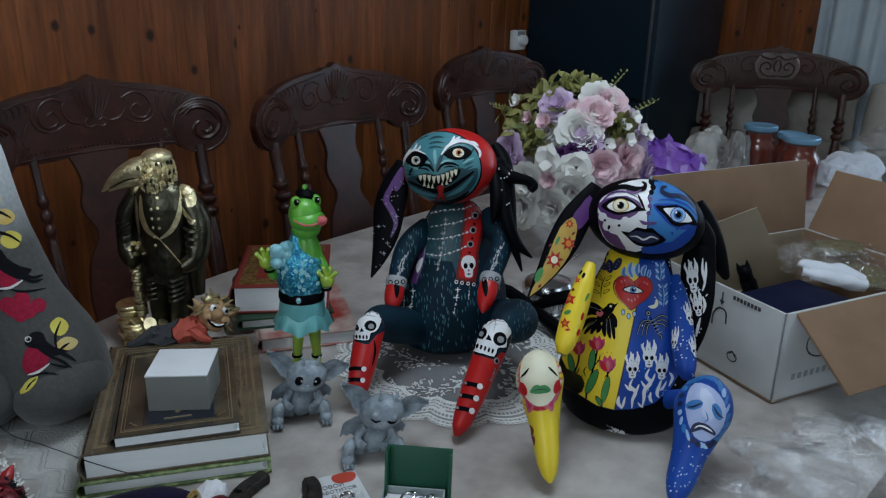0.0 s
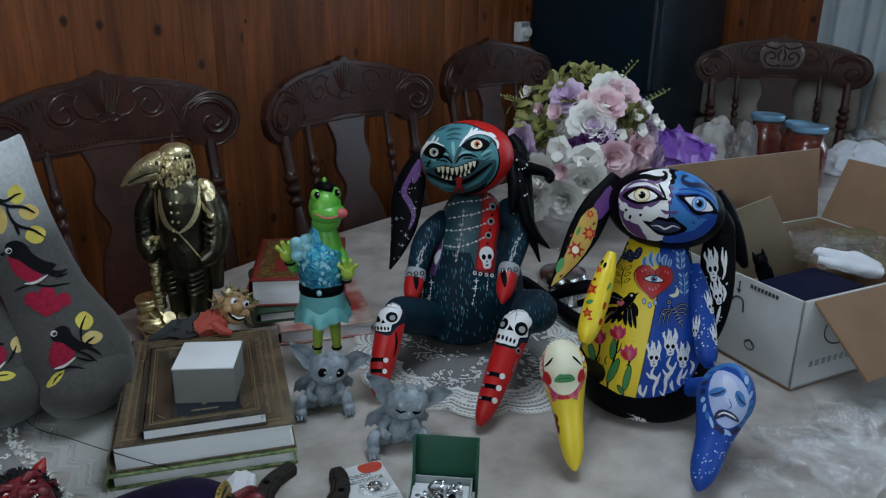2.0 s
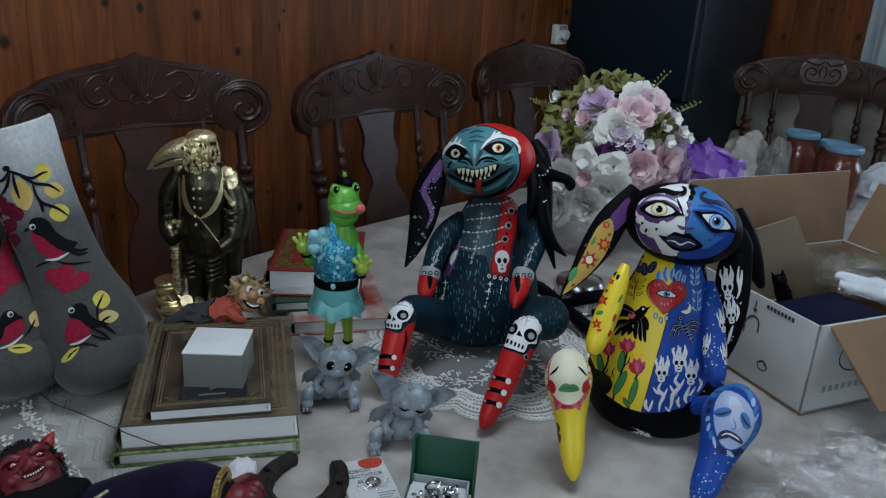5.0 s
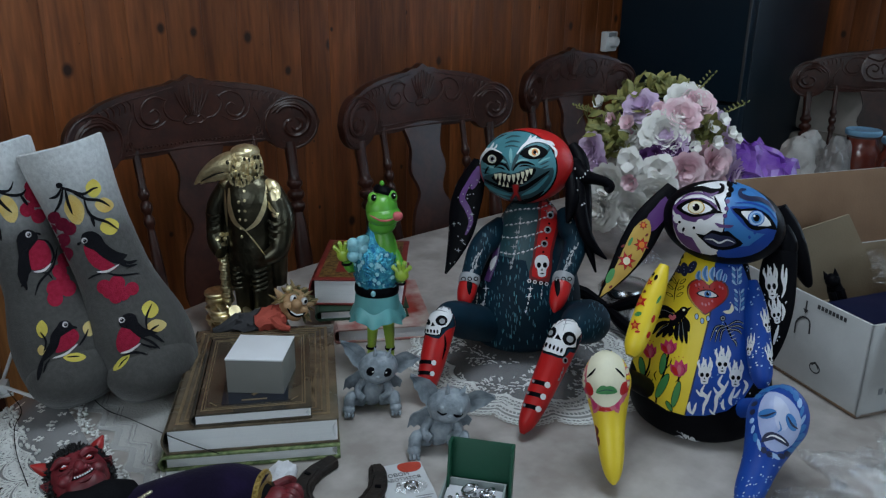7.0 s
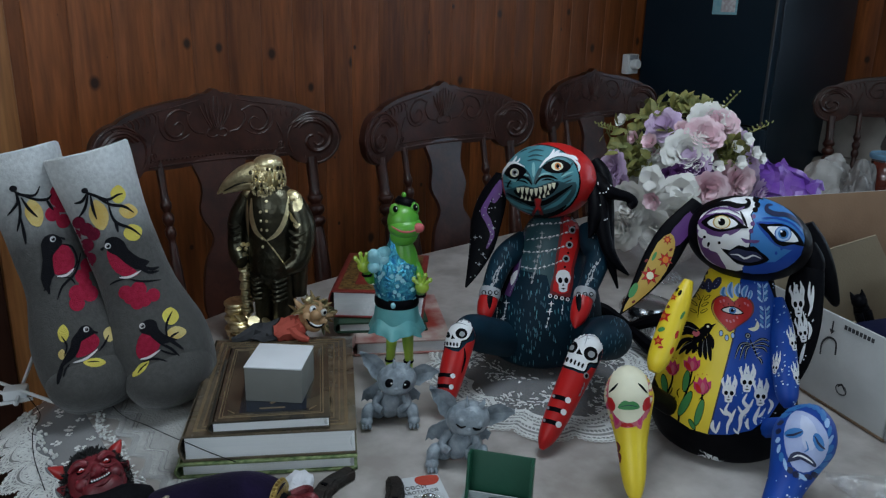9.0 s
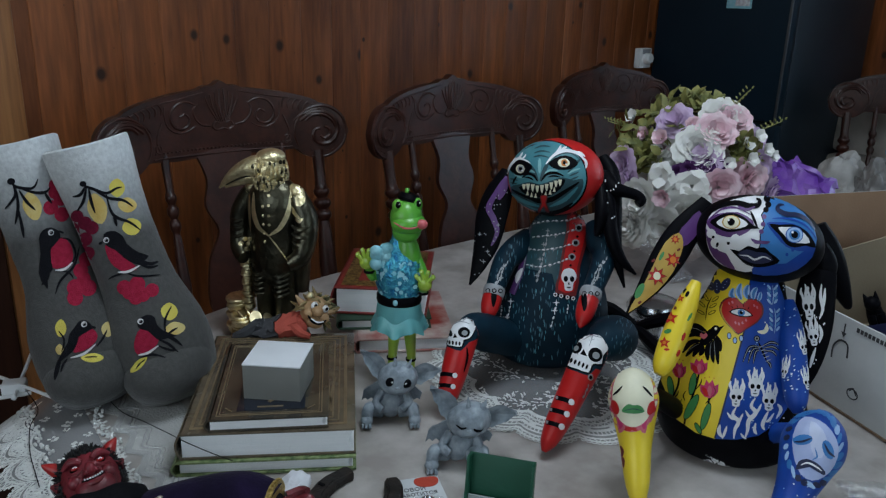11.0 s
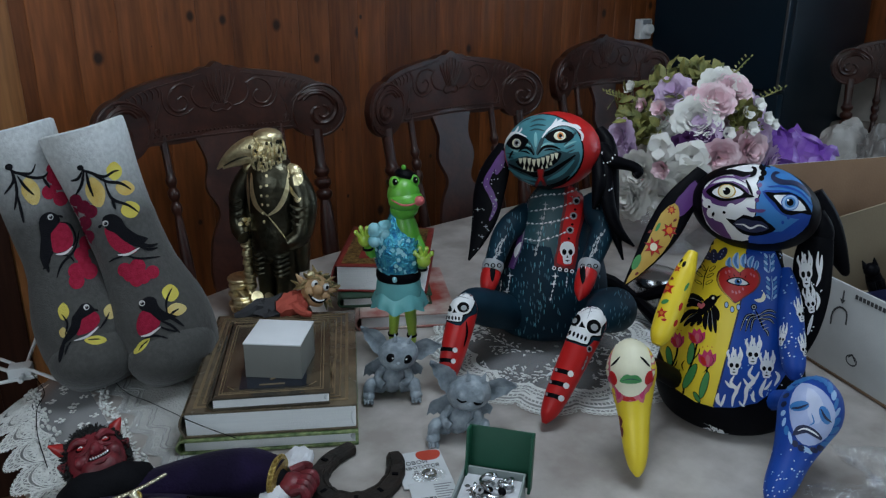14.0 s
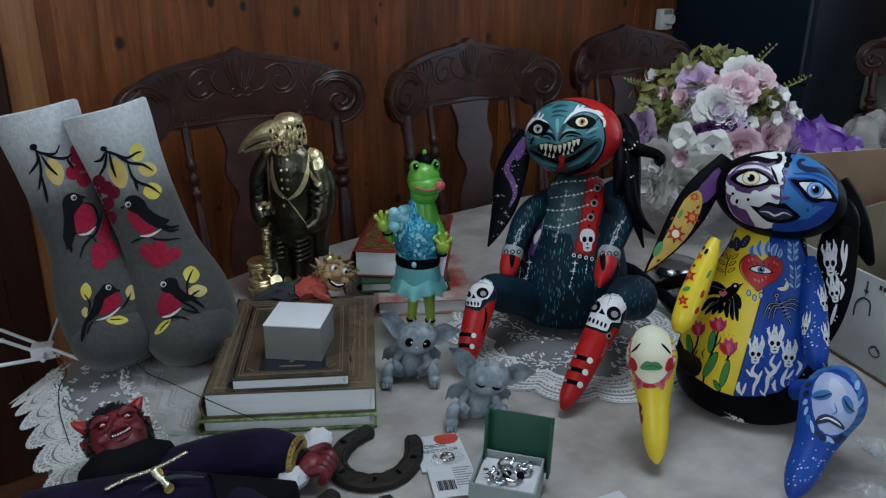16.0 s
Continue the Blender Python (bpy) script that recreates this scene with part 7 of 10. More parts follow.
    tagged(ob, "bronze and gold raven statue in a coat beside coin stacks", "statue")


raven_statue()

# ---- frog figurine ----
FROG = mat("frog_green_glaze", (0.07, 0.34, 0.030), 0.36, second=(0.16, 0.45, 0.05), scale=18, amount=0.8, bump=0.04, coat=0.15)
LIME = mat("lime_glaze", (0.42, 0.55, 0.06), 0.3, second=(0.25, 0.45, 0.05), scale=40, amount=0.7, bump=0.04, coat=0.4)
SEQUIN = mat("turquoise_sequins", (0.012, 0.20, 0.46), 0.16, 0.65, second=(0.14, 0.66, 0.80), scale=140, amount=1.0, bump=1.0, fine=260)
SKIRT = mat("pale_turquoise_glaze", (0.14, 0.42, 0.42), 0.4, second=(0.10, 0.33, 0.36), scale=30, amount=0.6, bump=0.1)
PINK = mat("coral_pink", (0.62, 0.12, 0.13), 0.35, bump=0.04)
AQUA = mat("pale_aqua_ruffle", (0.22, 0.52, 0.60), 0.4, second=(0.35, 0.62, 0.68), scale=60, amount=0.8, bump=0.4)


def frog_figurine():
    M = pose(-0.190, 1.078, TOP + 0.002, 0, 0, 4) @ Matrix.Diagonal((0.83, 0.9, 1.0, 1))
    b = BM()
    mats = [FROG, LIME, SEQUIN, SKIRT, BLACK, PINK, AQUA, WHITEP]
    lathe(b, [(0.0, 0), (0.036, 0), (0.037, 0.003), (0.034, 0.005), (0, 0.005)], 24, 4, pose(0.004, 0.012, 0), 0.7)
    for s, x0 in ((-1, -0.014), (1, 0.020)):
        limb(b, [(x0, 0.0, 0.005), (x0 + 0.002, 0.004, 0.03), (x0 * 0.7 + 0.002, 0.008, 0.09)], [0.0075, 0.0075, 0.013], 1)
        ball(b, (x0, -0.010, 0.009), (0.009, 0.017, 0.007), 1 if s < 0 else 6)
        lathe(b, [(0.0088, 0), (0.0095, 0.002), (0.0088, 0.004)], 14, 4, pose(x0 + 0.0015, 0.003, 0.028), cap=False)
    prof = curve_pts([(0.040, 0.080), (0.041, 0.084), (0.039, 0.09), (0.040, 0.10), (0.038, 0.116), (0.036, 0.122)], 4)
    lathe(b, prof, 32, 3, None, 0.8)
    ring = []
    for rr, zz in ((0.040, 0.100), (0.0455, 0.092), (0.0485, 0.080)):
        ring.append([Vector(((rr + 0.0035 * math.sin(a * 11) * (zz < 0.09)) * math.cos(a), (rr + 0.0035 * math.sin(a * 11) * (zz < 0.09)) * 0.82 * math.sin(a), zz + 0.004 * math.sin(a * 5))) for a in [2 * math.pi * k / 88 for k in range(88)]])
    loft(b, ring, 3, cap=False)
    lathe(b, [(0.0375, 0.120), (0.039, 0.124), (0.0385, 0.132), (0.036, 0.135)], 32, 4, None, 0.8)
    ball(b, (0.0, -0.032, 0.128), (0.0045, 0.004, 0.0045), 6, seg=8, rings=5)
    body = curve_pts([(0.036, 0.132), (0.039, 0.15), (0.038, 0.172), (0.033, 0.19), (0.022, 0.202), (0.014, 0.215), (0.013, 0.225)], 4)
    lathe(b, body, 32, 2, None, 0.8)
    rng = random.Random(4)
    sk = Skin(body, Matrix(), 0.8, 0.001)
    for _ in range(150):
        x, z = rng.uniform(-0.034, 0.034), rng.uniform(0.136, 0.186)
        patch(b, sk, oval(x, z, 0.0035, 0.0035, 0, 6), rng.choice((2, 6)) if rng.random() < 0.40 else 2, 0.001 + rng.uniform(0, 0.0020), 1)
    for k in range(12):
        ball(b, (-0.026 + rng.uniform(-0.010, 0.010), -0.018 + rng.uniform(-0.008, 0.006), 0.19 + rng.uniform(-0.012, 0.012)), (0.011, 0.008, 0.009), 6, seg=8, rings=6)
    limb(b, [(0.014, 0.003, 0.172), (0.013, 0.0, 0.196), (0.010, 0.0, 0.214), (0.010, 0.0, 0.232)], [0.0265, 0.0215, 0.0165, 0.0175], 0)
    # arms with open fingers
    for s, hx, hz in ((-1, -0.053, 0.176), (1, 0.047, 0.150)):
        limb(b, [(s * 0.030, 0.0, 0.182), (s * 0.043, -0.004, 0.158), (hx * 0.93, -0.014, hz - 0.008)], [0.010, 0.009, 0.007], 0)
        lathe(b, [(0.0085, 0), (0.0095, 0.002), (0.0085, 0.004)], 12, 4, Matrix.Translation((hx * 0.93, -0.012, hz - 0.012)), cap=False)
        ball(b, (hx, -0.018, hz + 0.004), (0.012, 0.006, 0.010), 1, seg=12, rings=8)
        for k in range(4):
            a = radians(35 + 37 * k)
            tip = (hx + 0.017 * math.cos(a), -0.020, hz + 0.006 + 0.017 * math.sin(a))
            limb(b, [(hx, -0.018, hz + 0.004), tip], [0.0045, 0.0032], 1, 6, 2)
            ball(b, tip, 0.0042, 1, seg=6, rings=4)
    # head turned aside, eyes, lips, little hat
    Q = pose(0.010, -0.002, 0.0, 0, 0, 26)
    ball(b, (0.0, -0.004, 0.246), (0.0270, 0.025, 0.0245), 0, Q, 28, 16)
    ball(b, (0.002, -0.012, 0.239), (0.0295, 0.024, 0.0150), 0, Q, 28, 14)
    ball(b, (0.0, -0.008, 0.226), (0.0240, 0.018, 0.0150), 0, Q, 24, 12)
    for s in (-1, 1):
        ball(b, (s * 0.0165, -0.010, 0.264), (0.0090, 0.0090, 0.0095), 0, Q)
        ball(b, (s * 0.0170, -0.0165, 0.2665), (0.0046, 0.0036, 0.0052), 4, Q, 12, 8)
        ball(b, (s * 0.0170 + 0.001, -0.0200, 0.2685), 0.0012, 7, Q, 6, 4)
    limb(b, [Q @ Vector(p) for p in ((-0.026, -0.025, 0.245), (-0.012, -0.035, 0.239), (0.004, -0.0362, 0.238), (0.014, -0.0345, 0.240))], [0.0008, 0.0014, 0.0014, 0.0009], 5, 6)
    ball(b, (0.019, -0.0305, 0.241), (0.010, 0.0075, 0.0068), 5, Q, 14, 10)
    lathe(b, [(0.0, 0.0), (0.0185, 0.0), (0.0190, 0.004), (0.0150, 0.010), (0, 0.0125)], 22, 4, Q @ pose(0.006, 0.004, 0.267, -4, 14))
    ball(b, (0.002, 0.0, 0.282), 0.0042, 0, Q, 10, 8)
    ob = part("frog_figurine", b, mats, None, "", M)
    tagged(ob, "green frog figurine in a turquoise sequin dress", "figurine")


frog_figurine()

# ---- small grey gargoyles ----
GREYRES = mat("grey_resin", (0.30, 0.345, 0.385), 0.38, second=(0.13, 0.16, 0.19), scale=85, amount=0.8, bump=0.7, fine=190)


def gargoyle(m, awake, label, lean=0.0, lump=0.0):
    b = BM()
    ball(b, (0, 0.0, 0.024), (0.019, 0.017, 0.024), 0)
    ball(b, (0, -0.008, 0.023), (0.0165, 0.014, 0.0175), 0)
    ball(b, (0, -0.004, 0.058), (0.028, 0.024, 0.022), 0, seg=24, rings=14)
    ball(b, (0, -0.016, 0.051), (0.018, 0.012, 0.010), 0)
    ball(b, (0, -0.026, 0.054), (0.004, 0.004, 0.003), 0, seg=8, rings=6)
    for s in (-1, 1):
        # big ragged ears
        base, tip = Vector((s * 0.020, 0.002, 0.060)), Vector((s * 0.060, 0.006, 0.086 if s < 0 else 0.070))
        rows = []
        for k in range(9):
            q = k / 8
            c = base.lerp(tip, q)
            w = 0.0200 * math.sin(math.pi * (0.24 + 0.75 * q)) * (1 - 0.40 * q)
            rag = 0.0015 * math.sin(k * 2.4)
            rows.append([c + Vector((0, -0.003, w)), c + Vector((0, 0.0035, 0)), c + Vector((0, -0.003, -w * 0.8 - rag)), c + Vector((0, 0.007, -w * 0.4)), c + Vector((0, 0.007, w * 0.6))])
        loft(b, rows)
        if awake:
            ball(b, (s * 0.0115, -0.0235, 0.060), (0.0066, 0.0048, 0.0064), 1, seg=12, rings=8)
            ball(b, (s * 0.0095, -0.0282, 0.062), 0.0013, 2, seg=6, rings=4)
        else:
            limb(b, [(s * 0.005, -0.0275, 0.058), (s * 0.011, -0.0270, 0.0555), (s * 0.017, -0.0235, 0.058)], [0.0007, 0.0013, 0.0007], 1, 6)
            ball(b, (s * 0.011, -0.0215, 0.060), (0.0065, 0.005, 0.006), 0, seg=12, rings=8)
        limb(b, [(s * 0.008, -0.010, 0.074), (s * 0.010, -0.010, 0.082), (s * 0.012, -0.008, 0.088)], [0.004, 0.0028, 0.0005], 0, 8)
        # folded wing, arm, leg
        rows = []
        for k in range(7):
            q = k / 6
            c = Vector((s * (0.016 + 0.026 * q), 0.012, 0.038 - 0.012 * q))
            w = 0.018 * (1 - 0.6 * q)
            rows.append([c + Vector((0, -0.002, w * 0.7)), c + Vector((0, 0.002, w * 0.7)), c + Vector((0, 0.002, -w + 0.003 * (k % 2))), c + Vector((0, -0.002, -w + 0.003 * (k % 2)))])
        loft(b, rows)
        limb(b, [(s * 0.017, -0.004, 0.036), (s * 0.023, -0.012, 0.025), (s * 0.012, -0.022, 0.020)], [0.006, 0.006, 0.005], 0, 10)
        limb(b, [(s * 0.013, -0.002, 0.010), (s * 0.026, -0.008, 0.015), (s * 0.032, -0.016, 0.017), (s * 0.034, -0.022, 0.006)], [0.010, 0.0100, 0.0090, 0.0078], 0, 12)
        ball(b, (s * 0.034, -0.024, 0.007), (0.0090, 0.011, 0.007), 0, seg=12, rings=8)
        for k in range(3):
            ball(b, (s * 0.034 + (k - 1) * 0.0050, -0.034, 0.004), (0.003, 0.005, 0.0035), 0, seg=6, rings=4)
    limb(b, [(-0.01, 0.014, 0.008), (-0.028, 0.02, 0.006), (-0.036, 0.008, 0.005)], [0.006, 0.004, 0.002], 0, 8)
    for v in b.verts:
        v.co.z *= 1.12
        q = max(0.0, v.co.z - 0.02)
        v.co.x += lean * q
        v.co.z -= lean * 0.55 * v.co.x * min(1.0, q / 0.03)
        v.co += Vector((jag(v.co, 160), jag(v.co + Vector((1, 5, 2)), 160), jag(v.co + Vector((4, 2, 7)), 160))) * lump
    ob = part("gargoyle_figurine", b, [GREYRES, BLACK, WHITEP], None, "", m)
    tagged(ob, label, "figurine", "small grey gargoyles")


gargoyle(pose(-0.171, 0.966, TOP + 0.002, 0, 0, 16) @ Matrix.Scale(0.92, 4), True, "small grey resin gargoyle with open black eyes", 0.22, 0.0007)
gargoyle(pose(-0.066, 0.887, TOP + 0.002, 0, 0, 14) @ Matrix.Scale(0.92, 4), False, "small grey resin gargoyle with closed eyes", 0.30, 0.0016)

# ---- goblin doll lying by the books ----
SKINTAN = mat("tan_rubber", (0.42, 0.26, 0.13), 0.5, second=(0.30, 0.16, 0.07), scale=60, amount=0.7, bump=0.3)
STRAW = mat("straw_hair", (0.30, 0.22, 0.10), 0.8, second=(0.18, 0.12, 0.05), scale=200, amount=0.8, bump=0.6)
REDCLOTH = mat("faded_red_cloth", (0.42, 0.07, 0.045), 0.85, scale=80, amount=0.6, bump=0.6)
OLIVECLOTH = mat("olive_cloth", (0.09, 0.085, 0.035), 0.85, scale=90, amount=0.6, bump=0.6)
SMOKE = mat("dark_grey_gauze_and_sheen", (0.045, 0.045, 0.05), 0.9, scale=120, amount=0.6, bump=0.8)


def goblin_doll():
    M = pose(-0.338, 1.098, TOP + 0.058, 0, 0, 14)
    b = BM()
    rng = random.Random(12)
    H = pose(0.012, -0.006, 0.026, -12, 24, 20)
    ball(b, (0, 0, 0), (0.021, 0.019, 0.024), 0, H, 24, 16)
    ball(b, (-0.003, -0.020, 0.003), (0.0085, 0.0105, 0.0085), 0, H)
    ball(b, (0.0, -0.015, -0.014), (0.013, 0.009, 0.009), 0, H)
    for s in (-1, 1):
        ball(b, (s * 0.009, -0.0165, 0.010), (0.0052, 0.0036, 0.0058), 5, H, 12, 8)
        ball(b, (s * 0.009 + 0.001, -0.0195, 0.010), (0.0026, 0.0016, 0.0030), 3, H, 8, 6)
        ball(b, (s * 0.013, -0.0150, -0.004), (0.0075, 0.0060, 0.0070), 0, H)
        limb(b, [H @ Vector(p) for p in ((s * 0.003, -0.020, 0.017), (s * 0.009, -0.020, 0.020), (s * 0.016, -0.014, 0.016))], [0.0012, 0.0024, 0.001], 1, 8)
        limb(b, [H @ Vector(p) for p in ((s * 0.018, 0.0, 0.004), (s * 0.028, -0.002, 0.010), (s * 0.036, 0.0, 0.016))], [0.0065, 0.0045, 0.001], 0, 8)
    limb(b, [H @ Vector(p) for p in ((-0.015, -0.0195, -0.006), (-0.006, -0.0235, -0.0125), (0.006, -0.0235, -0.0125), (0.015, -0.0195, -0.005))], [0.0008, 0.0024, 0.0024, 0.0008], 3, 8)
    limb(b, [H @ Vector(p) for p in ((-0.010, -0.0235, -0.0090), (0.0, -0.0258, -0.0118), (0.010, -0.0235, -0.0085))], [0.0008, 0.0014, 0.0008], 5, 6)
    # ragged olive hood and tufts of straw
    for k in range(70):
        a = rng.uniform(-0.5, 3.4)
        q = Vector((0.020 * math.cos(a), rng.uniform(-0.006, 0.014), 0.022 * math.sin(a) + 0.002))
        d = q.normalized() * rng.uniform(0.004, 0.012) + Vector((rng.uniform(-0.008, 0.010), rng.uniform(-0.008, 0.004), rng.uniform(-0.012, 0.006)))
        limb(b, [H @ q, H @ (q + d * 0.6), H @ (q + d)], [0.0030, 0.0022, 0.0006], 1 if k % 3 else 6, 5, 2)
    ball(b, (-0.016, -0.006, 0.021), (0.006, 0.005, 0.006), 7, H, 10, 8)
    rows = []
    for i in range(10):
        q = i / 9
        c = Vector((0.000 - 0.070 * q, -0.014 - 0.006 * q, 0.010 - 0.006 * q))
        rows.append([c + Vector((0.004 * math.sin(k + i), (0.017 + 0.008 * math.sin(3 * q)) * math.cos(k * 0.3927) + 0.003 * math.sin(k * 2.6 + i), (0.014 + 0.003 * math.sin(5 * q)) * max(math.sin(k * 0.3927), -0.7) + 0.003 * math.sin(k * 2 + i * 1.7))) for k in range(16)])
    loft(b, rows[:6], 2)
    loft(b, [[p + Vector((-0.002, 0, 0)) for p in r] for r in rows[5:]], 4)
    limb(b, [(-0.068, -0.018, 0.008), (-0.088, -0.030, 0.0), (-0.104, -0.036, -0.002)], [0.012, 0.009, 0.005], 4, 8)
    limb(b, [(-0.016, -0.028, 0.012), (-0.004, -0.040, 0.006), (0.010, -0.044, 0.003)], [0.008, 0.0065, 0.004], 2, 8)
    ob = part("goblin_doll", b, [SKINTAN, STRAW, REDCLOTH, BLACK, SMOKE, WHITEP, OLIVECLOTH, GOLD], None, "", M)
    tagged(ob, "small grinning goblin doll in red lying behind the books", "doll")


goblin_doll()

# ---- red devil doll lying on the cloth ----
DEVIL = mat("dark_red_rubber", (0.21, 0.020, 0.030), 0.46, second=(0.085, 0.008, 0.012), scale=60, amount=0.95, bump=0.2)
HORN = mat("bright_red_horn", (0.42, 0.020, 0.018), 0.35, second=(0.28, 0.012, 0.014), scale=60, amount=0.7, bump=0.2)
HAIR = mat("black_fur", (0.008, 0.007, 0.008), 0.75, bump=0.6)
VELVET = mat("dark_purple_velvet", (0.013, 0.007, 0.032), 0.85, spec=0.1, second=(0.005, 0.003, 0.012), scale=30, amount=0.8, bump=0.5, sheen=0.06)
BLACKCLOTH = mat("black_cloth", (0.007, 0.007, 0.009), 0.9, spec=0.1, bump=0.5)
GOLDBRAID = mat("gold_braid", (0.55, 0.40, 0.12), 0.4, 0.7, second=(0.35, 0.24, 0.07), scale=300, amount=1, bump=1.0, fine=500)
PALECHAIN = mat("pale_gilt_chain", (0.72, 0.66, 0.48), 0.3, 0.9, scale=200, amount=0.6, bump=0.4)
LINEN = mat("white_linen", (0.72, 0.72, 0.76), 0.85, scale=50, amount=0.3, bump=0.5)


def devil_doll():
    M = pose(-0.445, 0.672, TOP + 0.003, 0, 0, 0)
    W = M.inverted()

    def P(x, y, z):
        return W @ Vector((x, y, z))
    b = BM()
    rng = random.Random(8)
    mats = [DEVIL, HAIR, VELVET, BLACKCLOTH, GOLDBRAID, LINEN, WHITEP, BLACK, PALECHAIN, SMOKE, HORN]
    # the head lies on its back, crown away, chin towards the chest
    d = Vector((0.36, -0.42, 0.83)).normalized()
    zz = (Vector((0, 0, 1)) - d * d.z).normalized()
    Hm = Matrix(((-d).cross(zz), -d, zz)).transposed().to_4x4() @ pose(0, 0, 0, 0, -10, 0) @ Matrix.Scale(0.91, 4)
    Hm.translation = W @ Vector((-0.4150, 0.6860, 0.797))
    ball(b, (0, 0, 0), (0.032, 0.033, 0.038), 0, Hm, 24, 16)
    ball(b, (0, -0.024, -0.020), (0.022, 0.016, 0.019), 0, Hm)
    ball(b, (0, -0.037, -0.001), (0.0065, 0.0095, 0.008), 0, Hm, 12, 8)
    for s in (-1, 1):
        # sunken eyes with a wet glint, heavy brows, cheeks, horns, ears
        ball(b, (s * 0.0135, -0.0275, 0.0085), (0.0058, 0.0040, 0.0030), 7, Hm, 12, 8)
        ball(b, (s * 0.0135, -0.0305, 0.0082), (0.0044, 0.0020, 0.0021), 10, Hm, 10, 6)
        for u, v in ((-0.0016, 0.0004), (0.0014, -0.0002), (0.0002, 0.0011)):
            ball(b, (s * 0.0135 + u, -0.0325, 0.0084 + v), (0.0011, 0.0007, 0.0008), 6, Hm, 6, 4)
        limb(b, [Hm @ Vector((s * 0.0055, -0.0325, 0.0125)), Hm @ Vector((s * 0.015, -0.0305, 0.0175)), Hm @ Vector((s * 0.025, -0.022, 0.0150))], [0.0030, 0.0042, 0.0020], 0, 8)
        limb(b, [Hm @ Vector((s * 0.0065, -0.0315, 0.0165)), Hm @ Vector((s * 0.015, -0.0290, 0.0220)), Hm @ Vector((s * 0.024, -0.021, 0.0200))], [0.0014, 0.0022, 0.0010], 1, 6)
        limb(b, [Hm @ Vector((s * 0.007, -0.031, 0.0030)), Hm @ Vector((s * 0.0145, -0.0305, 0.0015)), Hm @ Vector((s * 0.022, -0.025, 0.0040))], [0.0012, 0.0022, 0.0010], 0, 6)
        ball(b, (s * 0.0165, -0.0240, -0.0055), (0.0095, 0.0085, 0.0085), 0, Hm, 14, 10)
        limb(b, [Hm @ Vector((s * 0.0065, -0.0345, -0.0035)), Hm @ Vector((s * 0.0125, -0.0335, -0.0100)), Hm @ Vector((s * 0.0150, -0.0290, -0.0180))], [0.0010, 0.0020, 0.0012], 0, 6)
        limb(b, [Hm @ Vector((s * 0.025, 0.002, 0.026)), Hm @ Vector((s * 0.033, -0.001, 0.033)), Hm @ Vector((s * 0.041, -0.004, 0.0395))], [0.0085, 0.0060, 0.0010], 10, 10)
        limb(b, [Hm @ Vector((s * 0.030, -0.004, 0.004)), Hm @ Vector((s * 0.039, 0.0, 0.012))], [0.008, 0.002], 0, 8)
        ball(b, (s * 0.0048, -0.0385, -0.0045), (0.0036, 0.0042, 0.0034), 0, Hm, 10, 6)
    # narrow grin with a row of small teeth
    limb(b, [Hm @ Vector((-0.0115, -0.0350, -0.0115)), Hm @ Vector((0, -0.0395, -0.0145)), Hm @ Vector((0.0125, -0.0345, -0.0090))], [0.0010, 0.0026, 0.0010], 7, 8)
    limb(b, [Hm @ Vector((-0.0120, -0.0345, -0.0150)), Hm @ Vector((0, -0.0400, -0.0190)), Hm @ Vector((0.0120, -0.0345, -0.0135))], [0.0014, 0.0034, 0.0014], 0, 8)
    for k in range(8):
        u = -0.0092 + 0.0027 * k
        ball(b, (u, -0.0420 + 26 * u * u, -0.0138 + 24 * u * u + 0.08 * u), (0.0010, 0.0010, 0.0014), 6, Hm, 6, 4)
    ball(b, (0, 0.004, 0.004), (0.033, 0.0325, 0.038), 1, Hm, 24, 16)
    for k in range(3600):
        a, c = rng.uniform(0, 2 * math.pi), rng.uniform(-0.55, 1)
        q = math.sqrt(max(0, 1 - c * c))
        v = Vector((0.033 * q * math.cos(a), 0.034 * q * math.sin(a) + 0.002, 0.039 * c))
        if v.y < -0.010 and v.z < 0.0235 - 12 * v.x * v.x:
            continue
        d = v.normalized() * rng.uniform(0.001, 0.0040) + Vector((rng.uniform(-0.004, 0.004), rng.uniform(-0.004, 0.004), rng.uniform(-0.004, 0.004)))
        limb(b, [Hm @ v, Hm @ (v + d)], [0.0012, 0.0005], 1, 4, 1)
    # collar, robe, sleeve, cuffs, hand
    limb(b, [P(-0.4276, 0.6495, 0.7715), P(-0.3987, 0.6447, 0.7855), P(-0.3783, 0.6521, 0.7935), P(-0.3635, 0.6669, 0.7954), P(-0.3532, 0.6852, 0.7945)], [0.014, 0.024, 0.020, 0.020, 0.010], 3, 18)
    limb(b, [P(-0.46, 0.60, 0.765), P(-0.40, 0.605, 0.772), P(-0.34, 0.625, 0.775), P(-0.28, 0.64, 0.770), P(-0.22, 0.61, 0.768), P(-0.16, 0.55, 0.77)], [0.018, 0.028, 0.030, 0.030, 0.032, 0.034], 2, 20)
    limb(b, [P(-0.385, 0.645, 0.772), P(-0.34, 0.672, 0.778), P(-0.295, 0.700, 0.782), P(-0.258, 0.720, 0.782), P(-0.228, 0.722, 0.778)], [0.020, 0.026, 0.028, 0.026, 0.021], 2, 18)
    limb(b, [P(-0.28, 0.63, 0.775), P(-0.245, 0.66, 0.768), P(-0.215, 0.685, 0.764)], [0.034, 0.024, 0.013], 3, 14)
    limb(b, [P(-0.2325, 0.722, 0.778), P(-0.2318, 0.722, 0.778), P(-0.2262, 0.722, 0.778), P(-0.2255, 0.722, 0.778)], [0.0215, 0.0235, 0.0232, 0.0200], 4, 28, 1)
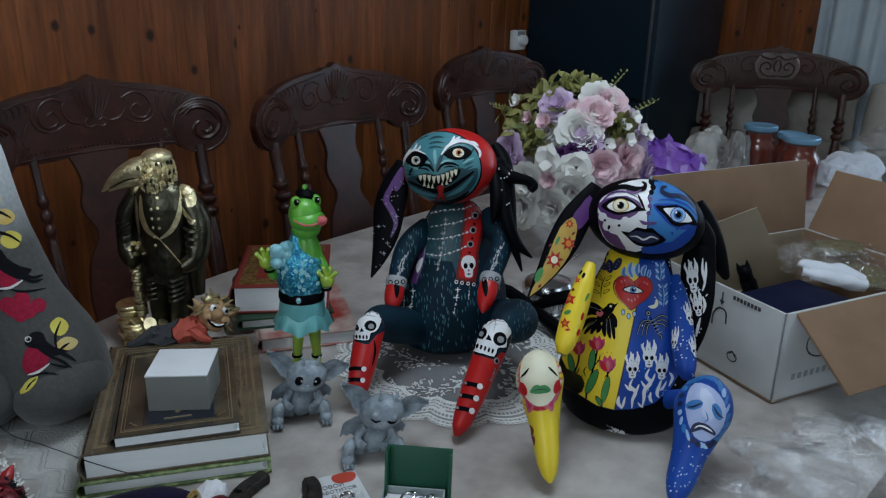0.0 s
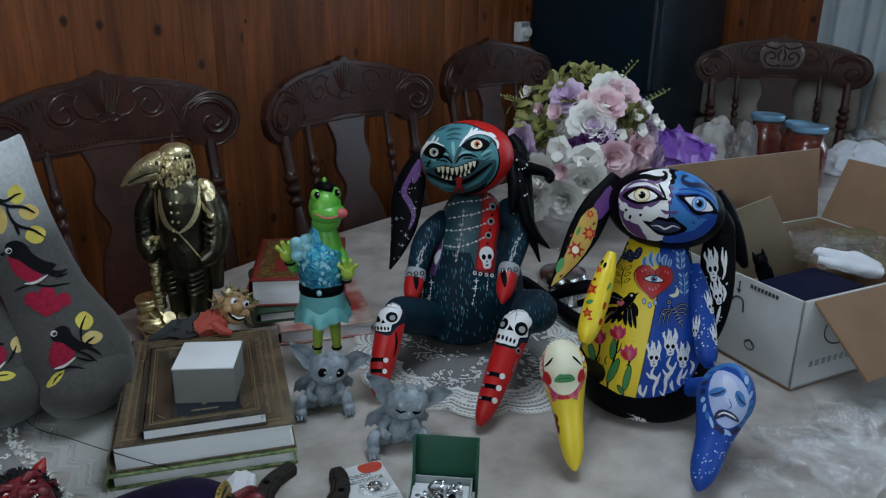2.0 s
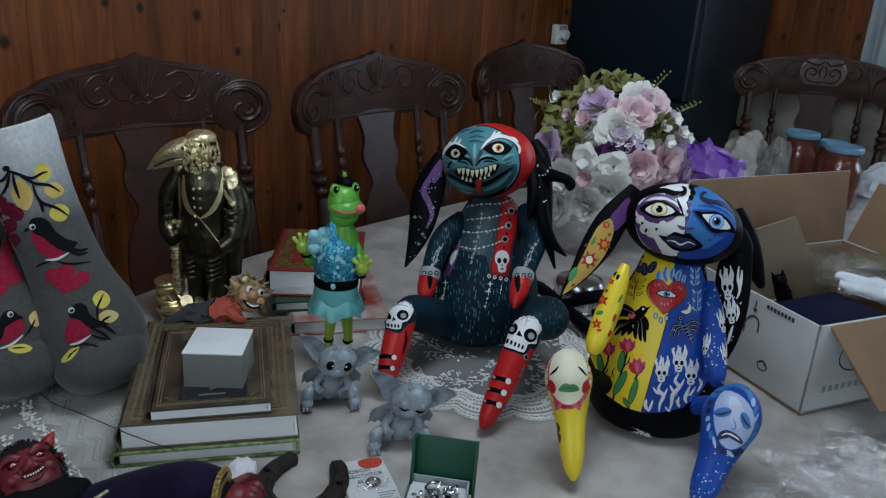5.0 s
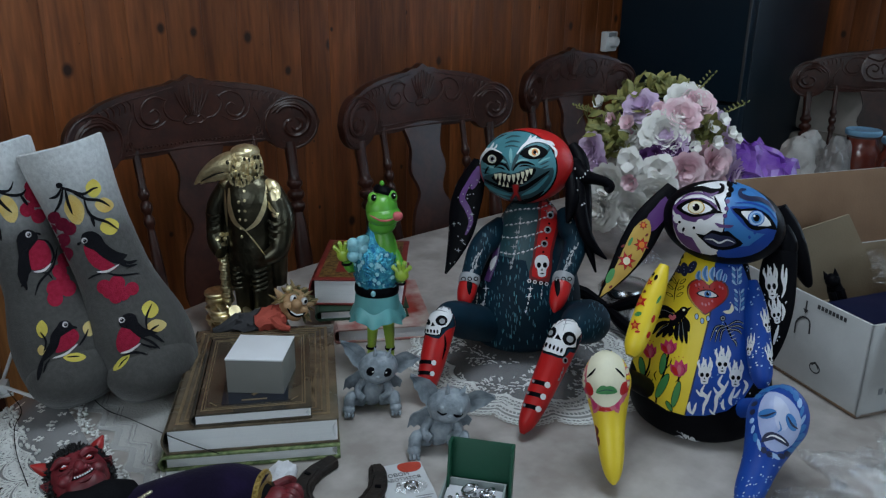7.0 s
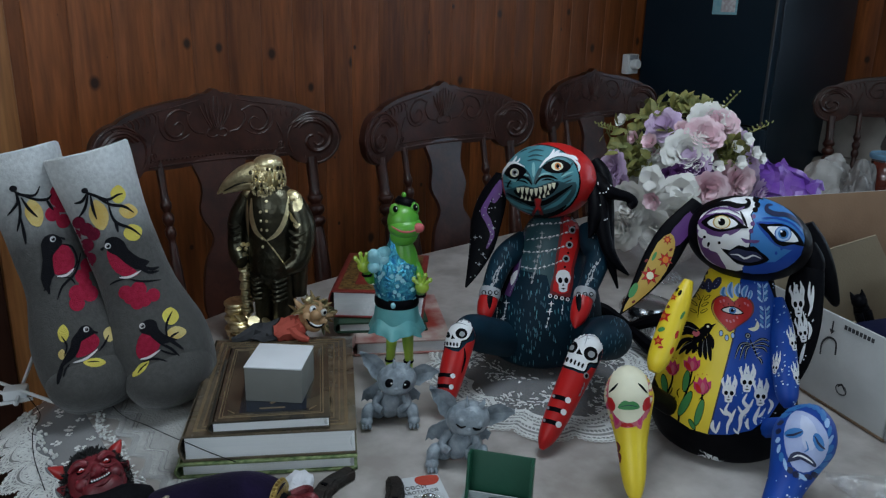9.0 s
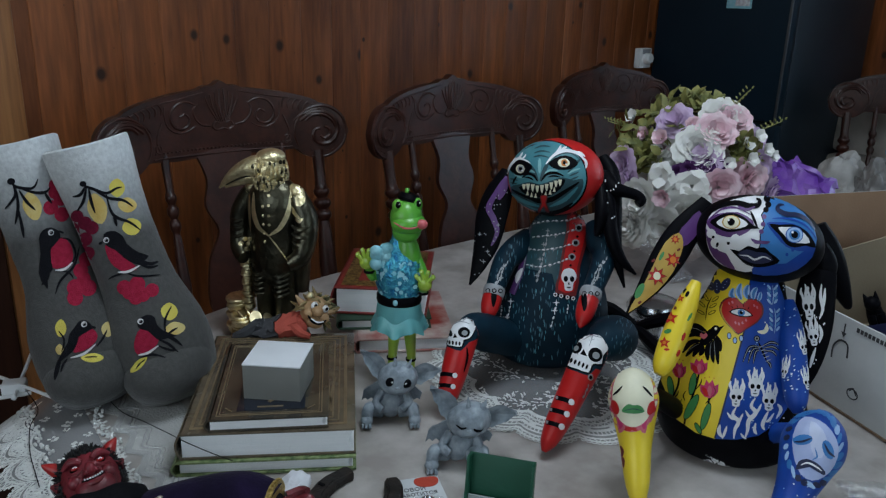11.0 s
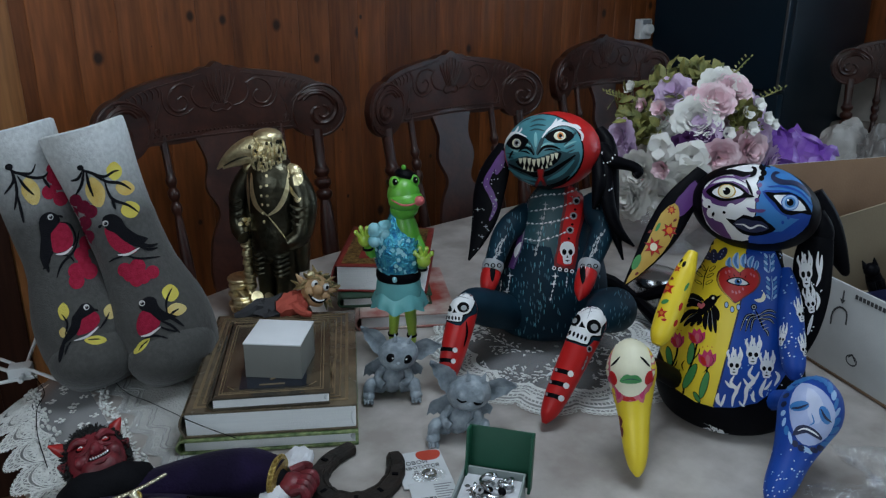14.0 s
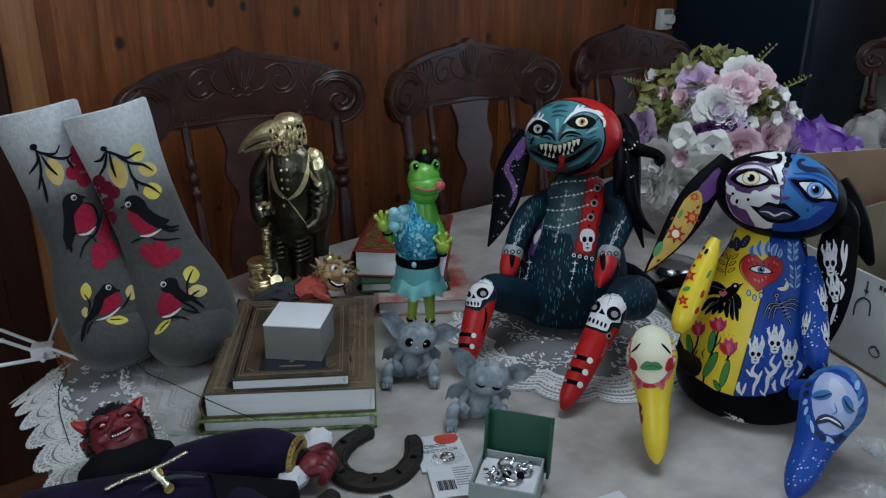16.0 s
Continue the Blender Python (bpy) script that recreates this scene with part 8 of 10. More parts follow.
    for k in range(26):
        a = 2 * math.pi * k / 26
        ball(b, P(-0.229, 0.722 + 0.0235 * math.cos(a), 0.778 + 0.0235 * math.sin(a)), (0.0020, 0.0026, 0.0026), 4, None, 6, 4)
    limb(b, [P(-0.234, 0.722, 0.776), P(-0.222, 0.722, 0.774)], [0.016, 0.012], 3, 12)
    ball(b, P(-0.213, 0.721, 0.774), (0.015, 0.016, 0.012), 0)
    for k in range(4):
        y = 0.708 + 0.009 * k
        limb(b, [P(-0.208, y, 0.776), P(-0.196, y, 0.780), P(-0.192, y - 0.001, 0.770), P(-0.198, y, 0.764)], [0.0055, 0.0055, 0.005, 0.004], 0, 8)
        ball(b, P(-0.191, y, 0.776), (0.002, 0.003, 0.003), 7, None, 6, 4)
    limb(b, [P(-0.220, 0.736, 0.778), P(-0.208, 0.744, 0.782), P(-0.200, 0.742, 0.784)], [0.006, 0.005, 0.004], 0, 8)
    for c, d in (((-0.222, 0.758, 0.776), (0.006, 0.018, 0.010)), ((-0.226, 0.702, 0.768), (0.010, 0.014, 0.008))):
        rows = []
        for i in range(6):
            q = i / 5
            r = 0.010 + 0.008 * math.sin(q * 2.4)
            rows.append([P(c[0] + r * 0.9 * math.cos(k * 0.449), c[1] - 0.018 + 0.034 * q, c[2] + 0.6 * r * math.sin(k * 0.449) + 0.0014 * math.sin(k * 3 + i)) for k in range(14)])
        loft(b, rows, 5)
    # gold chain across the chest with a medallion, grey strip imitating a velvet fold's sheen
    for pts, r, mi in (([(-0.3677, 0.6010, 0.8050), (-0.3536, 0.6144, 0.8094), (-0.3360, 0.6235, 0.8146), (-0.3233, 0.6361, 0.8177), (-0.3150, 0.6524, 0.8185)], 0.0027, 8), ([(-0.3300, 0.6222, 0.8165), (-0.3257, 0.6205, 0.8123), (-0.3205, 0.6196, 0.8098), (-0.3147, 0.6173, 0.8058)], 0.0036, 8)):
        q = curve_pts(pts, 7)
        for k, v in enumerate(q):
            ball(b, P(*v), (r * 1.15, r * 0.8, r * 0.7), mi, None, 8, 6, Matrix.Rotation(0.9 + 0.8 * (k % 2), 4, "Z"))
    limb(b, [P(-0.3350, 0.6078, 0.8041), P(-0.3141, 0.6235, 0.8106), P(-0.2858, 0.6343, 0.8082)], [0.001, 0.0024, 0.0008], 9, 8)
    for x, y, z in ((-0.3275, 0.6252, 0.8113), (-0.3142, 0.6198, 0.8005)):
        lathe(b, [(0.0, 0), (0.0045, 0.0), (0.0052, 0.002), (0.004, 0.0035), (0, 0.003)], 16, 4, W @ pose(x, y, z, 50, 8))
    ob = part("devil_doll", b, mats, None, "", M)
    tagged(ob, "red-faced horned puppet in purple velvet lying on the cloth", "doll")


devil_doll()


# ---- lace doilies ----
def doily(name, m, R, points, label, drop=None, pointed=False):
    """Netting in the middle, rings of lace, a scalloped border of loops. drop(x, y) lowers what hangs over the edge."""
    t = thing(name, m, label, "doily")

    def Z(x, y, z):
        return Vector((x, y, z - (drop(x, y) if drop else 0)))

    def edge(a):
        u = (a * points / (2 * math.pi)) % 1.0
        if pointed:
            return R * (0.84 + 0.16 * (1 - abs(2 * u - 1)))
        return R * (0.9 + 0.1 * math.sin(math.pi * u) ** 0.6)
    b = BM()
    rows = [[Z(r * math.cos(a), r * math.sin(a), 0.001) for a in [2 * math.pi * k / 72 for k in range(72)]] for r in [R * q for q in (0.02, 0.2, 0.4, 0.6, 0.74)]]
    loft(b, rows, cap=False)
    part("netting", b, NETGREY, t, "grey see-through netting")
    b = BM()
    pts_n = points * 12
    rows = [[Z(edge(2 * math.pi * k / pts_n) * q * math.cos(2 * math.pi * k / pts_n), edge(2 * math.pi * k / pts_n) * q * math.sin(2 * math.pi * k / pts_n), 0.0013) for k in range(pts_n)] for q in (0.69, 0.8, 0.9, 0.985)]
    loft(b, rows, cap=False)
    part("lace_ground", b, LACENET, t, "fine white lace ground")
    b = BM()

    def ribbon(pts, w, z=0.0018):
        prev = None
        for i, (x, y) in enumerate(pts):
            x0, y0 = pts[max(i - 1, 0)]
            x1, y1 = pts[min(i + 1, len(pts) - 1)]
            q = math.hypot(x1 - x0, y1 - y0) or 1
            nx, ny = -(y1 - y0) / q * w / 2, (x1 - x0) / q * w / 2
            row = [b.verts.new(Z(x + nx * s, y + ny * s, z + (0.0008 if s == 0 else 0))) for s in (-1, 0, 1)]
            if prev:
                quad(b, (prev[0], prev[1], row[1], row[0]))
                quad(b, (prev[1], prev[2], row[2], row[1]))
            prev = row

    def ringline(f, w, n=240):
        ribbon([(f(2 * math.pi * k / n) * math.cos(2 * math.pi * k / n), f(2 * math.pi * k / n) * math.sin(2 * math.pi * k / n)) for k in range(n + 1)], w)

    for q, w in ((0.70, 0.007), (0.755, 0.003), (0.80, 0.004), (0.845, 0.006), (0.90, 0.0035), (0.945, 0.0035), (0.985, 0.004)):
        ringline(lambda a, q=q: edge(a) * q * (1 if q > 0.8 else 1.0), w)
    n = points * 14
    for k in range(n):
        a0, a1 = 2 * math.pi * k / n, 2 * math.pi * (k + 1) / n
        for lo, hi in ((0.70, 0.755), (0.755, 0.80), (0.845, 0.90), (0.945, 0.985)):
            c, d = (a0, a1) if k % 2 else (a1, a0)
            if 0.8 < lo < 0.9:
                c = d = a0
            p, q = edge(c) * lo, edge(d) * hi
            ribbon([(p * math.cos(c), p * math.sin(c)), (q * math.cos(d), q * math.sin(d))], 0.0016)
        if k % 7 == 3:
            # a solid fan over each small arch
            for j in range(5):
                v = a0 + 0.012 * (j - 2)
                ribbon([(edge(v) * g * math.cos(v), edge(v) * g * math.sin(v)) for g in (0.80, 0.823, 0.845)], 0.0022)
        r = edge(a0) * 1.0
        c = (r * math.cos(a0), r * math.sin(a0))
        rr = R * 0.016
        ribbon([(c[0] + rr * math.cos(v), c[1] + rr * math.sin(v)) for v in [2 * math.pi * j / 6 for j in range(7)]], 0.0016)
    rng = random.Random(6)
    # sprays of small stitches worked into the net
    for k in range(1000):
        a, q = rng.uniform(0, 2 * math.pi), math.sqrt(rng.uniform(0.02, 0.47))
        if math.sin(a * 5 + 9 * q) + 0.5 * math.sin(a * 11 - 14 * q) < -0.1:
            continue
        cx, cy, v = R * q * math.cos(a), R * q * math.sin(a), a * 5 + 12 * q + rng.uniform(-0.6, 0.6)
        l = rng.uniform(0.0022, 0.0050)
        ribbon([(cx - l * math.cos(v), cy - l * math.sin(v)), (cx + 0.3 * l * math.sin(v), cy - 0.3 * l * math.cos(v)), (cx + l * math.cos(v), cy + l * math.sin(v))], rng.uniform(0.0016, 0.0030))
    ob = part("lace_border", b, LACE, t, "white lace with scalloped loops")
    ob["kind"] = "stuff"
    return t


def over_edge(m):
    inv = table_m.inverted() @ m

    def f(x, y):
        p = inv @ Vector((x, y, 0))
        v = (abs(p.x) / (TA + 0.004)) ** 3.0 + (abs(p.y) / (TB + 0.004)) ** 3.0
        return max(0.0, v - 1.0) * 0.22
    return f


dm = pose(0.036, 1.150, TOP + 0.0006)
doily("lace_doily", dm, 0.198, 14, "white lace doily with net middle under the teal doll")


def lace_runner(m, L, label, drop):
    """A narrow runner: grey netting with worked sprigs, dense pointed lace on one side, a waved tape on the other."""
    t = thing("lace_runner", m, label, "runner")
    rng = random.Random(16)
    P = 0.056

    def Z(x, y, z):
        return Vector((x, y, z - drop(x, y)))

    def sheet(name, mt, lo, hi, z, lab, n=160, k=7):
        b = BM()
        rows = []
        for i in range(n + 1):
            x = -L + 2 * L * i / n
            rows.append([Z(x, lo(x) + (hi(x) - lo(x)) * j / k, z) for j in range(k + 1)])
        loft(b, rows, cap=False, closed=False)
        part(name, b, mt, t, lab)

    def point(x):
        u = (x / P) % 1.0
        return math.sin(math.pi * u) ** 0.75

    def outer(x):
        return -0.060 - 0.021 * point(x)

    sheet("netting", RUNNERNET, lambda x: -0.040, lambda x: 0.036, 0.001, "grey see-through netting")
    sheet("sheer_cloth", SHEER, lambda x: 0.060 + 0.008 * math.sin(2 * math.pi * x / P), lambda x: 0.150, 0.0006, "sheer white cloth")
    sheet("lace_ground", LACENET, outer, lambda x: -0.026 - 0.010 * point(x), 0.0014, "fine white lace ground")
    b = BM()

    def ribbon(pts, w, z=0.0020):
        prev = None
        for i, (x, y) in enumerate(pts):
            x0, y0 = pts[max(i - 1, 0)]
            x1, y1 = pts[min(i + 1, len(pts) - 1)]
            q = math.hypot(x1 - x0, y1 - y0) or 1
            nx, ny = -(y1 - y0) / q * w / 2, (x1 - x0) / q * w / 2
            row = [b.verts.new(Z(x + nx * c, y + ny * c, z + (0.0008 if c == 0 else 0))) for c in (-1, 0, 1)]
            if prev:
                quad(b, (prev[0], prev[1], row[1], row[0]))
                quad(b, (prev[1], prev[2], row[2], row[1]))
            prev = row

    xs = [-L + 2 * L * i / 260 for i in range(261)]
    # pointed border: zigzag bands with open bars between them
    for q, w in ((0.0, 0.0024), (0.20, 0.0028), (0.34, 0.0016), (0.45, 0.0022), (0.66, 0.0030), (0.88, 0.0020), (1.0, 0.0026)):
        ribbon([(x, outer(x) * (1 - q) + (-0.026 - 0.010 * point(x)) * q) for x in xs], w)
    n = int(2 * L / 0.0042)
    for i in range(n):
        x = -L + 2 * L * i / n
        a, c = outer(x), -0.026 - 0.010 * point(x)
        for q0, q1 in ((0.0, 0.20), (0.20, 0.34), (0.45, 0.66), (0.66, 0.88), (0.88, 1.0)):
            d = 0.0021 * (1 if i % 2 else -1)
            ribbon([(x - d, a + (c - a) * q0), (x + d, a + (c - a) * q1)], 0.0013)
        ribbon([(x + 0.0018 * math.cos(v), a - 0.0018 + 0.0018 * math.sin(v)) for v in [math.pi * 2 * j / 6 for j in range(7)]], 0.0014)
    for i in range(int(2 * L / P)):
        cx = -L + P * (i + 0.5)
        # fan of petals over each point
        for j in range(9):
            v = math.pi * (1.1 + 0.8 * j / 8)
            ribbon([(cx + r * math.cos(v), -0.034 + r * math.sin(v)) for r in (0.010, 0.016, 0.022)], 0.0042, 0.0026)
        ribbon([(cx + 0.024 * math.cos(v), -0.034 + 0.024 * math.sin(v)) for v in [math.pi * (1 + j / 12) for j in range(13)]], 0.003)
        # worked flowers and sprigs on the net
        for fx, fy, r in ((cx, -0.012, 0.0052), (cx + P * 0.5, 0.010, 0.0060), (cx + P * 0.2, 0.026, 0.0045), (cx - P * 0.25, 0.006, 0.0036)):
            for j in range(5):
                v = j * 1.257 + rng.uniform(0, 1)
                ribbon([(fx + r * k * math.cos(v), fy + r * k * math.sin(v)) for k in (0.35, 0.8, 1.25)], r * 0.75)
        for j in range(7):
            ribbon([(cx + P * (j / 7 - 0.5), 0.040 + 0.003 * (-1) ** j), (cx + P * (j / 7 - 0.5) + 0.005, 0.043 + 0.004 * (-1) ** j)], 0.0052)
            ribbon([(cx + P * (j / 7 - 0.5) + 0.002, 0.050 + 0.003 * (-1) ** j), (cx + P * (j / 7 - 0.5) + 0.006, 0.047)], 0.0040)
    # pearls sewn along both borders of the net
    for i in range(150):
        x = -L + 2 * L * (i + rng.uniform(-0.3, 0.3)) / 150
        for y in (0.046 + 0.006 * math.sin(x * 60), -0.020 - 0.008 * point(x)):
            ball(b, Z(x, y + rng.uniform(-0.005, 0.005), 0.003), rng.uniform(0.0016, 0.0027), 0, None, 6, 4)
    part("lace_border", b, LACE, t, "dense white pointed lace")["kind"] = "stuff"
    # faint waved cord on the far side
    b = BM()
    for off, w in ((0.066, 0.0085), (0.082, 0.0030), (0.088, 0.0016)):
        ribbon([(x, off + 0.007 * math.sin(2 * math.pi * x / P) + 0.002 * math.sin(4 * math.pi * x / P)) for x in xs], w, 0.0016)
    ob = part("waved_cord", b, LACENET, t, "faint white waved cord")
    ob["kind"] = "stuff"


dm = pose(-0.530, 0.798, TOP + 0.0006, 0, 0, -42.5)
lace_runner(dm, 0.224, "white pointed lace runner with grey netting at the table's end", over_edge(dm))

# ---- bouquet ----
LILAC = mat("lilac_petal", (0.60, 0.43, 0.64), 0.7, second=(0.70, 0.56, 0.72), scale=40, amount=0.8, bump=0.2)
BLUSH = mat("blush_petal", (0.76, 0.48, 0.55), 0.7, second=(0.88, 0.72, 0.75), scale=40, amount=0.8, bump=0.2)
IVORY = mat("ivory_petal", (0.84, 0.82, 0.80), 0.7, second=(0.80, 0.79, 0.73), scale=40, amount=0.8, bump=0.2)
PLUM = mat("plum_petal", (0.07, 0.012, 0.10), 0.7, bump=0.2)
OLIVE = mat("olive_leaf", (0.30, 0.28, 0.085), 0.6, second=(0.13, 0.15, 0.05), scale=60, amount=0.9, bump=0.2)
VIOLETFOIL = mat("violet_wrapping", (0.15, 0.045, 0.36), 0.32, second=(0.30, 0.15, 0.50), scale=26, amount=0.8, bump=0.2)
CRYSTAL = film_mat("clear_cut_glass", 0.70, 0.34, 0.08, 0.9, 90)


def petal(b, m, w, h, curl, mi=0):
    rows = []
    for i in range(5):
        q = i / 4
        hw = w * math.sin(math.pi * (0.12 + 0.76 * q)) * (1 if q < 0.7 else 1.02)
        y = curl * q * q * h
        rows.append([m @ Vector((hw * s, -y - 0.12 * w * (1 - s * s), h * q * (1 - 0.12 * s * s * q))) for s in (-1, -0.5, 0, 0.5, 1)])
    loft(b, rows, mi, cap=False, closed=False)


def bloom(b, r, layers, rng, mi=0, open_=1.0):
    for L in range(layers):
        q = (L + 1) / layers
        n = 3 + 2 * L
        for k in range(n):
            a = 360 * k / n + 37 * L + rng.uniform(-8, 8)
            tilt = 8 + 62 * q * open_ + rng.uniform(-6, 6)
            petal(b, pose(0, 0, 0, 0, 0, a) @ pose(0, -0.12 * r * q, 0, tilt) , r * (0.42 + 0.30 * q), r * (0.72 + 0.32 * q), 0.30 * q)


def bouquet():
    base = Vector((0.232, 1.66, TOP))
    t = thing("bouquet", pose(*base), "bouquet of lilac, ivory and blush artificial flowers in a crystal vase", "bouquet")
    rng = random.Random(21)
    b = BM()
    lathe(b, [(0.0, 0.004), (0.046, 0.0), (0.050, 0.005), (0.030, 0.018), (0.032, 0.030), (0.062, 0.055), (0.082, 0.088), (0.088, 0.108), (0.083, 0.108), (0.055, 0.06), (0.0, 0.045)], 36, cap=False)
    part("vase", b, CRYSTAL, t, "cut crystal footed vase")
    protos = {}
    for nm, mt, r, layers, op in (("l", LILAC, 0.034, 5, 0.82), ("b", BLUSH, 0.036, 5, 0.75), ("w", IVORY, 0.046, 6, 0.75), ("s", IVORY, 0.030, 2, 1.2), ("p", PLUM, 0.016, 3, 0.9), ("bud", BLUSH, 0.02, 3, 0.25), ("wb", IVORY, 0.016, 2, 0.3)):
        bb = BM()
        bloom(bb, r, layers, rng, 0, op)
        protos[nm] = mesh_of("flower", bb, mt, 80)
    # places about the vase's foot, one row a kind of flower
    rows = {
        "w": ((0.03, 0.014, 0.261), (-0.07, -0.05, 0.169), (0.018, -0.045, 0.150), (-0.082, -0.040, 0.119), (-0.020, -0.058, 0.120)),
        "l": ((-0.015, 0.061, 0.309), (-0.109, 0.0, 0.228), (-0.098, -0.010, 0.200), (0.041, 0.0, 0.240), (0.150, 0.050, 0.235), (0.161, 0.062, 0.204), (0.185, 0.072, 0.17), (0.124, 0.067, 0.223)),
        "b": ((0.117, 0.030, 0.218), (0.072, -0.030, 0.200), (0.096, 0.056, 0.314), (0.07, 0.1, 0.322), (0.06, 0.028, 0.297), (0.092, 0.001, 0.188), (0.134, 0.026, 0.165), (0.132, 0.02, 0.209), (0.055, 0.008, 0.153)),
        "s": ((-0.040, -0.050, 0.218), (0.020, -0.052, 0.203), (0.034, -0.031, 0.194), (0.003, -0.018, 0.173), (0.067, -0.016, 0.173)),
        "bud": ((-0.041, 0.018, 0.28), (-0.074, 0.039, 0.282), (-0.033, -0.085, 0.186), (0.083, 0.0, 0.216), (0.018, 0.04, 0.306)),
        "p": ((-0.002, -0.012, 0.221), (0.013, -0.019, 0.23), (0.031, -0.018, 0.231), (0.05, -0.015, 0.237), (0.073, -0.003, 0.238), (0.008, -0.016, 0.21)),
        "wb": ((0.14, 0.029, 0.293), (0.159, 0.031, 0.268), (0.174, 0.038, 0.255), (0.13, 0.014, 0.25), (0.121, 0.023, 0.278), (0.08, 0.089, 0.347), (-0.098, 0.07, 0.313), (0.087, -0.002, 0.242)),
    }
    spots = [(nm, *p) for nm, places in rows.items() for p in places]
    # smaller blooms fill the gaps between them
    for k in range(34):
        a, q = rng.uniform(0, 2 * math.pi), rng.uniform(0.2, 0.95)
        spots.append((("l", "b", "wb", "s", "w")[k % 5], 0.045 + 0.125 * q * math.cos(a), 0.055 + 0.02 * rng.random(), 0.225 + 0.095 * q * math.sin(a)))
    for k, (nm, x, y, z) in enumerate(spots):
        ob = new("flower", protos[nm])
        ob.parent = t
        d = Vector(((x - 0.045) * 1.2, -0.16 + 0.3 * y, max((z - 0.20) * 1.1, -0.015))).normalized()
        ob.matrix_basis = Matrix.Translation((x, y, z)) @ d.to_track_quat("Z", "Y").to_matrix().to_4x4() @ pose(0, 0, 0, 0, 0, k * 71) @ Matrix.Scale((0.95, 0.86, 1.0)[k % 3], 4)
    # foliage
    b = BM()
    for k in range(330):
        cx, cy, cz, sp = rng.choice(((-0.097, 0.048, 0.282, 0.03), (-0.062, 0.014, 0.241, 0.028), (-0.086, 0.029, 0.256, 0.03), (-0.018, 0.102, 0.330, 0.026), (0.025, 0.118, 0.340, 0.024), (0.055, 0.104, 0.330, 0.024), (0.112, 0.042, 0.272, 0.022), (0.124, 0.037, 0.256, 0.02), (-0.048, 0.093, 0.312, 0.026), (0.01, 0.055, 0.275, 0.03)))
        p = Vector((rng.gauss(cx, sp * 0.6), rng.gauss(cy, sp * 0.5), rng.gauss(cz, sp * 0.5)))
        d = Vector(((p.x - 0.045) * 1.4 + rng.uniform(-0.1, 0.1), -0.08, p.z - 0.22 + rng.uniform(-0.05, 0.05))).normalized()
        mm = Matrix.Translation(p) @ d.to_track_quat("Z", "Y").to_matrix().to_4x4() @ pose(0, 0, 0, rng.uniform(10, 60), 0, rng.uniform(0, 360))
        petal(b, mm, rng.uniform(0.005, 0.010), rng.uniform(0.020, 0.038), 0.25)
    ob = part("foliage", b, OLIVE, t, "olive green leaves", angle=80)
    ob["kind"] = "stuff"
    for x, y, z, dx, dz in ((0.090, 0.084, 0.334, 0.032, 0.043), (-0.109, 0.062, 0.293, -0.040, 0.011), (0.142, 0.072, 0.295, 0.049, 0.026)):
        b = BM()
        limb(b, [(x, y, z), (x + dx * 0.5, y - 0.004, z + dz * 0.55), (x + dx, y, z + dz)], [0.0018, 0.0014, 0.0008], 0, 6)
        for k in range(7):
            q = k / 6
            for s in (-1, 1):
                ball(b, (x + dx * q + s * 0.006, y, z + dz * q + 0.006), (0.0018, 0.0013, 0.0036), 0, None, 6, 4, Matrix.Rotation(s * 0.6, 4, "Y"))
        part("sprig", b, OLIVE, t)
    # purple wrapping spreads out behind the flowers to one side
    b = BM()
    rows = []
    for i in range(26):
        q = i / 25
        row = []
        for j in range(20):
            u = j / 19
            crest = 0.254 - 0.012 * q - 0.050 * q ** 5
            fold = 0.020 * math.sin(23 * q + 5 * u) * u * (1 - 0.3 * u)
            x = 0.055 + 0.262 * q + 0.018 * jag((q * 9, u * 7, 2.0), 1.0)
            y = 0.035 + 0.095 * u + fold + 0.022 * jag((q * 11, u * 9, 5.0), 1.2)
            z = 0.03 + (crest - 0.03) * math.sin(math.pi * (0.10 + 0.52 * u)) + 0.016 * jag((q * 14, u * 10, 3.0), 1.1)
            row.append(Vector((x, y, max(z, 0.004))))
        rows.append(row)
    loft(b, rows, cap=False, closed=False)
    part("wrapping", b, VIOLETFOIL, t, "crumpled violet wrapping paper", angle=12)


bouquet()

# ---- jars of preserves ----
JARGLASS = glass_mat("jar_glass", (0.30, 0.12, 0.10), 0.04, 0.10)
TOMATO = mat("dark_red_preserve", (0.10, 0.012, 0.008), 0.18, second=(0.16, 0.03, 0.012), scale=40, amount=0.8, bump=0.1, coat=0.8)
LIDBLUE = mat("blue_tin_lid", (0.20, 0.40, 0.58), 0.35, 0.3, scale=40, amount=0.3, bump=0.1)


def jar(x, y, k, h, lid, label):
    t = thing("preserve_jar", pose(x, y, TOP + 0.002), label, "jar", "jars of preserves")
    shell = curve_pts([(0.0, 0.0), (0.044, 0.0), (0.052, 0.008), (0.053, 0.5 * h), (0.052, 0.72 * h), (0.043, 0.84 * h), (0.040, 0.9 * h), (0.040, h)], 3)
    b = BM()
    lathe(b, [(r * k, z) for r, z in shell], 28, cap=False)
    g = part("glass", b, JARGLASS, t)
    b = BM()
    lathe(b, [(max(r - 0.002, 0) * k, z * 0.93 + 0.003) for r, z in shell] + [(0, h * 0.93)], 28, cap=False)
    part("contents", b, TOMATO, t, "dark red preserve")
    b = BM()
    lathe(b, [(0.0, h + 0.001), (0.038 * k, h + 0.001), (0.043 * k, h - 0.001), (0.0455 * k, h + 0.003), (0.0455 * k, h + 0.012), (0.043 * k, h + 0.015), (0.039 * k, h + 0.0125), (0.0, h + 0.0115)], 32, cap=False)
    part("lid", b, lid, t, "blue screw lid")


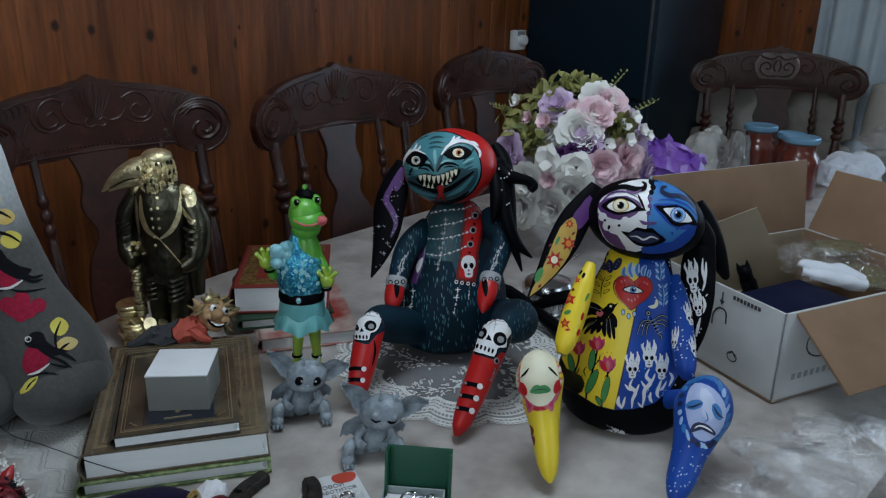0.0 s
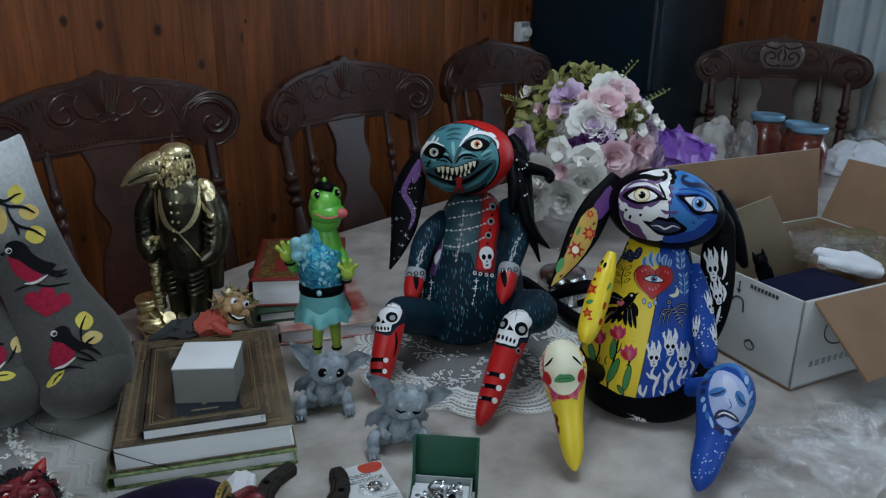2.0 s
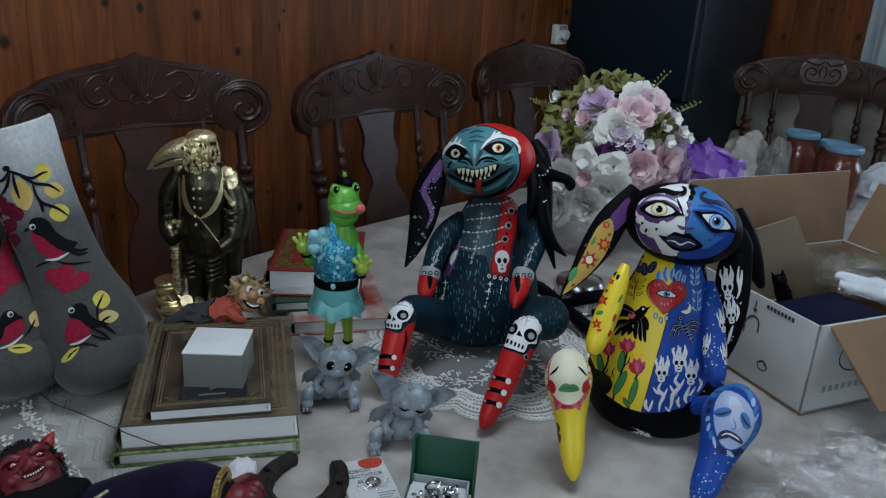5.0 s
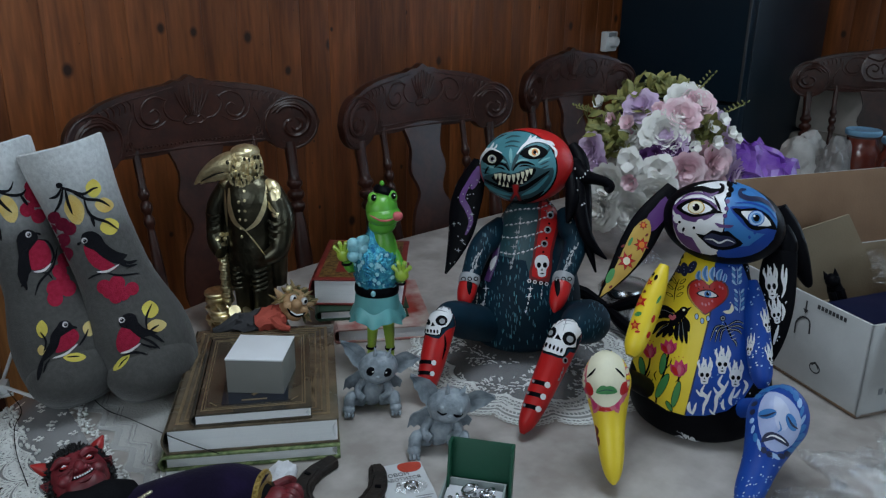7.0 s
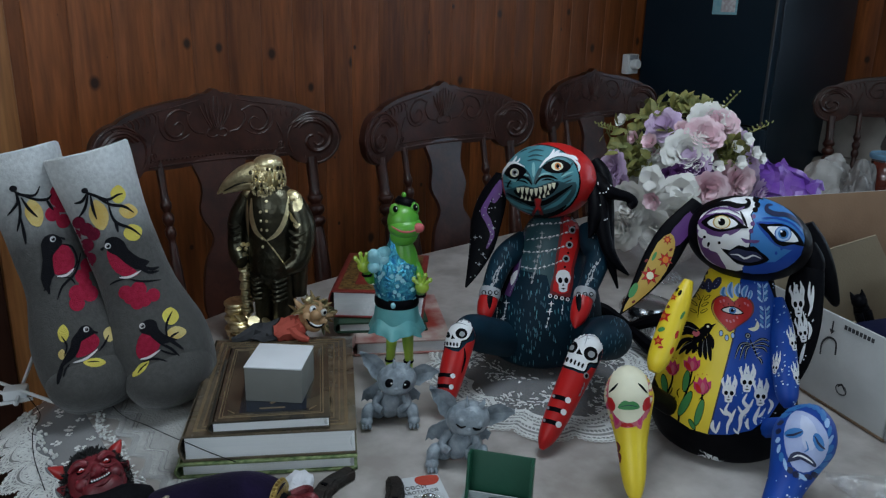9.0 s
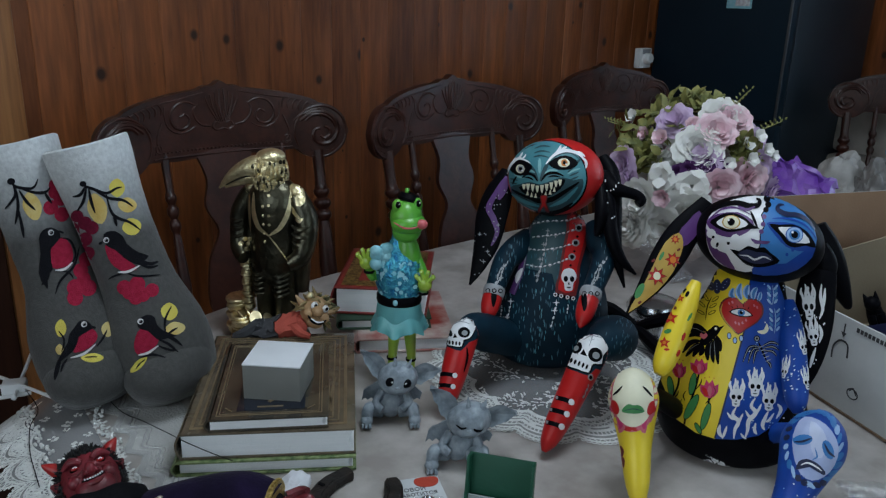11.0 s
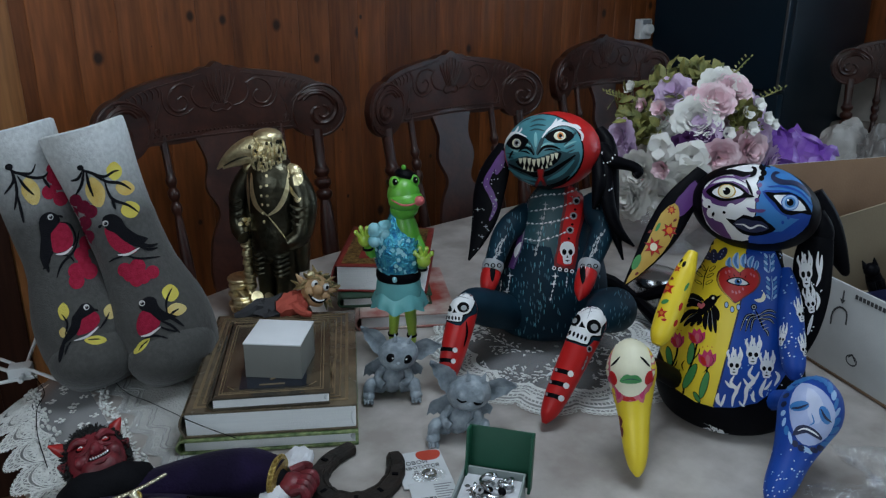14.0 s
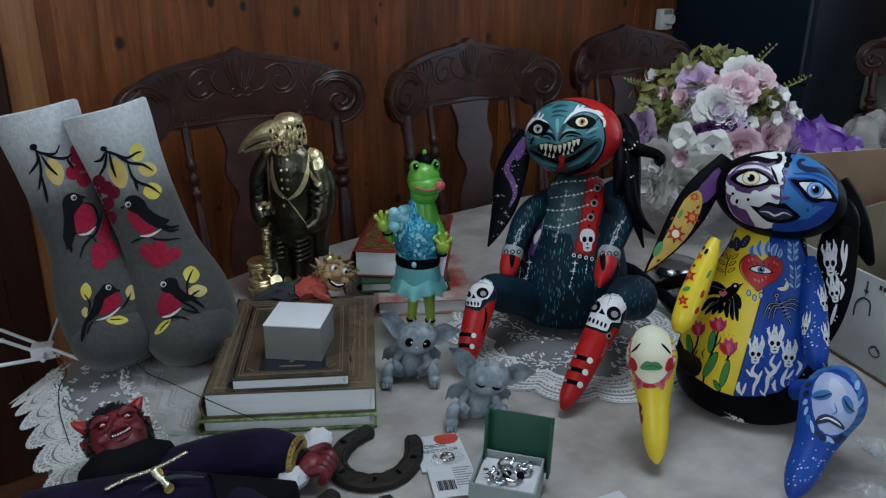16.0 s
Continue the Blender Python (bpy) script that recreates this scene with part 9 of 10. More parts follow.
jar(0.895, 2.405, 1.05, 0.155, LIDBLUE, "jar of dark red preserve with a blue lid")
jar(0.945, 2.225, 1.08, 0.155, LIDBLUE, "jar of red preserve with a blue lid, behind the carton")
jar(0.985, 2.395, 0.9, 0.135, LIDBLUE, "smaller jar of preserve with a pale blue lid")

# ---- crumpled bags and tissue ----
CLEARFILM = film_mat("clear_plastic_film", 0.86, 0.17, 0.12, 1.0, 55)
GREYBAG = mat("grey_plastic_bag", (0.16, 0.15, 0.145), 0.3, second=(0.30, 0.28, 0.27), scale=30, amount=0.8, bump=0.6, fine=60)
TISSUE = mat("white_tissue", (0.72, 0.74, 0.80), 0.85, scale=40, amount=0.3, bump=0.4, fine=80)
PALEBAG = mat("pale_plastic_bag", (0.50, 0.48, 0.46), 0.4, second=(0.36, 0.34, 0.32), scale=25, amount=0.8, bump=0.6, fine=60)


def crumple(name, m, sx, sy, sz, material, label, category, seed=1, k=3.0, amp=0.5, n=26):
    """A heap of crumpled sheet."""
    b = BM()
    rows = []
    for i in range(n):
        ph = math.pi * 0.5 * i / (n - 1)
        row = []
        for j in range(2 * n):
            a = 2 * math.pi * j / (2 * n)
            d = Vector((math.cos(a) * math.cos(ph), math.sin(a) * math.cos(ph), math.sin(ph)))
            v = noise.noise(d * k * 0.6 + Vector((seed * 7.3, 0, 0))) + 0.45 * (1 - 2 * abs(noise.noise(d * k * 1.1 + Vector((0, seed * 3.1, 0))))) + 0.16 * noise.noise(d * k * 3.0) - 0.25
            q = 1 + amp * v
            row.append(Vector((d.x * sx * q, d.y * sy * q, max(0.0015, d.z * sz * q))))
        rows.append(row)
    loft(b, rows, cap=False)
    ob = part(name, b, material, None, "", m, angle=22)
    return tagged(ob, label, category)


crumple("plastic_bag", pose(0.745, 2.42, TOP), 0.085, 0.06, 0.15, PALEBAG, "crumpled pale plastic bag standing on the table", "bag", 2, 2.6, 0.28)
crumple("plastic_bag", pose(0.815, 2.36, TOP), 0.055, 0.05, 0.14, GREYBAG, "crumpled dark grey plastic bag by the jars", "bag", 5, 2.6, 0.3)
crumple("paper_tissue", pose(1.17, 2.40, TOP), 0.10, 0.07, 0.10, TISSUE, "crumpled white paper tissue on the table", "tissue", 7, 2.6, 0.3)
crumple("plastic_bag", pose(1.45, 2.62, TOP - 0.002), 0.19, 0.14, 0.16, CLEARFILM, "crumpled clear plastic bag at the table's far end", "bag", 9, 2.8, 0.3)
crumple("plastic_film", pose(0.575, 0.835, TOP), 0.205, 0.140, 0.055, CLEARFILM, "crumpled clear plastic film lying beside the carton", "plastic film", 11, 5.0, 0.5, 44)
b = BM()
slab(b, [(0, 0), (0.09, 0.01), (0.088, 0.05), (-0.004, 0.04)], 0.003)
ob = part("berry_packet", b, mat("dotted_packet", (0.5, 0.45, 0.45), 0.5, second=(0.10, 0.02, 0.025), scale=160, amount=1.0), None, "", pose(1.06, 2.16, TOP + 0.002, 0, 0, 20))
tagged(ob, "pale packet printed with dark berries on the table", "packet")

# ---- open carton ----
CARD_W = mat("white_carton_board", (0.55, 0.56, 0.56), 0.7, second=(0.45, 0.46, 0.46), scale=14, amount=0.7, bump=0.15)
KRAFT = mat("brown_carton_board", (0.235, 0.140, 0.082), 0.8, second=(0.19, 0.11, 0.065), scale=12, amount=0.7, bump=0.2)
KRAFTPALE = mat("pale_carton_board", (0.280, 0.222, 0.150), 0.8, second=(0.23, 0.18, 0.12), scale=12, amount=0.6, bump=0.2)
INK = mat("faded_black_ink", (0.05, 0.05, 0.055), 0.7)


def writing(text, size, mt, parent, m, name="printed_word"):
    cu = bpy.data.curves.new(name, "FONT")
    cu.body, cu.size, cu.extrude, cu.align_x = text, size, 0.0002, "LEFT"
    tmp = bpy.data.objects.new(name, cu)
    me = bpy.data.meshes.new_from_object(tmp)
    bpy.data.objects.remove(tmp)
    me.materials.clear()
    me.materials.append(mt)
    ob = new(name, me)
    ob.parent = parent
    ob.matrix_basis = m
    return ob


def carton():
    L, D, Hh, th = 0.358, 0.275, 0.135, 0.004
    t = thing("carton", pose(0.473, 1.048, TOP + 0.002, 0, 0, 28.5), "open white cardboard carton with brown inside flaps raised", "carton")

    def panel(name, m, sx, sz, outer, inner, lab=""):
        """A board standing on x, its outer face towards -y."""
        b = BM()
        block(b, sx, th, sz, pose(sx / 2, th / 2, 0), 0.0008, 0)
        for f in b.faces:
            if f.normal.y > 0.9:
                f.material_index = 1
        return part(name, b, [outer, inner], t, lab, m)
    b = BM()
    block(b, L, D, 0.004, pose(L / 2, D / 2, 0))
    part("bottom", b, KRAFT, t)
    front = panel("side_panel", pose(0, 0, 0), L, Hh, CARD_W, KRAFT)
    left = panel("side_panel", pose(0, D, 0, 0, 0, -90), D, Hh, CARD_W, KRAFT)
    panel("side_panel", pose(L, D, 0, 0, 0, 180), L, Hh, CARD_W, KRAFTPALE)
    panel("side_panel", pose(L, 0, 0, 0, 0, 90), D, Hh, CARD_W, KRAFT)
    # flaps: the near one hangs out, the back one stands, the side ones lean
    panel("flap", pose(L, -0.002, Hh, 0, 0, 180) @ pose(0, -0.004, 0, -128), L - 0.02, 0.125, KRAFT, CARD_W, "brown flap folded outwards")
    panel("flap", pose(L, D + 0.002, Hh, 0, 0, 180) @ pose(0, 0, 0, 9), L, 0.125, CARD_W, KRAFT, "brown flap standing up")
    panel("flap", pose(L + 0.002, 0.02, Hh, 0, 0, 90) @ pose(0, 0, 0, 24), D - 0.03, 0.115, CARD_W, KRAFT, "brown flap leaning outwards")
    panel("flap", pose(0.006, D - 0.01, Hh - 0.004, 0, 0, -90) @ pose(0, 0.004, 0, -152), D - 0.02, 0.10, CARD_W, KRAFTPALE, "flap folded down inside")
    # a pale inner sheet leaning in the back corner
    b = BM()
    slab(b, [(0.10, 0.006), (0.262, 0.006), (0.258, 0.10), (0.18, 0.204), (0.085, 0.186), (0.062, 0.17)], 0.003)
    part("inner_sheet", b, KRAFTPALE, t, "pale cardboard sheet leaning inside", pose(0, D - 0.040, 0.0, 90))
    # print on the outside
    b = BM()
    for k in range(8):
        block(b, 0.0045, 0.0006, 0.006, pose(0.185 + 0.0065 * k, -0.0005, 0.122))
    part("printed_bars", b, INK, left)
    b = BM()
    fl = Flat(Matrix(), 0.0006)
    stroke(b, fl, [(0.150, 0.070), (0.150, 0.088), (0.160, 0.100), (0.173, 0.098), (0.176, 0.08)], 0.003, 0, 0.0008, 5, False)
    part("printed_hook", b, INK, left)
    b = BM()
    stroke(b, fl, [(0.163, 0.126), (0.163, 0.110)], 0.0028, 0, 0.0008, 0, False)
    patch(b, fl, [(0.158, 0.113), (0.168, 0.113), (0.163, 0.106)], 0, 0.0008)
    part("printed_arrow", b, INK, left)
    b = BM()
    stroke(b, fl, [(0.196 + 0.009 * math.cos(a), 0.036 + 0.007 * math.sin(a)) for a in [0.4 * k for k in range(17)]], 0.002, 0, 0.0008, 1, False)
    stroke(b, fl, [(0.190, 0.038), (0.196, 0.044), (0.203, 0.036)], 0.003, 0, 0.0008)
    part("printed_mark", b, INK, left)
    b = BM()
    stroke(b, fl, [(0.085 + 0.034 * math.cos(a), 0.082 + 0.024 * math.sin(a)) for a in [0.2 * k for k in range(33)]], 0.0026, 0, 0.0008, 1, False)
    stroke(b, fl, [(0.063, 0.084), (0.075, 0.096), (0.078, 0.078), (0.09, 0.09), (0.1, 0.086)], 0.003, 0, 0.0008)
    stroke(b, fl, [(0.076, 0.070), (0.082, 0.078), (0.09, 0.068), (0.1, 0.073)], 0.003, 0, 0.0008)
    part("printed_emblem", b, INK, front)
    b = BM()
    for k in range(9):
        block(b, 0.007, 0.0006, 0.009, pose(0.035 + 0.0125 * k, -0.0005, 0.030))
    part("printed_bars", b, GREYP, front)
    return t


carton()
CM = pose(0.473, 1.048, TOP + 0.002, 0, 0, 28.5)
NAVYCARD = mat("navy_gift_box", (0.004, 0.006, 0.030), 0.7, spec=0.12, scale=20, amount=0.4, bump=0.1)
t = thing("gift_box", CM @ pose(0.040, 0.026, 0.006, 0, 0, 3), "dark navy gift box lying inside the carton", "box")
b = BM()
block(b, 0.128, 0.084, 0.088, pose(0.066, 0.044, 0), 0.002)
part("base", b, NAVYCARD, t)
b = BM()
block(b, 0.132, 0.088, 0.024, pose(0.066, 0.044, 0.0885, 0, 0, 0), 0.002)
part("lid", b, NAVYCARD, t)


def cat_figurine():
    b = BM()
    ball(b, (0, 0, 0.022), (0.012, 0.016, 0.022))
    ball(b, (0.0, -0.006, 0.05), (0.011, 0.012, 0.011))
    limb(b, [(0, 0, 0.03), (0, -0.004, 0.05)], [0.012, 0.009], 0)
    for s in (-1, 1):
        limb(b, [(s * 0.006, -0.006, 0.056), (s * 0.008, -0.006, 0.068)], [0.005, 0.0005], 0, 6, 2)
        limb(b, [(s * 0.006, -0.012, 0.035), (s * 0.006, -0.015, 0.0)], [0.006, 0.005], 0, 8)
    limb(b, [(-0.01, 0.012, 0.006), (-0.03, 0.012, 0.008), (-0.038, 0.01, 0.03)], [0.005, 0.005, 0.004], 0, 8)
    ob = part("cat_figurine", b, BLACK, None, "", CM @ pose(0.108, 0.150, 0.084, 0, -24, -35))
    tagged(ob, "small black cat figurine standing in the carton", "figurine")
    b = BM()
    block(b, 0.12, 0.06, 0.077, pose(0, 0, 0), 0.002)
    ob = part("parcel", b, KRAFTPALE, None, "", CM @ pose(0.085, 0.158, 0.0055, 0, 0, 2))
    tagged(ob, "plain brown parcel in the carton under the cat", "parcel")


cat_figurine()
MOSS = mat("dried_herbs", (0.10, 0.09, 0.035), 0.9, second=(0.20, 0.17, 0.08), scale=160, amount=1.0, bump=1.0, fine=200)


def herb_packet(m, label, roll=True):
    t = thing("herb_packet", m, label, "packet")
    b = BM()
    rows = []
    for i in range(13):
        x = -0.085 + 0.17 * i / 12
        e = 1 - abs(x / 0.085) ** 3
        rows.append([Vector((x, 0.055 * math.cos(a) + 0.003 * jag((x * 30, a, 1), 1), 0.016 + (0.003 + 0.017 * e) * math.sin(a) + 0.003 * jag((x * 40, a * 2, 5), 1))) for a in [2 * math.pi * k / 20 for k in range(20)]])
    loft(b, rows)
    part("film", b, CLEARFILM, t, "clear plastic film", angle=25)
    b = BM()
    rows = [[Vector((0.03 + 0.05 * (i / 8 - 0.5) * 2, 0.04 * math.cos(a) * math.sin(math.pi * (0.1 + 0.8 * i / 8)), 0.016 + 0.012 * math.sin(a))) for a in [2 * math.pi * k / 14 for k in range(14)]] for i in range(9)]
    loft(b, rows)
    part("dried_herbs", b, MOSS, t, "brown-green dried herbs")
    if not roll:
        return
    b = BM()
    limb(b, [(-0.08, -0.03, 0.02), (-0.03, -0.045, 0.022), (0.01, -0.05, 0.02)], [0.006, 0.012, 0.009], 0)
    limb(b, [(-0.085, -0.018, 0.028), (-0.03, -0.03, 0.030), (0.01, -0.04, 0.026)], [0.006, 0.011, 0.007], 0)
    for v in b.verts:
        v.co += Vector((0, 0.004, 0.004)) * jag(v.co, 70)
    part("rolled_paper", b, TISSUE, t, "white rolled paper")


herb_packet(CM @ pose(0.255, 0.105, 0.104, 4, 6, -32), "clear packet of dried herbs with white paper on the carton")
herb_packet(CM @ pose(0.30, 0.185, 0.115, -8, 2, -10), "clear packet of dried herbs lying across the carton", False)

crumple("plastic_film", CM @ pose(0.285, 0.13, 0.118, 0, 0, -20), 0.105, 0.075, 0.030, CLEARFILM, "crumpled clear plastic film over the herb packets", "plastic film", 23, 3.6, 0.4, 30)

# ---- little green box, horseshoes, cards ----
GREENCARD = mat("dark_green_card", (0.006, 0.080, 0.042), 0.5, second=(0.005, 0.062, 0.034), scale=20, amount=0.5, bump=0.1)
GREYCARD = mat("grey_green_card", (0.32, 0.37, 0.36), 0.55, scale=20, amount=0.3, bump=0.1)
SILVER = mat("polished_silver", (0.6, 0.6, 0.62), 0.2, 1.0, scale=80, amount=0.3, bump=0.1)


def jewel_box():
    t = thing("jewellery_box", pose(-0.042, 0.715, TOP + 0.002, 0, 0, -3), "small open green card box holding silver jewellery", "box")
    w, d, h = 0.067, 0.062, 0.034
    b = BM()
    for x, y, sx, sy in ((w / 2, 0.001, w, 0.002), (w / 2, d - 0.001, w, 0.002), (0.001, d / 2, 0.002, d - 0.004), (w - 0.001, d / 2, 0.002, d - 0.004)):
        block(b, sx, sy, h, pose(x, y, 0))
    block(b, w, d, 0.002, pose(w / 2, d / 2, 0))
    part("tray", b, GREYCARD, t, "grey-green card tray")
    b = BM()
    block(b, w - 0.006, d - 0.006, 0.014, pose(w / 2, d / 2, 0.0125), 0.002)
    part("cushion", b, LINEN, t, "white cushion")
    b = BM()
    block(b, w + 0.004, 0.003, 0.062, pose(w / 2, 0.0, 0), 0.0006)
    block(b, 0.003, 0.014, 0.062, pose(w + 0.0005, -0.008, 0), 0.0006)
    block(b, 0.003, 0.014, 0.062, pose(-0.0005, -0.008, 0), 0.0006)
    part("lid", b, GREENCARD, t, "dark green lid standing open", pose(0.004, d + 0.004, 0.014, -10))
    rng = random.Random(2)
    for k in range(7):
        b = BM()
        x, y = rng.uniform(0.014, w - 0.014), rng.uniform(0.012, d - 0.012)
        R = rng.uniform(0.006, 0.010)
        mm = pose(x, y, 0.031 + 0.002 * (k % 3), rng.uniform(-40, 40), rng.uniform(-40, 40), rng.uniform(0, 180))
        tube(b, [(R * math.cos(a), R * 0.8 * math.sin(a), 0) for a in [2 * math.pi * j / 20 for j in range(21)]], 0.0016, 8, 0, mm)
        ball(b, (R, 0, 0.001), (0.0044, 0.0052, 0.0034) if k % 2 else 0.0032, 1 if k % 2 else 0, mm, 10, 6)
        part("ring", b, [SILVER, BLACK], t)
    b = BM()
    for k in range(24):
        a = k * 0.42
        ball(b, (0.03 + 0.016 * math.cos(a) + 0.004 * math.sin(k), 0.03 + 0.013 * math.sin(a * 1.3), 0.0295 + 0.001 * (k % 3)), (0.0032, 0.002, 0.0016), 0, None, 6, 4, Matrix.Rotation(a, 4, "Z"))
    part("chain", b, SILVER, t)


jewel_box()
IRON = mat("rusty_iron", (0.016, 0.014, 0.013), 0.6, 0.5, second=(0.034, 0.024, 0.019), scale=60, amount=0.8, bump=1.0, fine=140)


def horseshoe(m, label):
    t = thing("horseshoe", m, label, "horseshoe", "iron horseshoes")
    b = BM()
    path = curve_pts([(-0.026, 0.050), (-0.038, 0.026), (-0.041, 0.0), (-0.034, -0.024), (-0.018, -0.039), (0.0, -0.043), (0.018, -0.039), (0.034, -0.024), (0.041, 0.0), (0.038, 0.026), (0.026, 0.050)], 5)
    rows = []
    for i, (x, y) in enumerate(path):
        x0, y0 = path[max(i - 1, 0)]
        x1, y1 = path[min(i + 1, len(path) - 1)]
        q = math.hypot(x1 - x0, y1 - y0)
        nx, ny = -(y1 - y0) / q, (x1 - x0) / q
        u = i / (len(path) - 1)
        w = (0.0098 + 0.0022 * math.sin(math.pi * u) + 0.0004 * math.sin(i * 1.9)) * min(1.0, 0.72 + 12 * min(u, 1 - u))
        hgt = 0.009 + 0.0006 * math.sin(i * 1.3)
        rows.append([Vector((x + nx * w * u, y + ny * w * u, hgt * v)) for u, v in ((-1, 0), (-1, 0.7), (-0.75, 1), (-0.1, 1.02), (0.42, 1), (0.50, 0.9), (0.58, 1), (0.8, 0.97), (1, 0.7), (1, 0))])
    loft(b, rows)
    part("iron", b, IRON, t)
    for k in (8, 14, 20, 30, 36, 42):
        x, y = path[k]
        b = BM()
        block(b, 0.004, 0.007, 0.0014, pose(x * 1.05, y * 1.05, 0.0088, 0, 0, math.degrees(math.atan2(y, x)) + 90))
        part("nail_hole", b, BLACK, t)


horseshoe(pose(-0.160, 0.772, TOP + 0.002, 0, 0, -6), "rusty dark iron horseshoe lying on the cloth")
horseshoe(pose(-0.150, 0.655, TOP + 0.002, 0, 0, 4), "rusty iron horseshoe close to the table's edge")

CARDWHITE = mat("white_printed_card", (0.66, 0.68, 0.70), 0.5, scale=30, amount=0.2, bump=0.05)
CARDRED = mat("orange_red_print", (0.55, 0.06, 0.03), 0.5)
t = thing("hang_card", pose(-0.092, 0.806, TOP + 0.002, 0, 0, 27), "white hang card with a red corner and small charm", "card")
b = BM()
block(b, 0.056, 0.066, 0.0014, pose(0, 0, 0), 0.0003)
part("card", b, CARDWHITE, t)
b = BM()
slab(b, curve_pts([(-0.002, 0.022), (0.004, 0.014), (0.018, 0.013), (0.026, 0.020), (0.024, 0.030), (0.002, 0.031)], 3, True), 0.0005, pose(0, 0, 0.0015))
part("red_corner", b, CARDRED, t)
writing("МОВОЙ", 0.0088, INK, t, pose(-0.025, 0.008, 0.0017))
writing("ЗАБОТИТСЯ", 0.0076, INK, t, pose(-0.026, -0.001, 0.0017))
writing("Д", 0.0076, INK, t, pose(-0.012, -0.010, 0.0017))
b = BM()
tube(b, [(0.007 * math.cos(a), 0.006 * math.sin(a), 0) for a in [2 * math.pi * k / 16 for k in range(17)]], 0.002, 6)
part("charm", b, SILVER, t, "small silver charm", pose(0.004, -0.016, 0.0045))
b = BM()
rows = [[Vector((0.020 * math.cos(a) * (1 - 0.4 * q * q), 0.012 * math.sin(a) * (1 - 0.4 * q * q), 0.0015 + 0.008 * q)) for a in [2 * math.pi * k / 20 for k in range(20)]] for q in (0, 0.4, 0.8, 1.0)]
loft(b, rows)
part("blister", b, CLEARFILM, t, "clear plastic blister", pose(0.004, -0.016, 0))
t = thing("price_label", pose(-0.066, 0.757, TOP + 0.004, 0, 0, 24), "white paper label with a barcode and small print", "label")
b = BM()
block(b, 0.050, 0.054, 0.001, pose(0, 0, 0), 0.0003)
part("paper", b, CARDWHITE, t)
for k in range(11):
    b = BM()
    block(b, 0.0007 + 0.0006 * (k % 3), 0.016, 0.0004, pose(-0.019 + 0.0019 * k, -0.008, 0.0012))
    part("bar", b, INK, t)
for k in range(8):
    b = BM()
    block(b, 0.020 - 0.003 * (k % 3), 0.0010, 0.0004, pose(0.012 - 0.0015 * (k % 3), 0.020 - 0.0042 * k, 0.0012))
    part("print_line", b, PRINT, t)
b = BM()
block(b, 0.07, 0.05, 0.0012, pose(0, 0, 0), 0.0003)
ob = part("paper_slip", b, CARDWHITE, None, "", pose(0.095, 0.742, TOP + 0.002, 0, 0, 38))
tagged(ob, "small white paper slip on the tablecloth", "paper")

# ---- silver trinket box, ribbon ----
t = thing("trinket_box", pose(0.185, 1.355, TOP + 0.002), "round silver trinket box with pressed pattern", "trinket box")
b = BM()
lathe(b, [(0.0, 0.0), (0.040, 0.0), (0.043, 0.004), (0.041, 0.010), (0.042, 0.034), (0.044, 0.036), (0.044, 0.039), (0.0, 0.039)], 36)
part("bowl", b, SILVER, t)
b = BM()
lathe(b, [(0.0455, 0.039), (0.046, 0.045), (0.040, 0.055), (0.02, 0.062), (0.0, 0.063)], 36)
for k in range(28):
    a = 2 * math.pi * k / 28
    ball(b, (0.042 * math.cos(a), 0.042 * math.sin(a), 0.022), (0.003, 0.003, 0.008), 0, None, 6, 4)
part("lid", b, SILVER, t)
b = BM()
for pts in ([(0, 0, 0.02), (0.06, -0.02, 0.05), (0.10, -0.01, 0.03), (0.05, 0.0, 0.01)], [(0, 0, 0.02), (-0.05, 0.01, 0.045), (-0.07, 0.0, 0.02), (-0.03, 0.0, 0.008)], [(0, 0, 0.02), (0.03, -0.05, 0.01), (0.06, -0.08, 0.005)]):
    limb(b, pts, [0.008, 0.012, 0.012, 0.006][:len(pts)], 0, 8)
ob = part("black_ribbon", b, BLACK, None, "", pose(0.155, 1.29, TOP + 0.012))
tagged(ob, "loose black ribbon bow on the tablecloth", "ribbon")

# ---- white rods and thin wires ----
t = thing("doll_stand", pose(-0.70, 0.905, TOP), "white plastic doll stand of crossed rods", "stand")
W7 = pose(-0.70, 0.905, TOP).inverted()
for p, q, r in (((-0.80, 0.928, 0.772), (-0.605, 0.870, 0.772), 0.0024), ((-0.760, 0.906, 0.763), (-0.690, 0.890, 0.762), 0.0026), ((-0.665, 0.872, 0.762), (-0.712, 0.970, 0.780), 0.0026), ((-0.72, 0.850, 0.757), (-0.655, 0.892, 0.760), 0.0028)):
    b = BM()
    p, q = W7 @ Vector(p), W7 @ Vector(q)
    tube(b, [p, p.lerp(q, 0.5), q], r, 8)
    ball(b, p, r * 1.5, 0, None, 8, 6)
    part("rod", b, WHITE, t)
b = BM()
block(b, 0.030, 0.022, 0.020, W7 @ pose(-0.680, 0.892, TOP + 0.004, 0, 0, 30), 0.003)
part("hub", b, WHITE, t)
t = thing("thin_wire", pose(-0.45, 0.84, TOP), "thin loose black wire lying over the lace", "wire")
W8 = pose(-0.45, 0.84, TOP).inverted()
b = BM()
limb(b, [W8 @ Vector(p) for p in ((-0.600, 0.925, 0.80), (-0.5274, 0.8904, 0.7575), (-0.4693, 0.8649, 0.7580), (-0.4199, 0.8428, 0.7600), (-0.3635, 0.7749, 0.8012), (-0.3358, 0.7830, 0.7854), (-0.3108, 0.7922, 0.7714))], [0.0006] * 7, 0, 5)
part("strand", b, BLACK, t)
b = BM()
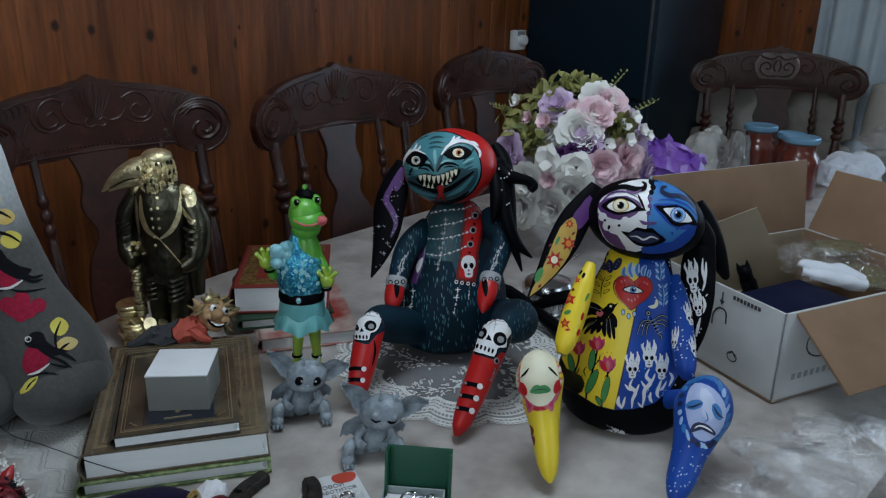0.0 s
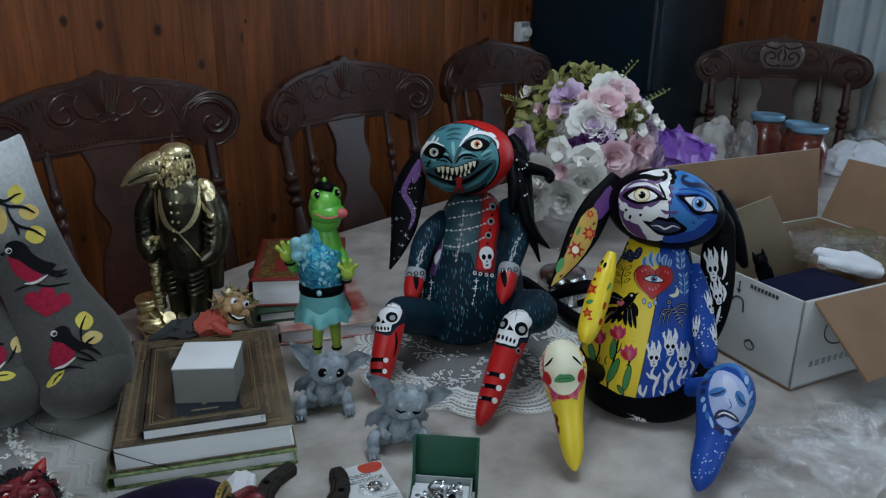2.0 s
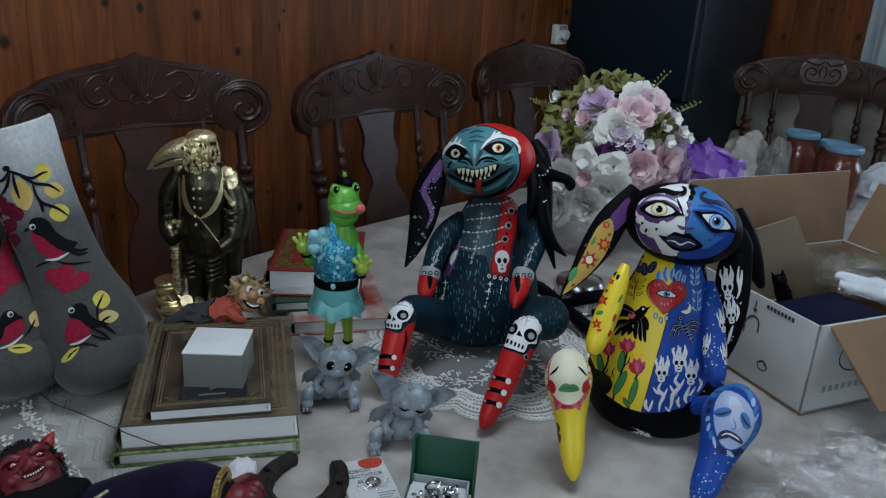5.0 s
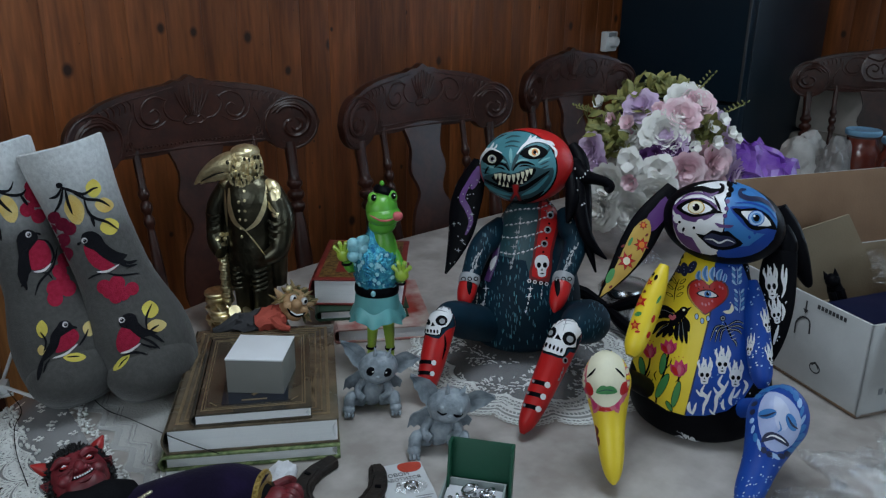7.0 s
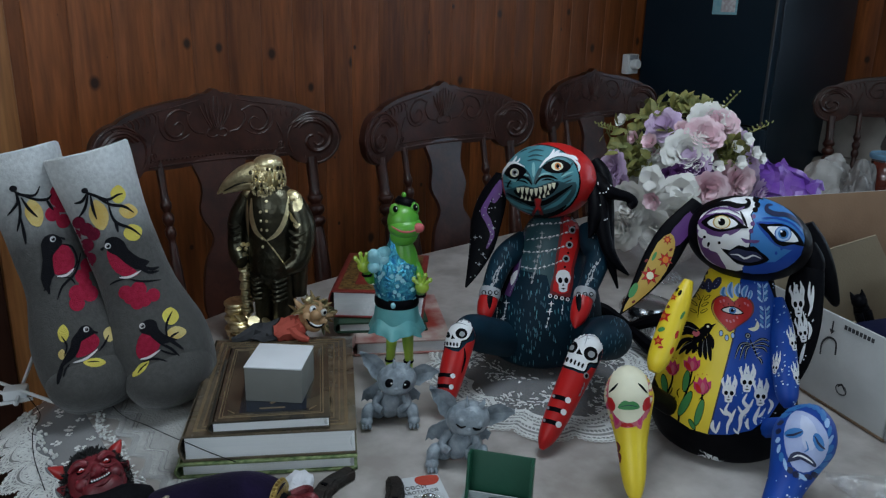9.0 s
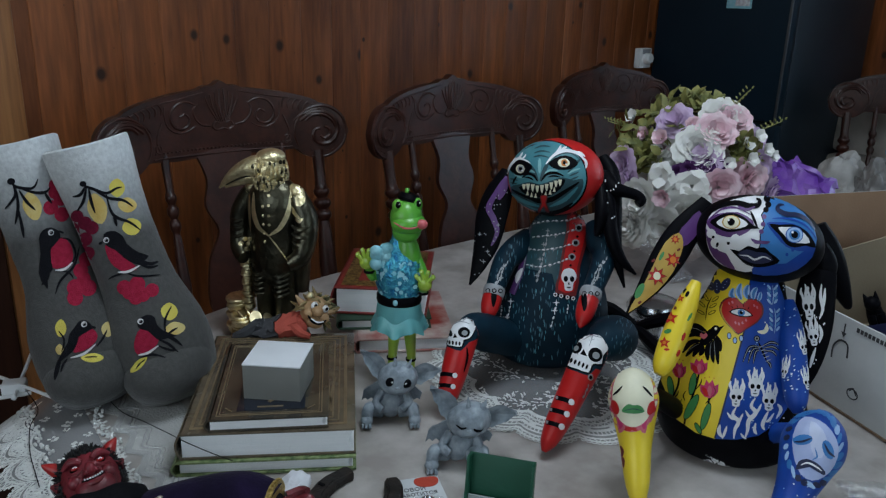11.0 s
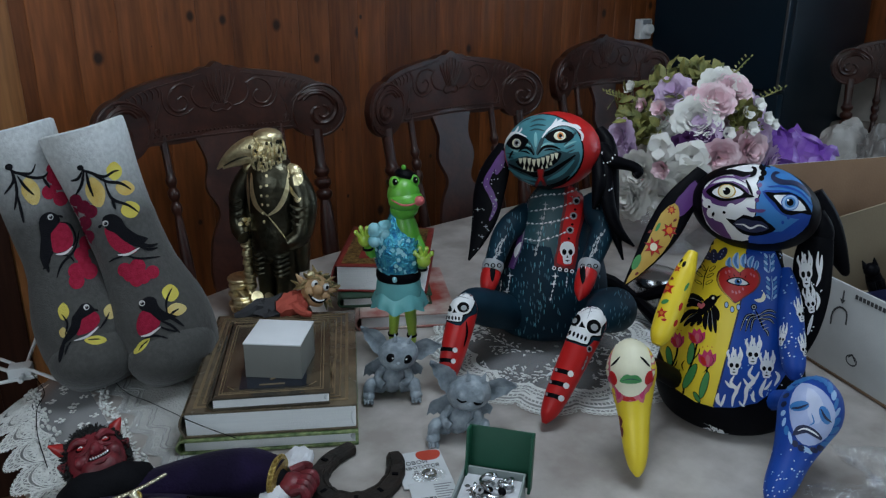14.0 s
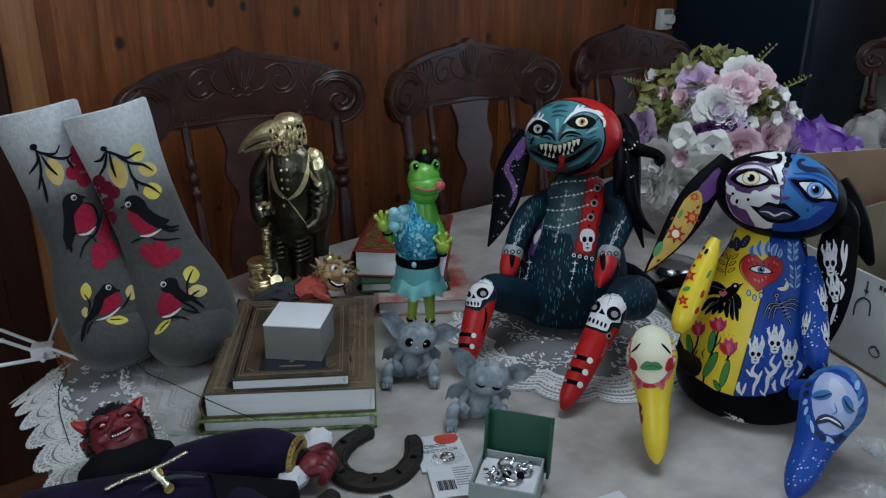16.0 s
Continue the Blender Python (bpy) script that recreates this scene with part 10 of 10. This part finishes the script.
limb(b, [W8 @ Vector(p) for p in ((-0.66, 0.89, 0.762), (-0.62, 0.86, 0.757), (-0.60, 0.82, 0.757), (-0.56, 0.77, 0.757), (-0.52, 0.73, 0.757), (-0.50, 0.71, 0.76))], [0.0006] * 6, 0, 5)
part("strand", b, BLACK, t)

# ---- grey sofa behind the head chair ----
SOFA = mat("grey_beige_upholstery", (0.30, 0.265, 0.23), 0.9, second=(0.21, 0.185, 0.16), scale=18, amount=0.7, bump=0.6, fine=400)
SOFAPALE = mat("pale_beige_cushion", (0.52, 0.47, 0.42), 0.9, second=(0.42, 0.38, 0.34), scale=18, amount=0.7, bump=0.6, fine=400)


def pillow(b, sx, sy, sz, m):
    rows = []
    for i in range(11):
        u = -1 + 2 * i / 10
        row = []
        for k in range(24):
            a = 2 * math.pi * k / 24
            e = (1 - abs(u) ** 4) ** 0.5 if abs(u) < 1 else 0.05
            row.append(m @ Vector((sx / 2 * u, sy / 2 * e * math.copysign(abs(math.cos(a)) ** 0.5, math.cos(a)), sz / 2 + sz / 2 * max(e, 0.9 if abs(u) < 0.95 else 0.8) * math.copysign(abs(math.sin(a)) ** 0.4, math.sin(a)))))
        rows.append(row)
    loft(b, rows)


t = thing("sofa", room_pose(2.40, 0.02, 0.0, -90), "grey-beige upholstered sofa before the curtain", "sofa")
b = BM()
block(b, 1.9, 0.34, 0.44, pose(0.18, 0.0, 0.0), 0.03)
part("base", b, SOFA, t)
for k in range(5):
    b = BM()
    pillow(b, 0.33, 0.15, 0.30, pose(-0.60 + 0.34 * k, 0.04, 0.44))
    part("seat_cushion", b, SOFA, t)
    b = BM()
    pillow(b, 0.32, 0.12, 0.27, pose(-0.61 + 0.34 * k, 0.08, 0.715, 0, 3 * (-1) ** k))
    part("back_cushion", b, SOFAPALE if k % 2 == 0 else SOFA, t)


# ---- tongue-and-groove planks, last ----
def plank_mesh(w, h):
    b = BM()
    pr = [(-w / 2, 0), (-w / 2, -0.0146), (-w / 2 + 0.0014, -0.0157), (-w / 2 + 0.003, -0.016), (w / 2 - 0.003, -0.016), (w / 2 - 0.0014, -0.0157), (w / 2, -0.0146), (w / 2, 0)]
    loft(b, [[Vector((x, y, z)) for x, y in pr] for z in (0.0, h)])
    return mesh_of("plank", b, PINE)


PLANK = plank_mesh(0.0996, CEIL - 0.004)


def clad(wall, s0, s1, place, skip=None):
    """Planks side by side along a wall."""
    inv = wall.matrix_basis.inverted()
    k = s0
    while k < s1:
        if not (skip and skip(k)):
            ob = new("plank", PLANK)
            ob.parent = wall
            ob.matrix_basis = inv @ place(k)
        k += 0.100


clad(wall_west, -2.35, 2.66, lambda s: room_pose(s, WALL_O - 0.021, 0.002))
clad(wall_north, -1.20, 0.62, lambda o: room_pose(BACK_S + 0.021, o, 0.002, -90))


def door_and_casing():
    """A dark door stands in the plank wall behind the table's end, in a pine casing."""
    for k, (c, w, z0, z1) in enumerate(((-0.48, 0.08, 0.0, 2.10), (-1.40, 0.08, 0.0, 2.10), (-0.94, 1.0, 2.1005, 2.18))):
        b = BM()
        block(b, w, 0.030, z1 - z0, pose(0, 0, 0), 0.005)
        ob = part("trim_%d" % (k + 1), b, CASING, None, "", room_pose(c, WALL_O + 0.014, z0))
        tagged(ob, "flat varnished pine door casing on the plank wall", "trim", kind="structure")
    t = thing("door_1", room_pose(-0.94, WALL_O + 0.004, 0.004), "dark brown closed wooden door in a pine casing", "door", kind="structure")
    b = BM()
    block(b, 0.838, 0.016, 2.09, pose(0, 0, 0), 0.003)
    part("door_leaf", b, DARKDOOR, t)
    for z0, h in ((0.18, 0.62), (0.98, 0.92)):
        for x in (-0.2, 0.2):
            b = BM()
            block(b, 0.27, 0.008, h, pose(x, -0.0118, z0), 0.003)
            part("door_panel", b, DARKDOOR, t)
    b = BM()
    tube(b, [(0.36, -0.02, 1.0), (0.36, -0.05, 1.0), (0.26, -0.055, 1.0)], 0.009, 10)
    part("door_handle", b, SILVER, t)


door_and_casing()
